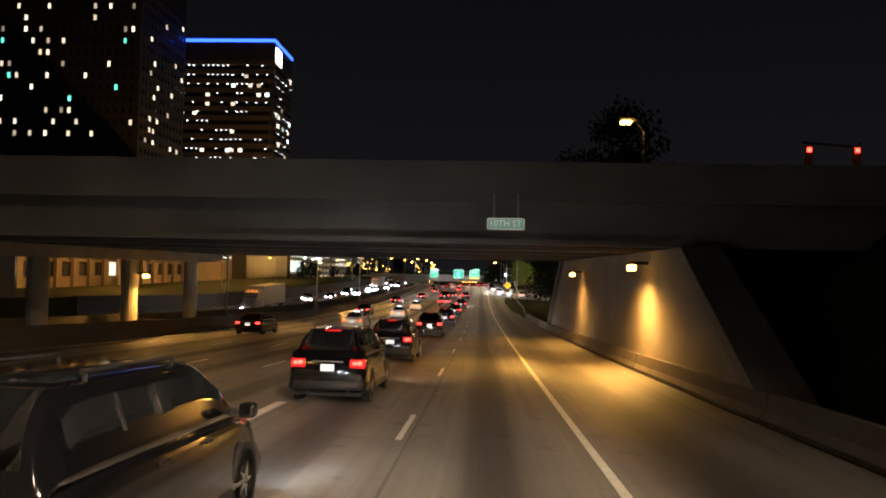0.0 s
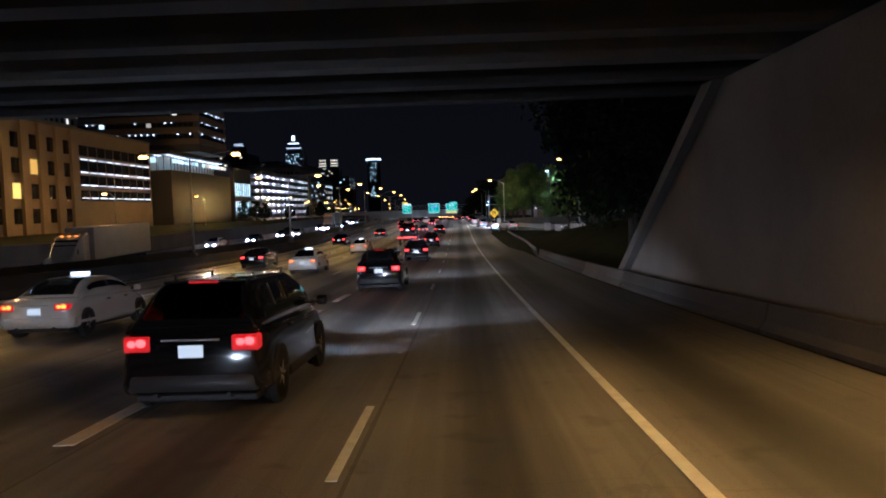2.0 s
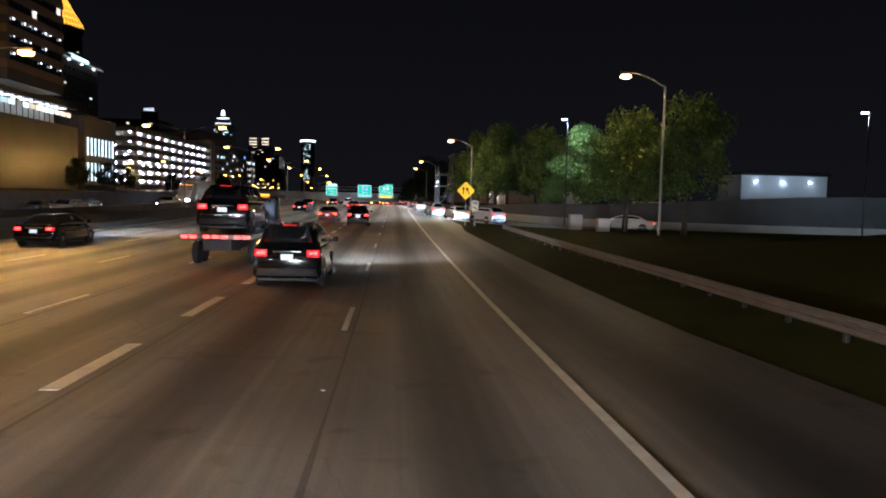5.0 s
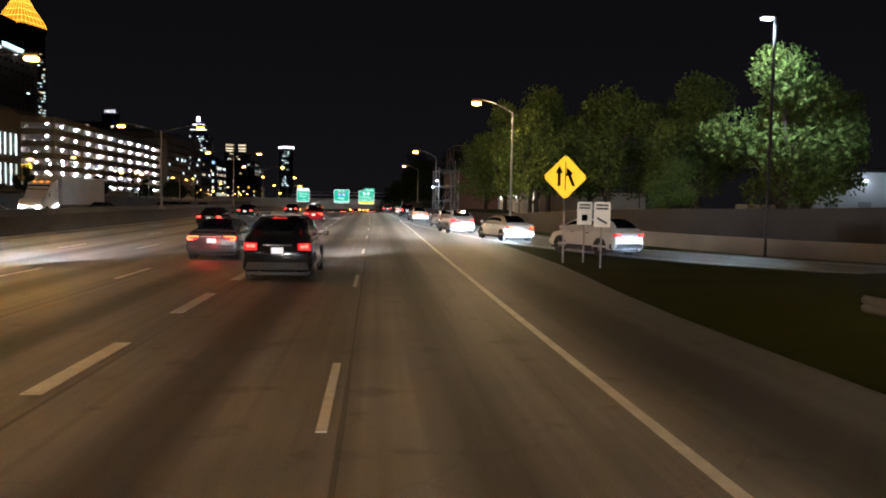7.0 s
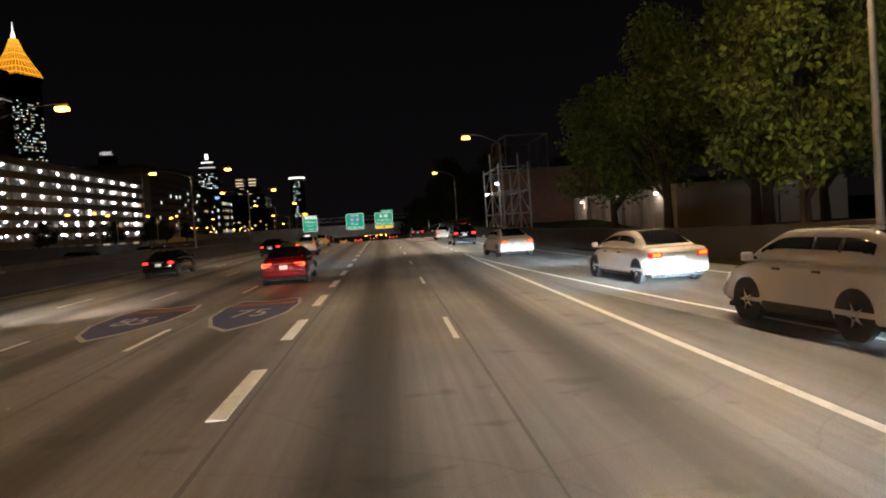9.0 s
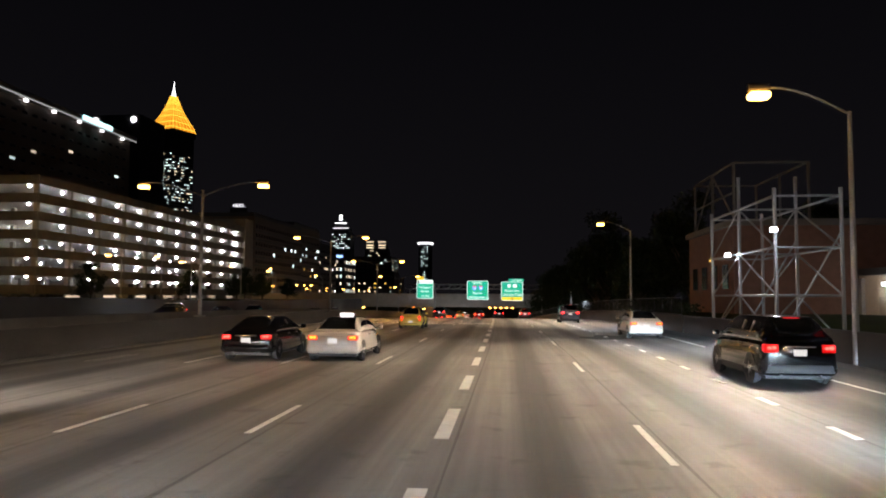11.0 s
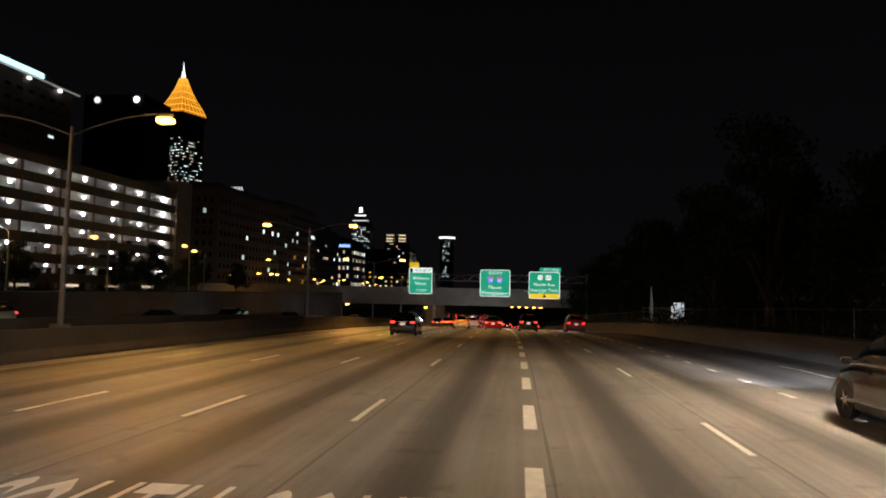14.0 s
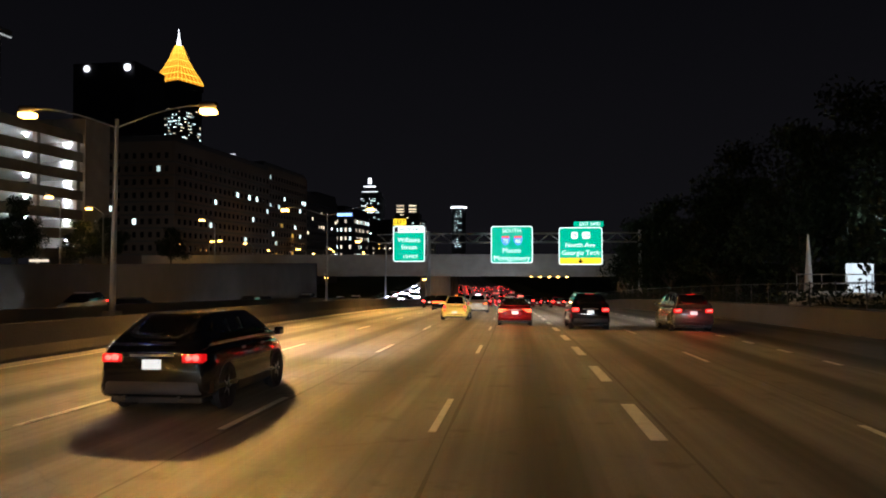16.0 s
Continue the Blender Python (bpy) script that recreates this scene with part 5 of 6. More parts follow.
        xa, xb = sorted((s * (W * 0.93 - wl2 * 0.85), s * W * 0.88))
        if lights == "curved":
            zl2 = hl * 0.8
            for ba, bb, za, zb in ((s * W * 0.48, s * W * 0.90, zl + zl2 - 0.035, zl + zl2), (s * W * 0.86, s * W * 0.92, zl - zl2 + 0.032, zl + zl2 - 0.037), (s * W * 0.70, s * W * 0.91, zl - zl2 - 0.01, zl - zl2 + 0.03)):
                ba, bb = sorted((ba, bb))
                part("bulb", bevelled(ba, bb, -0.03, -0.0155, za, zb, 0.007, 1), M_HOT_TAIL, tl, "bright bar of light")
        elif lights != "off":
            core = M_TAIL if lights != "amber" else M_AMBER_L
            gap = xa + (xb - xa) * 0.52
            for xc, zc, rb in ((xa + (xb - xa) * 0.27, zl + hl * 0.1, 0.045), (xa + (xb - xa) * 0.73, zl + hl * 0.2, 0.055)):
                part("bulb", ball(xc, -0.017, zc, rb * 1.25, 0.02, rb, 12), core, tl, "bright red bulb" if core is M_TAIL else "amber bulb", smooth=True)
        xa, xb = sorted((s * W * 0.36, s * W * 0.66))
        part("head_light", bevelled(xa, xb, L - 0.10, L + 0.012, nz - 0.24, nz - 0.08, 0.04), M_HEAD, root, "lit white headlight")
    part("plate", bevelled(-0.16, 0.16, -0.025, -0.005, belt - 0.36, belt - 0.2, 0.005, 1), M_PLATE, root, "blank white number plate")
    part("bumper", loft([(-0.05, W * 0.80, W * 0.78, 0.33, 0.52), (0.06, W * 0.95, W * 0.93, 0.31, 0.54), (0.3, W * 1.004, W * 1.002, 0.31, 0.53)], 0.05), M_TRIM if style != "sedan" else body_paint, root, smooth=True)
    if style != "sedan":
        for s in (-1, 1):
            xa, xb = sorted((s * W * 0.97, s * (W + 0.012)))
            part("sill", bevelled(xa, xb, R * 3.8, L - R * 4.0, 0.25, 0.40, 0.03), M_TRIM, root)
    part("underbody", bevelled(-W * 0.85, W * 0.85, 0.15, L - 0.2, 0.16, 0.26, 0.03), M_TRIM, root)
    for x in (-0.45, 0.45):
        bm = bmesh.new()
        tube(bm, (x * W / 0.9, -0.03, 0.27), (x * W / 0.9, 0.25, 0.27), 0.035, n=8)
        part("exhaust", bm, M_TRIM, root)
    part("boot_strip", bevelled(-W * 0.4, W * 0.4, -0.02, -0.004, belt - 0.145, belt - 0.12, 0.005, 1), M_RIM, root, "chrome strip")
    if style in ("suv", "crossover"):
        part("wiper", bevelled(-0.1, 0.32, g0 + 0.03, g0 + 0.06, belt + 0.06, belt + 0.075, 0.004, 1), M_TRIM, root)
        part("spoiler", bevelled(-ht * 0.9, ht * 0.9, r0 - 0.22, r0 + 0.05, zt - 0.055, zt - 0.015, 0.015, 1), body_paint, root)
        part("brake_light", bevelled(-0.2, 0.2, r0 - 0.235, r0 - 0.221, zt - 0.05, zt - 0.025, 0.005, 1), M_TAIL_DIM, root, "high brake light")
    if taxi:
        part("roof_sign", bevelled(-0.24, 0.24, 2.2, 2.38, zt + 0.013, zt + 0.12, 0.03), glow("taxi_light", (0.95, 0.97, 1.0), 0.9), root, "lit white roof sign")
    return root


BLACK = paint("black_paint", (0.005, 0.005, 0.006), 0.13)
WHITE_P = paint("white_paint", (0.62, 0.60, 0.56))
SILVER = paint("silver_paint", (0.45, 0.46, 0.47))
RED_P = paint("red_paint", (0.17, 0.005, 0.010), 0.14)
YELLOW_P = paint("yellow_paint", (0.74, 0.66, 0.20))
GREY_P = paint("grey_paint", (0.06, 0.062, 0.07))


def placed(base, X, y, turn=0.0):
    return copy_thing(base, road_pose(X, y, 0.016, turn))


def first(base, X, y, turn=0.0):
    base.matrix_basis = road_pose(X, y, 0.016, turn)
    return base


black_suv = first(car("suv", BLACK, "black family SUV with lit tail lights and roof rails", rails=True), -2.25, 49.4)
for X, y in ((-2.1, 1.4), (-2.2, 14.5), (-2.3, 27.3), (-2.15, 70.6), (-2.1, 97.0), (-2.0, 126.5), (-2.1, 169.6), (-1.65, 366.5)):
    placed(black_suv, X, y)
taxi = first(car("sedan", WHITE_P, "white taxi sedan with a lit roof sign", lights="amber", taxi=True), -9.2, 57.8)
for X, y in ((-8.6, 86.0), (-9.0, 115.5), (-8.1, 256.0), (-8.1, 392.0)):
    placed(taxi, X, y)
black_sedan = first(car("sedan", BLACK, "black sedan with red tail lights"), -14.3, 95.0)
for X, y in ((-14.5, 47.0), (-15.0, 140.0), (-13.8, 233.5), (-11.1, 256.0), (-12.0, 164.0), (-11.4, 204.0)):
    placed(black_sedan, X, y)
first(car("sedan", GREY_P, "dark grey sedan braking with bright red lights", lights="curved"), -5.3, 176.5)
red_sedan = first(car("sedan", RED_P, "red sedan with bright curved tail lights", lights="curved"), -5.35, 221.5)
placed(red_sedan, -5.25, 369.5)


def rounded_car(body_paint, label):
    """A small car of three arcs: bulging wings, a domed cabin, round lamps."""
    root = thing("hatchback_car", label, "car", None, "cars on the freeway")
    L, W = 4.08, 0.80
    rows = []
    for k in range(17):
        u = k / 16
        y = 0.02 + (L - 0.04) * u
        q = math.sin(math.pi * min(1.0, max(0.0, 0.04 + 0.92 * u)))
        side = W * (0.62 + 0.38 * q ** 0.45)
        top = 0.50 + (0.56 if u < 0.55 else 0.50) * q ** 0.42
        rows.append((y, side, side * 0.90, 0.22 + 0.08 * (1 - q), top))
    part("body", loft(rows, 0.24), body_paint, root, smooth=True)
    y0, y1 = 0.28, 3.18

    def dome(y):
        q = max(0.0, 1 - abs((y - 1.82) / ((y1 - y0) / 2)) ** 2.2) ** 0.62
        return 0.70 - 0.20 * q ** 1.5, 0.84 + 0.66 * q

    cuts = [y0 + (y1 - y0) * (0.5 - 0.5 * math.cos(math.pi * k / 14)) for k in range(15)]
    ridge = [dome(y) for y in cuts]
    part("cabin", loft([(y, 0.73, h, 0.74, z) for y, (h, z) in zip(cuts, ridge)], 0.13), body_paint, root, smooth=True)

    def shell(y):
        return float(np.interp(y, cuts, [a for a, _ in ridge])), float(np.interp(y, cuts, [b for _, b in ridge]))

    def pane(name, ya, yb, inset):
        bm = bmesh.new()
        g_ = []
        for k in range(8):
            y = ya + (yb - ya) * k / 7
            h, z = shell(y)
            g_.append([bm.verts.new((u * (h - inset), y, z + 0.016 - 0.006 * u * u)) for u in (-1, -0.6, 0, 0.6, 1)])
        for p, q in zip(g_, g_[1:]):
            for j in range(4):
                bm.faces.new((p[j], p[j + 1], q[j + 1], q[j]))
        bmesh.ops.solidify(bm, geom=bm.faces[:], thickness=0.008)
        part(name, bm, M_CARGLASS, root, "tinted glass", smooth=True)

    pane("rear_window", 0.44, 1.20, 0.11)
    pane("windscreen", 2.55, 3.10, 0.10)
    for s in (-1, 1):
        bm = bmesh.new()
        g_ = []
        for k in range(10):
            y = 1.05 + 1.65 * k / 9
            h, z = shell(y)
            col = []
            for v in (0.0, 0.5, 1.0):
                zz = 0.98 + (z - 0.13 - 0.98) * v
                f = (zz - 0.74) / (z - 0.74)
                col.append(bm.verts.new((s * (0.73 + (h - 0.73) * f + 0.012), y, zz)))
            g_.append(col)
        for p, q in zip(g_, g_[1:]):
            for j in range(2):
                bm.faces.new((p[j], p[j + 1], q[j + 1], q[j]))
        bmesh.ops.recalc_face_normals(bm, faces=bm.faces[:])
        bmesh.ops.solidify(bm, geom=bm.faces[:], thickness=0.006)
        part("side_window", bm, M_CARGLASS, root, "tinted glass", smooth=True)
        for yy in (0.78, 3.22):
            part("wing", ball(s * 0.60, yy, 0.50, 0.30, 0.58, 0.40), body_paint, root, "bulging rounded wing", smooth=True)
            part("wheel_arch", lathe([(s * 0.70, 0.345), (s * 0.872, 0.345), (s * 0.872, 0.2), (s * 0.70, 0.2)], 22), M_TRIM, root, m=Matrix.Translation((0, yy, 0.33)))
            wheel(root, s * 0.775, yy, 0.31)
        tl = part("tail_light", ball(s * 0.62, 0.20, 0.80, 0.105, 0.07, 0.10), M_TAIL_DIM, root, "round red tail light", smooth=True)
        part("bulb", ball(s * 0.62, 0.115, 0.80, 0.05, 0.03, 0.05, 12), M_TAIL, tl, smooth=True)
        part("turn_light", ball(s * 0.63, 0.15, 0.60, 0.09, 0.06, 0.06), M_AMBER_DIM, root, "round amber light", smooth=True)
        part("head_light", ball(s * 0.58, 3.90, 0.66, 0.12, 0.07, 0.12), M_HEAD, root, "lit round headlight", smooth=True)
        part("mirror", ball(s * 0.88, 2.60, 1.02, 0.10, 0.06, 0.08, 12), body_paint, root, smooth=True)
        bm = bmesh.new()
        tube(bm, (s * 0.66, 2.62, 0.97), (s * 0.82, 2.62, 1.0), 0.025, n=6)
        part("mirror_arm", bm, M_TRIM, root)
        part("door_handle", bevelled(min(s * 0.74, s * 0.79), max(s * 0.74, s * 0.79), 1.45, 1.62, 0.84, 0.88, 0.01, 1), body_paint, root)
    part("bumper", loft([(-0.06, 0.58, 0.56, 0.26, 0.54), (0.02, 0.72, 0.70, 0.24, 0.56), (0.25, 0.82, 0.80, 0.24, 0.54)], 0.08), body_paint, root, smooth=True)
    part("bumper_slot", bevelled(-0.5, 0.5, -0.065, -0.05, 0.345, 0.375, 0.005, 1), M_TRIM, root)
    part("plate", bevelled(-0.16, 0.16, -0.075, -0.062, 0.43, 0.56, 0.005, 1), M_PLATE, root, "blank white number plate")
    part("badge", ball(0, 0.17, 0.90, 0.04, 0.02, 0.04, 10), M_RIM, root)
    part("roof_lamp", bevelled(-0.06, 0.06, 1.72, 1.86, 1.503, 1.54, 0.015, 1), M_AMBER_L, root, "small amber roof lamp")
    part("underbody", bevelled(-0.66, 0.66, 0.3, L - 0.3, 0.17, 0.34, 0.03), M_TRIM, root)
    return root


beetle = first(rounded_car(YELLOW_P, "small rounded pale yellow hatchback car"), -8.9, 283.3)
placed(beetle, -8.9, 375.5)
bar_sedan = first(car("sedan", BLACK, "black sedan with one wide orange-red light bar"), -12.0, 402.0)
part("light_bar", bevelled(-0.80, 0.80, -0.05, -0.031, 0.68, 0.83, 0.008, 1), glow("bar_light", (1.0, 0.10, 0.012), 1.9), bar_sedan, "wide orange-red light bar")
first(car("crossover", BLACK, "black crossover lit by an amber street lamp"), -11.2, 341.5)
van = first(car("suv", GREY_P, "dark people carrier with one brake light lit", rails=True), 4.1, 303.5)
placed(van, 3.0, 366.0)
pale_cross = first(car("crossover", SILVER, "silver crossover on the entrance ramp", group="cars on the ramp"), 11.2, 183.0, -15)
pale_cross.matrix_basis = road_pose(11.6, 181.0, 0.026, 27)
copy_thing(pale_cross, road_pose(6.6, 201.3, 0.026, 7))
white_sedan = first(car("sedan", WHITE_P, "white sedan joining from the entrance ramp", lights="amber", group="cars on the ramp"), 5.45, 229.5, 4)
copy_thing(white_sedan, road_pose(6.75, 211.5, 0.026, 6))
copy_thing(white_sedan, road_pose(24.0, 170.6, 0.026, 62))
copy_thing(white_sedan, road_pose(8.9, 191.8, 0.026, 14))
copy_thing(white_sedan, road_pose(5.3, 272.5, 0.026, 0))
first(car("suv", BLACK, "black pickup-sized SUV on the merging lane", group="cars on the ramp"), 5.1, 251.0, 1)

# flatbed tow truck that carries a dark SUV
tow = thing("tow_truck", "flatbed tow truck with a row of red lights", "truck", road_pose(-5.2, 132.0, 0.016), "cars on the freeway")
part("bed", bevelled(-1.22, 1.22, 0, 6.6, 0.98, 1.14, 0.03), M_STEEL, tow)
part("chassis", bevelled(-0.5, 0.5, 0.2, 8.6, 0.55, 0.975, 0.04), M_TRIM, tow)
part("cab", loft([(6.75, 1.05, 1.0, 0.7, 2.4), (7.6, 1.1, 1.02, 0.6, 2.5), (8.2, 1.1, 0.95, 0.55, 2.35), (8.9, 1.08, 0.9, 0.55, 1.5), (9.6, 1.0, 0.85, 0.55, 1.35)], 0.14), GREY_P, tow, smooth=True)
for y in (1.5, 2.4, 8.5):
    for s in (-1, 1):
        wheel(tow, s * 0.98, y, 0.42)
light_me = mesh_of("marker_light", bevelled(-0.1, 0.1, -0.04, 0.0, -0.05, 0.05, 0.01, 1), M_TAIL)
for x in (-1.05, -0.75, -0.3, 0.0, 0.3, 0.75, 1.05):
    piece("marker_light", light_me, tow, Matrix.Translation((x, -0.002, 1.06)))
part("amber_bar", bevelled(-0.6, 0.6, 7.3, 7.5, 2.51, 2.6, 0.02), M_AMBER_L, tow)
carried = car("suv", BLACK, "dark SUV carried on the flatbed of a tow truck", lights="tail", group="cars on the freeway")
carried.matrix_basis = road_pose(-5.2, 133.0, 1.16)

# box trailer trucks in the oncoming lanes
M_BOX = plain("trailer_skin", (0.36, 0.37, 0.38), 0.5, vary=0.15, scale=0.7, bump=0.05)


def box_truck(X, y):
    t = thing("box_truck", "truck with a long pale box trailer coming the other way", "truck", road_pose(X, y, 0.016, 180), "oncoming traffic")
    part("trailer", bevelled(-1.25, 1.25, 0, 11.5, 1.1, 3.9, 0.05), M_BOX, t, "pale box trailer")
    part("frame_rail", bevelled(-0.5, 0.5, 0.3, 14.5, 0.75, 1.08, 0.03), M_TRIM, t)
    part("cab", loft([(12.1, 1.15, 1.1, 0.6, 3.5), (13.2, 1.2, 1.12, 0.5, 3.2), (13.9, 1.2, 1.0, 0.5, 2.6), (14.6, 1.15, 1.0, 0.5, 1.7), (15.6, 1.05, 0.9, 0.5, 1.55)], 0.15), WHITE_P, t, smooth=True)
    part("windscreen", loft([(13.5, 1.08, 1.0, 1.75, 2.95), (14.0, 1.08, 0.95, 1.72, 2.5)], 0.08), M_CARGLASS, t)
    for yy in (1.2, 2.4, 11.0, 14.6):
        for s in (-1, 1):
            wheel(t, s * 1.05, yy, 0.48)
    for s in (-1, 1):
        xa, xb = sorted((s * 0.55, s * 0.95))
        part("head_light", bevelled(xa, xb, 15.5, 15.66, 0.75, 0.95, 0.04), M_HEAD, t, "lit headlight")
    for x in (-0.6, 0.0, 0.6):
        part("roof_marker", bevelled(x - 0.1, x + 0.1, 13.05, 13.2, 3.21, 3.3, 0.02), M_AMBER_L, t)


box_truck(-30.8, 113.5)
box_truck(-30.9, 236.0)
# oncoming cars with their headlights on
rng = random.Random(21)
on_sedan = car("sedan", GREY_P, "dark sedan coming the other way with bright headlights", group="oncoming traffic")
on_suv = car("crossover", SILVER, "silver crossover coming the other way with bright headlights", group="oncoming traffic")
for k, (X, y) in enumerate([(-31, 140.0), (-34.2, 151.0), (-31, 159.0), (-27.8, 176.0), (-31, 178.0), (-34.2, 196.0), (-27.8, 206.0), (-31, 215.0), (-27.8, 232.0), (-34.2, 244.0), (-31, 268.0), (-27.8, 262.0)]):
    base = on_suv if k % 3 == 0 else on_sedan
    m = road_pose(X, y, 0.016, 180)
    if k == 0:
        on_suv.matrix_basis = m
    elif k == 1:
        on_sedan.matrix_basis = m
    else:
        copy_thing(base, m)


def far_car(body_paint, label, group, tall=0.0):
    """A car that stays far off: body, glazed cabin, four wheels and its lights."""
    root = thing("car", label, "car", None, group)
    W = 0.92
    part("body", loft([(0.0, W * 0.84, W * 0.8, 0.36, 0.90 + tall * 0.3), (0.15, W * 0.97, W * 0.92, 0.26, 0.98 + tall * 0.3), (2.4, W, W * 0.95, 0.24, 0.98 + tall * 0.3), (3.6, W, W * 0.9, 0.25, 0.92 + tall * 0.3), (4.5, W * 0.9, W * 0.78, 0.32, 0.70 + tall * 0.2)], 0.12), body_paint, root, smooth=True)
    part("cabin", loft([(0.35 - tall * 0.5, W * 0.9, W * 0.84, 0.9, 1.0 + tall * 0.4), (1.15 - tall, W * 0.9, W * 0.68, 0.9, 1.40 + tall * 0.55), (2.35, W * 0.9, W * 0.67, 0.9, 1.43 + tall * 0.55), (3.45, W * 0.88, W * 0.8, 0.9, 1.0 + tall * 0.3)], 0.12), M_CARGLASS, root, "tinted glass cabin", smooth=True)
    part("roof", loft([(1.2 - tall, W * 0.66, W * 0.6, 1.405 + tall * 0.55, 1.455 + tall * 0.55), (2.3, W * 0.66, W * 0.6, 1.425 + tall * 0.55, 1.475 + tall * 0.55)], 0.02), body_paint, root, smooth=True)
    for s in (-1, 1):
        for yy in (0.85, 3.6):
            part("wheel", lathe([(-0.1, 0.2), (-0.1, 0.31), (0.1, 0.31), (0.1, 0.2)], 14), M_TYRE, root, m=Matrix.Translation((s * (W - 0.08), yy, 0.31)))
        xa, xb = sorted((s * W * 0.56, s * W * 0.93))
        part("tail_light", bevelled(xa, xb, -0.03, 0.1, 0.74 + tall * 0.3, 0.87 + tall * 0.3, 0.03, 1), M_TAIL, root, "red tail light")
        xa, xb = sorted((s * W * 0.42, s * W * 0.72))
        part("head_light", bevelled(xa, xb, 4.42, 4.53, 0.50, 0.72, 0.03, 1), M_HEAD, root, "lit white headlight")
    part("plate", bevelled(-0.16, 0.16, -0.02, -0.004, 0.60, 0.74, 0.004, 1), M_PLATE, root, "blank white number plate")
    return root


# more oncoming cars far down the road, some already beyond the bridge
on_far = [far_car(GREY_P, "dark car coming the other way with bright headlights", "oncoming traffic"), far_car(SILVER, "silver people carrier coming the other way with headlights on", "oncoming traffic", 0.5)]
spots = [(-27.8 - 3.2 * rng.randrange(4), 292 + 13.0 * i + rng.random() * 7) for i in range(20)] + [(-27.8 - 3.2 * rng.randrange(4), 556 + 5.6 * i + rng.random() * 3) for i in range(26)]
for i, (X, y) in enumerate(spots):
    m = road_pose(X, y, 0.016, 180)
    if i < 2:
        on_far[i].matrix_basis = m
    else:
        copy_thing(on_far[i % 2], m)
# queue of cars far ahead
queue = [far_car(BLACK, "black car queueing far ahead with red tail lights", "queue far ahead"), far_car(WHITE_P, "white car queueing far ahead with red tail lights", "queue far ahead"),
         far_car(BLACK, "black SUV queueing far ahead with red tail lights", "queue far ahead", 0.5), far_car(RED_P, "red car queueing far ahead with red tail lights", "queue far ahead")]
for i in range(64):
    y = 414 + 4.4 * i + rng.random() * 3
    X = (-14.4, -4.9, -11.2, 1.65, -8.0, -14.4, -1.65, -11.2, 4.9)[i % 9]
    m = road_pose(X, y, 0.016)
    if i < 4:
        queue[i].matrix_basis = m
    else:
        copy_thing(queue[rng.randrange(4)], m)

# light that the headlights throw on the road ahead of these cars;
# early beams swing right, standing in for the camera truck's own headlights
for X, y, power, swing in ((-2.3, 32.2, 0.12, 2), (-2.25, 54.3, 0.24, 5.0), (-2.15, 75.5, 0.32, 6.6), (-2.1, 101.9, 0.4, 4.5), (-2.0, 131.4, 0.8, 4.0), (-2.1, 174.5, 1.2, 1.0), (-5.3, 181.4, 1, 0),
                           (-5.35, 226.4, 1.8, 0), (-8.9, 288.7, 0.4, 0), (4.1, 308.5, 1.8, 0.8), (-11.2, 346.2, 0.8, 0), (-1.65, 371.4, 1, 0), (3.0, 370.9, 1, 0), (-5.25, 374.4, 1, 0), (-9.0, 65.0, 0.15, 0),
                           (5.2, 234.4, 3.0, 0), (6.1, 206.0, 2.0, -1.0), (6.3, 216.4, 2.2, -0.8), (9.6, 185.2, 5, -3.5), (20.3, 172.6, 6, -7), (8.2, 196.8, 1.8, -1.8), (5.1, 256.0, 2.2, 0), (5.3, 277.4, 2.2, 0.4),
                           (-12.0, 169.0, 2.5, 0), (-15.0, 145.0, 1.6, 0), (-13.8, 238.5, 0.8, 0), (-11.4, 208.9, 1.4, 0)):
    x0, y0, z0 = at_road(X, y + 0.2, 0.78)
    wide = y < 140
    x1, y1, z1 = at_road(X + swing, y + (21.0 if y == 75.5 else 17.0 if wide else 8.8), 0.0)
    lamp("SPOT", look((x0, y0, z0), (x1, y1, z1)) @ Matrix.Diagonal((4.0 if wide else 5.0, 1, 1, 1)), 9000 * power, (0.58, 0.80, 1.0) if power > 1.5 else (1.0, 0.95, 0.88), 0.1, 24 if wide else 11, 1.0)
for X, y in ((-31, 134.0), (-31, 208.0), (-31, 262.0), (-31, 330.0)):
    x0, y0, z0 = at_road(X, y, 0.8)
    lamp("SPOT", look((x0, y0, z0), (x0 + 0.6, y0 - 18, z0 - 0.9)), 1500, COOL, 0.12, 60, 0.5)

# red light behind cars that brake hard
for X, y in ((-5.3, 176.1), (-5.35, 221.1), (3.0, 365.6), (-5.25, 369.1)):
    x0, y0, z0 = at_road(X, y - 0.25, 0.75)
    lamp("POINT", Matrix.Translation((x0, y0, z0)), 8, (1.0, 0.03, 0.02), 0.25)


# ---- trees, shrubs ----
M_BARK = plain("bark", (0.05, 0.04, 0.032), 0.95, vary=0.4, scale=3, bump=0.6, fine=18)


def leaf_material(name, colour):
    m, n, l, b = shader(name)
    geo, ramp_ = n.new("ShaderNodeNewGeometry"), n.new("ShaderNodeValToRGB")
    ramp_.color_ramp.elements[0].color = (*[c * 0.55 for c in colour], 1)
    ramp_.color_ramp.elements[1].color = (*[c * 1.5 for c in colour], 1)
    l.new(geo.outputs["Random Per Island"], ramp_.inputs[0])
    l.new(ramp_.outputs[0], b.inputs["Base Color"])
    b.inputs["Roughness"].default_value, b.inputs["Specular IOR Level"].default_value = 0.75, 0.15
    return m


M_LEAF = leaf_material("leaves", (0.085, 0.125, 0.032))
# second copy of the leaves, with the night's shade put into its green
M_LEAF_SHADED = leaf_material("shaded_leaves", (0.014, 0.022, 0.009))


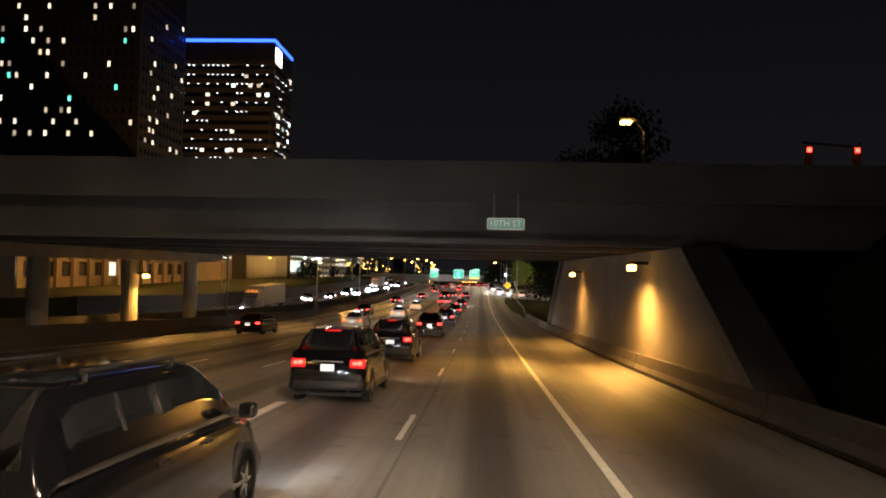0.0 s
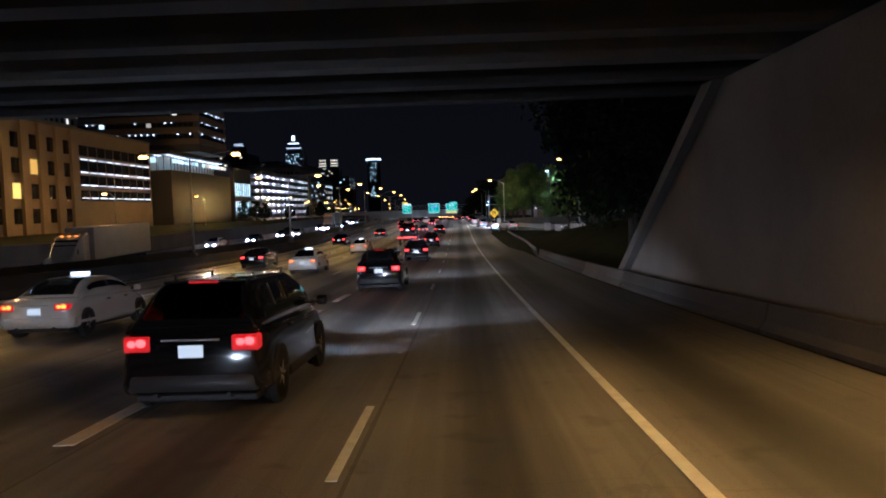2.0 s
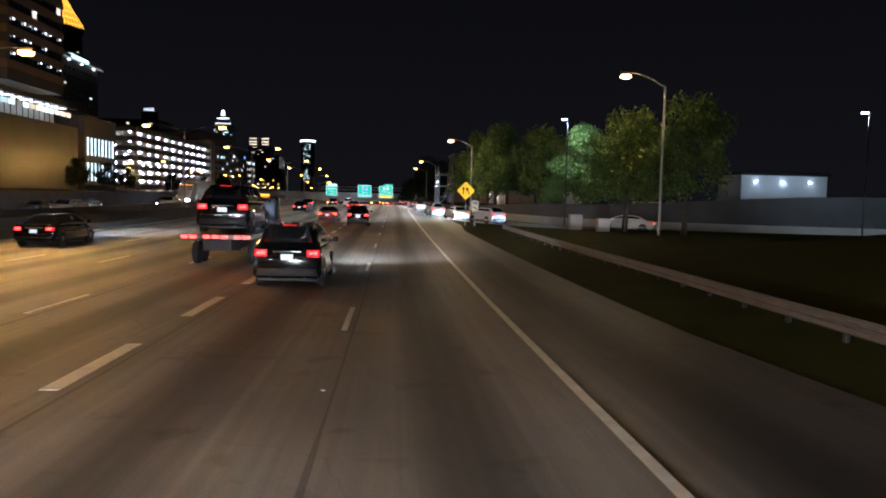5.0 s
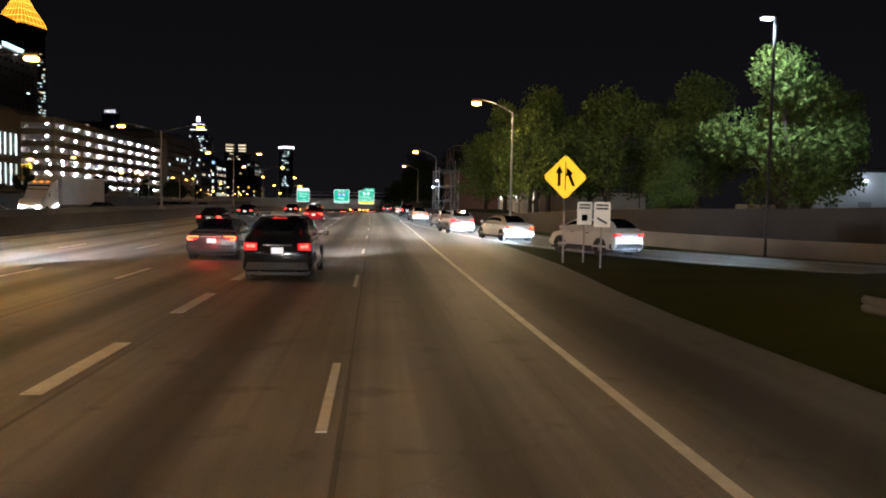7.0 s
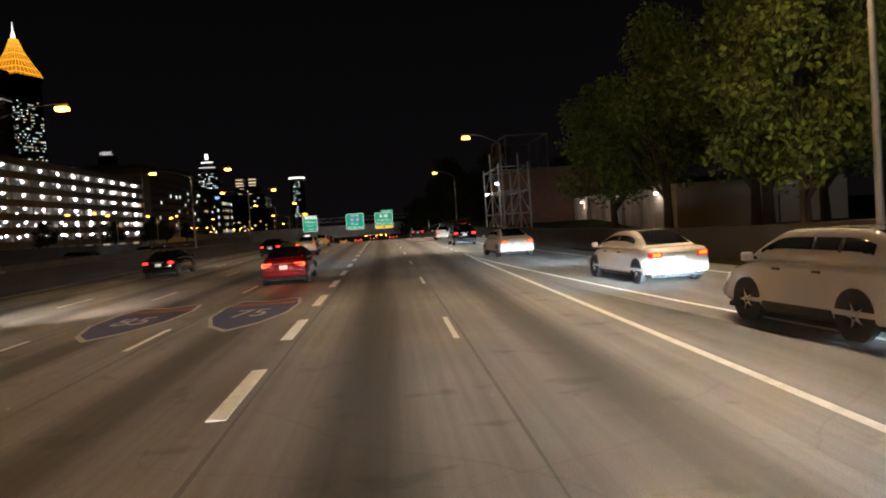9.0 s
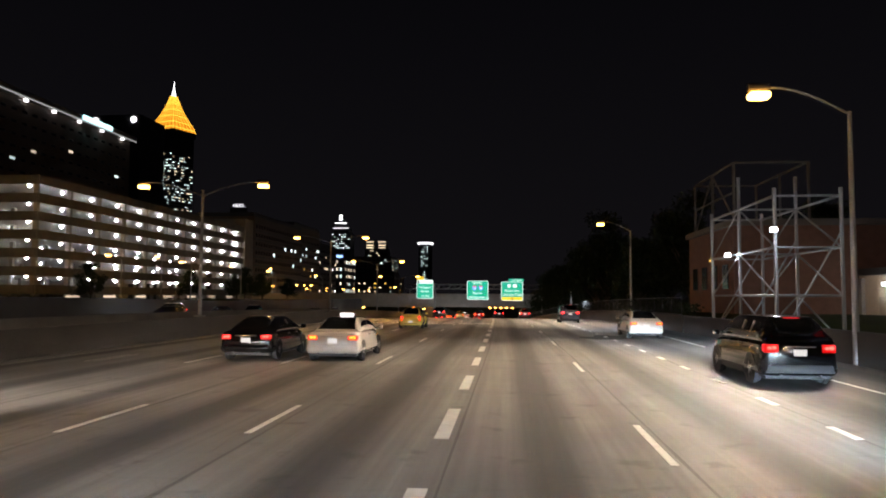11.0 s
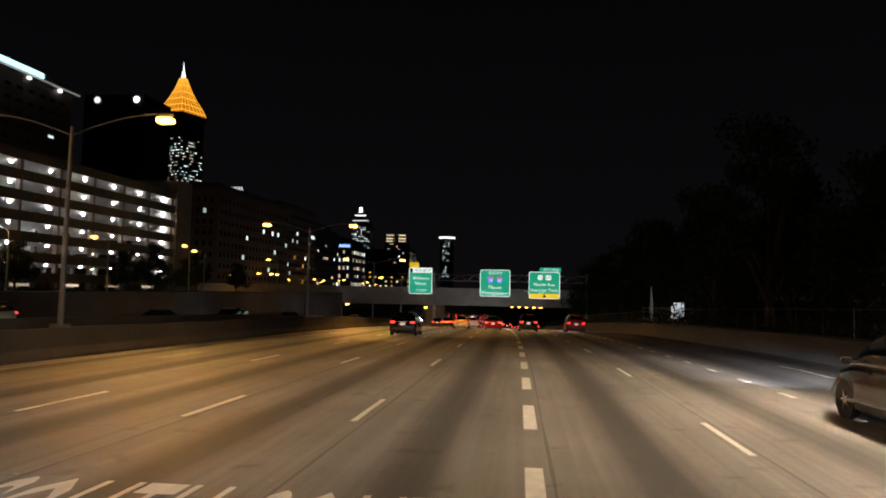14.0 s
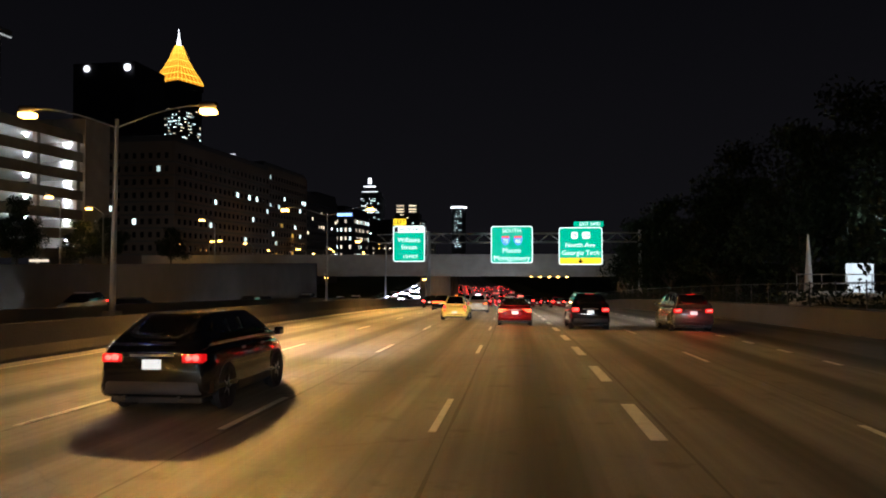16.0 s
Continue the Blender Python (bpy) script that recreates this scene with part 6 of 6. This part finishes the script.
def tree(seed, height, radius, leaves, material, label, m, size=0.135, low=0.30):
    r = random.Random(seed)
    root = thing("tree", label, "tree", m, "roadside trees")
    bm = bmesh.new()
    fork = height * low
    tube(bm, (0, 0, -0.4), (0.1, 0, fork * 0.6), height * 0.028, height * 0.02, 10)
    tube(bm, (0.1, 0, fork * 0.6), (0.0, 0.1, height * 0.75), height * 0.02, height * 0.006, 8)
    tips = []
    for k in range(11):
        a = 2 * math.pi * k / 11 + r.random()
        z0 = fork * (0.6 + 0.7 * r.random())
        reach = radius * (0.45 + 0.5 * r.random())
        tip = Vector((reach * math.cos(a), reach * math.sin(a), z0 + height * (0.18 + 0.33 * r.random())))
        mid = Vector((tip.x * 0.5, tip.y * 0.5, z0 + (tip.z - z0) * 0.62))
        tube(bm, (0.05, 0, z0), mid, height * 0.011, height * 0.007, 6)
        tube(bm, mid, tip, height * 0.007, height * 0.002, 5)
        tips += [tip, mid.lerp(tip, 0.6)]
    part("trunk", bm, M_BARK, root)
    tips += [Vector((r.uniform(-0.35, 0.35) * radius, r.uniform(-0.35, 0.35) * radius, height * r.uniform(0.62, 0.97))) for _ in range(12)]
    tips += [Vector((r.uniform(-0.8, 0.8) * radius, r.uniform(-0.8, 0.8) * radius, height * r.uniform(low + 0.02, 0.62))) for _ in range(10)]
    verts, faces = [], []
    per = leaves // len(tips)
    for tip in tips:
        c = radius * r.uniform(0.22, 0.42)
        for _ in range(per):
            d = Vector((r.gauss(0, 1), r.gauss(0, 1), r.gauss(0, 0.75)))
            d = d.normalized() * c * r.random() ** 0.4
            p = tip + d
            u = Vector((r.gauss(0, 1), r.gauss(0, 1), r.gauss(0, 1))).normalized()
            v = u.cross(Vector((r.gauss(0, 1), r.gauss(0, 1), r.gauss(0, 1)))).normalized()
            s = size * r.uniform(0.6, 1.4)
            i = len(verts)
            verts += [p - u * s, p + v * s * 0.5, p + u * s, p - v * s * 0.5]
            faces.append((i, i + 1, i + 2, i + 3))
    me = bpy.data.meshes.new("crown")
    me.from_pydata([tuple(v) for v in verts], [], faces)
    me.materials.append(material)
    piece("crown", me, root)
    return root


def stand(X, y, dz=0.0, turn=0.0, s=1.0):
    return Matrix.Translation(at_road(X, y, ground_rise(X, y) + dz)) @ Matrix.Rotation(turn, 4, "Z") @ Matrix.Diagonal((s, s, s, 1))


rng = random.Random(5)
lit_tree = tree(1, 10.5, 3.7, 12500, M_LEAF, "broad leafy tree lit green by a white lamp", stand(22.0, 187.2))
lit_tree2 = tree(2, 9.5, 3.4, 12000, M_LEAF, "leafy tree lit by a street lamp beside the ramp", stand(19.6, 165.2))
shaded_tree = tree(3, 13.5, 4.8, 9000, M_LEAF_SHADED, "tall tree on the grassy bank, night shade put into its leaf colour", stand(14.5, 92.0), 0.20, 0.17)
shaded_tree2 = tree(4, 11.5, 4.4, 8500, M_LEAF_SHADED, "tree on the grassy bank, night shade put into its leaf colour", stand(19.0, 101.0), 0.20, 0.17)


def more(base, X, y, s=1.0):
    m = stand(X, y, 0, rng.random() * 6.28)
    ob = copy_thing(base, m)
    ob.scale = (s, s, s * rng.uniform(0.9, 1.12))
    return ob


for X, y, s in ((17, 84, 1.15), (22, 92, 1.2), (13, 78, 0.95), (24, 80, 1.2), (26, 98, 1.1), (30, 96, 1.2), (32, 86, 1.2), (11.6, 84, 1.25), (14.0, 81, 1.35), (17.5, 79, 1.4), (12.0, 76.5, 1.1), (15.5, 88, 1.3), (20.0, 84, 1.35)):
    more(shaded_tree if int(y) % 2 else shaded_tree2, X, y, s)
for X, y, s in ((23.5, 162.6, 1.0), (22.5, 129.0, 0.66), (27.2, 132.0, 0.72), (15.4, 220, 1.05), (17.6, 227, 1.25), (15.6, 235, 1.15), (20.5, 234, 1.4), (23.5, 222, 1.45), (14.6, 242, 1.2), (28, 211, 1.35), (26, 236, 1.4), (32, 226, 1.3), (31, 200, 1.2), (36, 208, 1.3), (21, 199, 0.5)):
    more(lit_tree if int(y) % 2 else lit_tree2, X, y, s)
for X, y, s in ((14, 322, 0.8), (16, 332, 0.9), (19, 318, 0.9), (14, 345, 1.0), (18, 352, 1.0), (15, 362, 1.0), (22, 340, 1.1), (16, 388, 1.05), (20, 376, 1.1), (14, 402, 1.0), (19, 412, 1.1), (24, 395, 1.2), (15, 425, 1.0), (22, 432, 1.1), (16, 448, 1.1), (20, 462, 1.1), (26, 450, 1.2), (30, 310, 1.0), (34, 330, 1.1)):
    more(shaded_tree if int(X + y) % 2 else shaded_tree2, X, y, s)
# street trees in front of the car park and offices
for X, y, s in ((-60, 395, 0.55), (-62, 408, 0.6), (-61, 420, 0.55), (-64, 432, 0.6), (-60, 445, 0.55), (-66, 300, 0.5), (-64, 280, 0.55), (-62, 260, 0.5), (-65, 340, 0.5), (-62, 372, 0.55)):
    more(shaded_tree2, X, y, s)

# shrubs along the right-hand wall
verts, faces = [], []
for k in range(5200):
    y = rng.uniform(284, 470)
    base = at_road(10.6, y, 0)
    h = 0.5 + 0.9 * abs(noise.noise(Vector((y * 0.35, 3.1, 0)))) * 2
    p = Vector((base[0] + rng.gauss(0, 0.45), y, base[2] + 1.2 + rng.random() * h))
    u = Vector((rng.gauss(0, 1), rng.gauss(0, 1), rng.gauss(0, 1))).normalized()
    v = u.cross(Vector((rng.gauss(0, 1), rng.gauss(0, 1), rng.gauss(0, 1)))).normalized()
    i = len(verts)
    verts += [tuple(p - u * 0.16), tuple(p + v * 0.07), tuple(p + u * 0.16), tuple(p - v * 0.07)]
    faces.append((i, i + 1, i + 2, i + 3))
me = bpy.data.meshes.new("shrubs")
me.from_pydata(verts, [], faces)
me.materials.append(M_LEAF_SHADED)
tagged(piece("shrubs", me), "scrubby bushes behind the roadside wall, night shade put into their colour", "shrubs", kind="stuff")

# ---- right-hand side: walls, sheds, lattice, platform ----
run("right_wall", [(9.5, -0.2), (9.5, 1.1), (9.8, 1.1), (9.8, -0.2)], 240, 282, M_CONCRETE_BLACK, "low dark concrete wall beside the merging lane")
run("right_wall_far", [(9.4, -0.2), (9.4, 1.1), (9.8, 1.1), (9.8, -0.2)], 282.05, 476, M_CONCRETE_BLACK, "dark concrete wall along the shoulder under a chain fence")
fence = thing("chain_fence", "grey chain-link fence on steel posts along the wall", "fence", kind="structure")
bm = bmesh.new()
for dz in (1.15, 2.3):
    for i in range(64):
        y = 283 + 3.0 * i
        tube(bm, at_road(9.6, y, dz), at_road(9.6, y + 3.0, dz), 0.025, n=6)
part("rail", bm, M_DARK, fence)
bm = bmesh.new()
for i in range(640):
    y = 283 + 0.3 * i
    for a, b in ((0, 1), (1, 0)):
        p, q = Vector(at_road(9.6, y, 1.15 + 1.15 * a)), Vector(at_road(9.6, y + 1.15, 1.15 + 1.15 * b))
        tube(bm, p, q, 0.005, n=3)
tagged(part("mesh", bm, M_DARK, fence, "woven wire mesh"), kind="stuff")
bm = bmesh.new()
tube(bm, (0, 0, 1.0), (0, 0, 2.35), 0.035, n=8)
fence_post = mesh_of("post", bm, M_DARK)
for i in range(65):
    piece("post", fence_post, fence, Matrix.Translation(at_road(9.6, 283 + 3.0 * i, 0.05)))
# retaining wall behind the ramp
bm = bmesh.new()
line = [q for q in ramp_line(6.6) if q[1] < 206]
line += [(line[-1][0] + (9.6 - line[-1][0]) * k / 6, line[-1][1] + (240 - line[-1][1]) * k / 6) for k in range(1, 7)]
for (x0, y0), (x1, y1) in zip(line, line[1:]):
    q = [at_road(x0, y0, -0.2), at_road(x1, y1, -0.2)] + [at_road(x, y, 1.1 + 1.0 * (1 - smooth(186, 226, y)) + 1.5 * smooth(15, 45, x)) for x, y in ((x1, y1), (x0, y0))]
    f = [bm.verts.new(p) for p in q]
    bm.faces.new(f)
geom = bmesh.ops.remove_doubles(bm, verts=bm.verts[:], dist=0.001)
bmesh.ops.solidify(bm, geom=bm.faces[:], thickness=0.3)
tagged(part("ramp_wall", bm, M_CONCRETE_BLACK), "dark retaining wall behind the ramp", "wall", kind="structure")

bm = bmesh.new()
low = [q for q in ramp_line(5.9) if q[1] < 204]
for (x0, y0), (x1, y1) in zip(low, low[1:]):
    bm.faces.new([bm.verts.new(p) for p in (at_road(x0, y0, -0.15), at_road(x1, y1, -0.15), at_road(x1, y1, 0.75), at_road(x0, y0, 0.75))])
bmesh.ops.remove_doubles(bm, verts=bm.verts[:], dist=0.001)
bmesh.ops.solidify(bm, geom=bm.faces[:], thickness=0.25)
tagged(part("ramp_barrier", bm, M_CONCRETE), "low pale concrete barrier along the outside of the ramp", "barrier", kind="structure")

M_STUCCO = plain("pale_wall", (0.50, 0.43, 0.34), 0.85, vary=0.25, scale=0.5, bump=0.2, fine=8)
shed = thing("warehouse", "low pale warehouse with arched bays lit from wall lamps", "building")
block(shed, "wall", 24.2, 40, 256, 306, -0.3, 4.2, M_STUCCO)
block(shed, "roof", 23.6, 40.4, 255.6, 306.4, 4.22, 4.7, M_DARK)
for k in range(7):
    y = 260 + 6.8 * k
    block(shed, "buttress", 23.9, 24.18, y - 3.0, y - 2.5, -0.3, 4.0, M_CONCRETE)
    block(shed, "door", 24.08, 24.19, y - 1.4, y + 1.4, -0.2, 2.6, plain("door_paint", (0.36, 0.31, 0.25), 0.7, vary=0.2) if k == 0 else bpy.data.materials["door_paint"])
    if k % 2 == 0:
        block(shed, "wall_lamp", 23.7, 23.95, y - 0.15, y + 0.15, 3.4, 3.6, M_COOL)
        lamp("POINT", Matrix.Translation((23.3, y, 3.3)), 40, WHITE, 0.1)
M_BRICK = plain("brick_wall", (0.16, 0.085, 0.06), 0.85, vary=0.35, scale=1.5, bump=0.4, fine=20)
brick = thing("brick_building", "dark red brick building beside the freeway", "building")
block(brick, "wall", 14.8, 30, 292, 307, 0, 8.2, M_BRICK)
block(brick, "roof_ledge", 14.5, 30.3, 291.7, 307.3, 8.22, 8.7, M_CONCRETE_DARK)
for k in range(4):
    block(brick, "window", 14.7, 14.79, 293.5 + 3.4 * k, 295.0 + 3.4 * k, 3.2, 5.2, M_GLASS_DARK)
block(brick, "door_lamp", 14.5, 14.78, 298.0, 298.3, 5.6, 5.8, LIT_AMBER)
bm = bmesh.new()
for y in (293, 299.5, 306):
    for x in (15.2, 21):
        tube(bm, (x, y, 8.72), (x, y, 13.4), 0.12, n=6)
for a, b in (((15.2, 293, 13.4), (15.2, 306, 13.4)), ((21, 293, 13.4), (21, 306, 13.4)), ((15.2, 293, 11), (15.2, 306, 11)), ((15.2, 293, 8.8), (15.2, 299.5, 13.3)), ((15.2, 299.5, 13.3), (15.2, 306, 8.8)), ((15.2, 293, 13.4), (21, 293, 13.4)), ((15.2, 306, 13.4), (21, 306, 13.4))):
    tube(bm, a, b, 0.09, n=6)
part("roof_frame", bm, M_CONCRETE_DARK, brick, "open steel sign frame on the roof")
# lattice structure of a substation
lattice = thing("lattice_frame", "pale steel lattice frame of an electric substation", "lattice tower")
bm = bmesh.new()
for x in (10.6, 13.8):
    for y in (270, 276, 282):
        tube(bm, (x, y, -0.3), (x, y, 8.0 if y != 276 else 9.5), 0.10, n=6)
    for z in (2.6, 5.0, 7.6):
        tube(bm, (x, 270, z), (x, 282, z), 0.07, n=6)
    for z0, z1 in ((0.2, 2.6), (2.6, 5.0), (5.0, 7.6)):
        tube(bm, (x, 270, z0), (x, 276, z1), 0.05, n=6)
        tube(bm, (x, 282, z0), (x, 276, z1), 0.05, n=6)
for y in (270, 276, 282):
    for z in (2.6, 5.0, 7.6):
        tube(bm, (10.6, y, z), (13.8, y, z), 0.06, n=6)
    tube(bm, (10.6, y, 0.2), (13.8, y, 5.8), 0.05, n=6)
part("frame", bm, M_STEEL, lattice)
for x, y, z in ((10.2, 269.0, 5.7), (10.2, 277.0, 4.9)):
    part("work_lamp", bevelled(x - 0.15, x + 0.15, y - 0.15, y + 0.15, z, z + 0.2, 0.03), M_COOL, lattice, "white work lamp")
    lamp("POINT", Matrix.Translation((x - 0.3, y - 0.5, z - 0.2)), 120, COOL, 0.1)
# railed platform with a white cabinet and a tapered post
pl = thing("railed_platform", "raised platform with pale handrails and a white cabinet", "platform", Matrix.Translation((9.6, 378.5, RZ(378.5) + 1.0)))
part("slab", bevelled(-2.4, 3.2, -1.4, 1.6, 0.6, 0.85, 0.03), M_CONCRETE_LIGHT, pl)
part("plinth", bevelled(-2.0, 2.8, -1.0, 1.2, -0.9, 0.598, 0.03), M_CONCRETE, pl)
for x in (-2.3, -0.9, 0.5, 1.9, 3.1):
    bm = bmesh.new()
    tube(bm, (x, -1.35, 0.85), (x, -1.35, 1.95), 0.035, n=8)
    part("baluster", bm, M_STEEL, pl)
for z in (1.4, 1.95):
    bm = bmesh.new()
    tube(bm, (-2.3, -1.35, z), (3.1, -1.35, z), 0.035, n=8)
    part("handrail", bm, M_STEEL, pl)
# cabinet emits in place of light falling on it
part("cabinet", bevelled(1.1, 2.3, -0.6, 0.5, 0.852, 2.6, 0.04), glow("cabinet_glow", (0.75, 0.85, 0.9), 0.35), pl, "white cabinet, its light put in as glow")
bm = bmesh.new()
tube(bm, (-1.2, 0, 0.85), (-1.2, 0, 4.4), 0.28, 0.05, n=10)
part("tapered_post", bm, M_CONCRETE_LIGHT, pl, "pale tapered post")
# lamp without a fitting, added to brighten the platform
lamp("POINT", Matrix.Translation((11.0, 376.4, 3.4)), 60, COOL, 0.1)
# roadside cabinets
for x, y, h, w_ in ((16.7, 169.6, 1.5, 0.55), (18.0, 165.6, 1.3, 0.5)):
    ub = thing("utility_cabinet", "pale grey utility cabinet on the grass by the ramp", "cabinet", Matrix.Translation((x, y, RZ(y) - 0.1)), "utility cabinets")
    part("body", bevelled(-w_, w_, -0.35, 0.35, 0.1, h, 0.04), M_CONCRETE_LIGHT, ub)
    part("lid", bevelled(-w_ - 0.04, w_ + 0.04, -0.39, 0.39, h + 0.002, h + 0.07, 0.02), M_STEEL, ub)
    part("plinth", bevelled(-w_ - 0.06, w_ + 0.06, -0.4, 0.4, -0.2, 0.098, 0.02), M_CONCRETE, ub)
# white building beyond the lot, lit from its yard
wb = thing("white_building", "low white building beyond the lot lit by yard lamps", "building", Matrix.Translation((104, 300, 2.0)))
part("wall", bevelled(-11, 13, 0, 14, -3, 8.5, 0.1, 1), plain("white_render", (0.66, 0.67, 0.66), 0.8, vary=0.15, scale=0.3, bump=0.1, fine=6), wb)
part("roof", bevelled(-11.6, 13.6, -0.6, 14.6, 8.51, 9.3, 0.1, 1), M_DARK, wb)
for x in (-7.0, 0.5, 8.0):
    part("door", bevelled(x - 1.5, x + 1.5, -0.12, -0.005, -3, 2.2, 0.02, 1), SILVER, wb)
    part("wall_lamp", bevelled(x - 0.25, x + 0.25, -0.5, -0.005, 6.6, 6.9, 0.04, 1), M_COOL, wb, "white wall lamp")
    lamp("POINT", Matrix.Translation((104 + x, 297.0, 8.0)), 70, COOL, 0.2)
# white container and blue sign across the lot
ct = thing("white_container", "white site container in the lot behind the ramp", "container", Matrix.Translation((40, 222, RZ(222))))
part("body", bevelled(-2.6, 2.6, -1.2, 1.2, 0, 2.5, 0.05), WHITE_P, ct)
part("door", bevelled(-1.0, 1.0, -1.34, -1.302, 0.2, 2.3, 0.01, 1), SILVER, ct)
sg = thing("lit_blue_sign", "small blue lit sign among the trees", "sign", Matrix.Translation((35, 273, RZ(273))))
bm = bmesh.new()
tube(bm, (0, 0.2, -0.3), (0, 0.2, 11.0), 0.12, n=8)
part("post", bm, M_DARK, sg)
board(sg, "panel", -1.2, 1.2, 10.6, 11.4, 0.0, 0.1, glow("blue_panel", (0.15, 0.2, 1.0), 1.0), 0.1)
# traffic light and warning beacon on the street over the first bridge
tl = thing("traffic_light", "yellow traffic signal arm with red lamps on the overpass street", "traffic light", Matrix.Translation((19.6, 33.0, 9.75)))
bm = bmesh.new()
tube(bm, (0, 0, 0), (0, 0, 3.4), 0.1, n=10)
tube(bm, (0, 0, 3.2), (-2.6, 0, 3.4), 0.06, n=8)
part("pole", bm, M_STEEL, tl)
for x in (-2.4, -0.2):
    hd = part("signal_head", bevelled(x - 0.17, x + 0.17, -0.3, -0.1, 2.2, 3.2, 0.04), plain("signal_yellow", (0.55, 0.36, 0.03), 0.5) if x < -1 else bpy.data.materials["signal_yellow"], tl, "yellow signal head")
    part("red_lens", bevelled(x - 0.1, x + 0.1, -0.33, -0.302, 2.9, 3.1, 0.01, 1), M_TAIL, hd)

# street lamps of the city streets beyond the far wall
city_lamp = side_lamp(-58.0, 300.0, 10.0, 1.2, M_SODIUM, "sodium street lamp on a city street beside the freeway", "city street lamps", 2.0)
rng = random.Random(31)
for x, y, h in [(x0 + 2.0, y0, 1.0) for x0, y0 in CITY_LAMPS] + [(-57, 330, 0.9), (-62, 352, 1.0), (-58, 378, 0.95), (-60, 404, 1.0), (-55, 431, 0.9), (-66, 452, 1.0), (-72, 470, 1.05), (-60, 486, 0.9), (-78, 500, 1.1), (-70, 530, 1.0), (-84, 556, 1.05), (-76, 590, 1.0), (-92, 620, 1.1), (-100, 700, 1.1), (-110, 760, 1.1)]:
    ob = copy_thing(city_lamp, Matrix.Translation((x, y, max(RZ(y), -0.3 if y < 452 else -3.5) + 0.6)) @ Matrix.Rotation(rng.choice((0.0, 1.6, 3.14)) if (x - 2.0, y) not in CITY_LAMPS else 0.0, 4, "Z"))
    ob.scale = (1, 1, h)
# repaired patch of darker asphalt where the ramp lane begins
bm = bmesh.new()
outline = [(1.75, 272.6), (1.9, 274.3), (2.7, 274.4), (2.9, 275.8), (3.5, 276.2), (4.6, 275.4), (5.0, 273.4), (3.9, 271.6), (2.4, 271.3)]
bm.faces.new([bm.verts.new(at_road(X, y, 0.006)) for X, y in outline])
tagged(part("road_patch", bm, plain("fresh_asphalt", (0.055, 0.054, 0.052), 0.9, vary=0.3, scale=2, bump=0.4, fine=40)), "dark patch of repaired asphalt", "road patch", kind="structure")
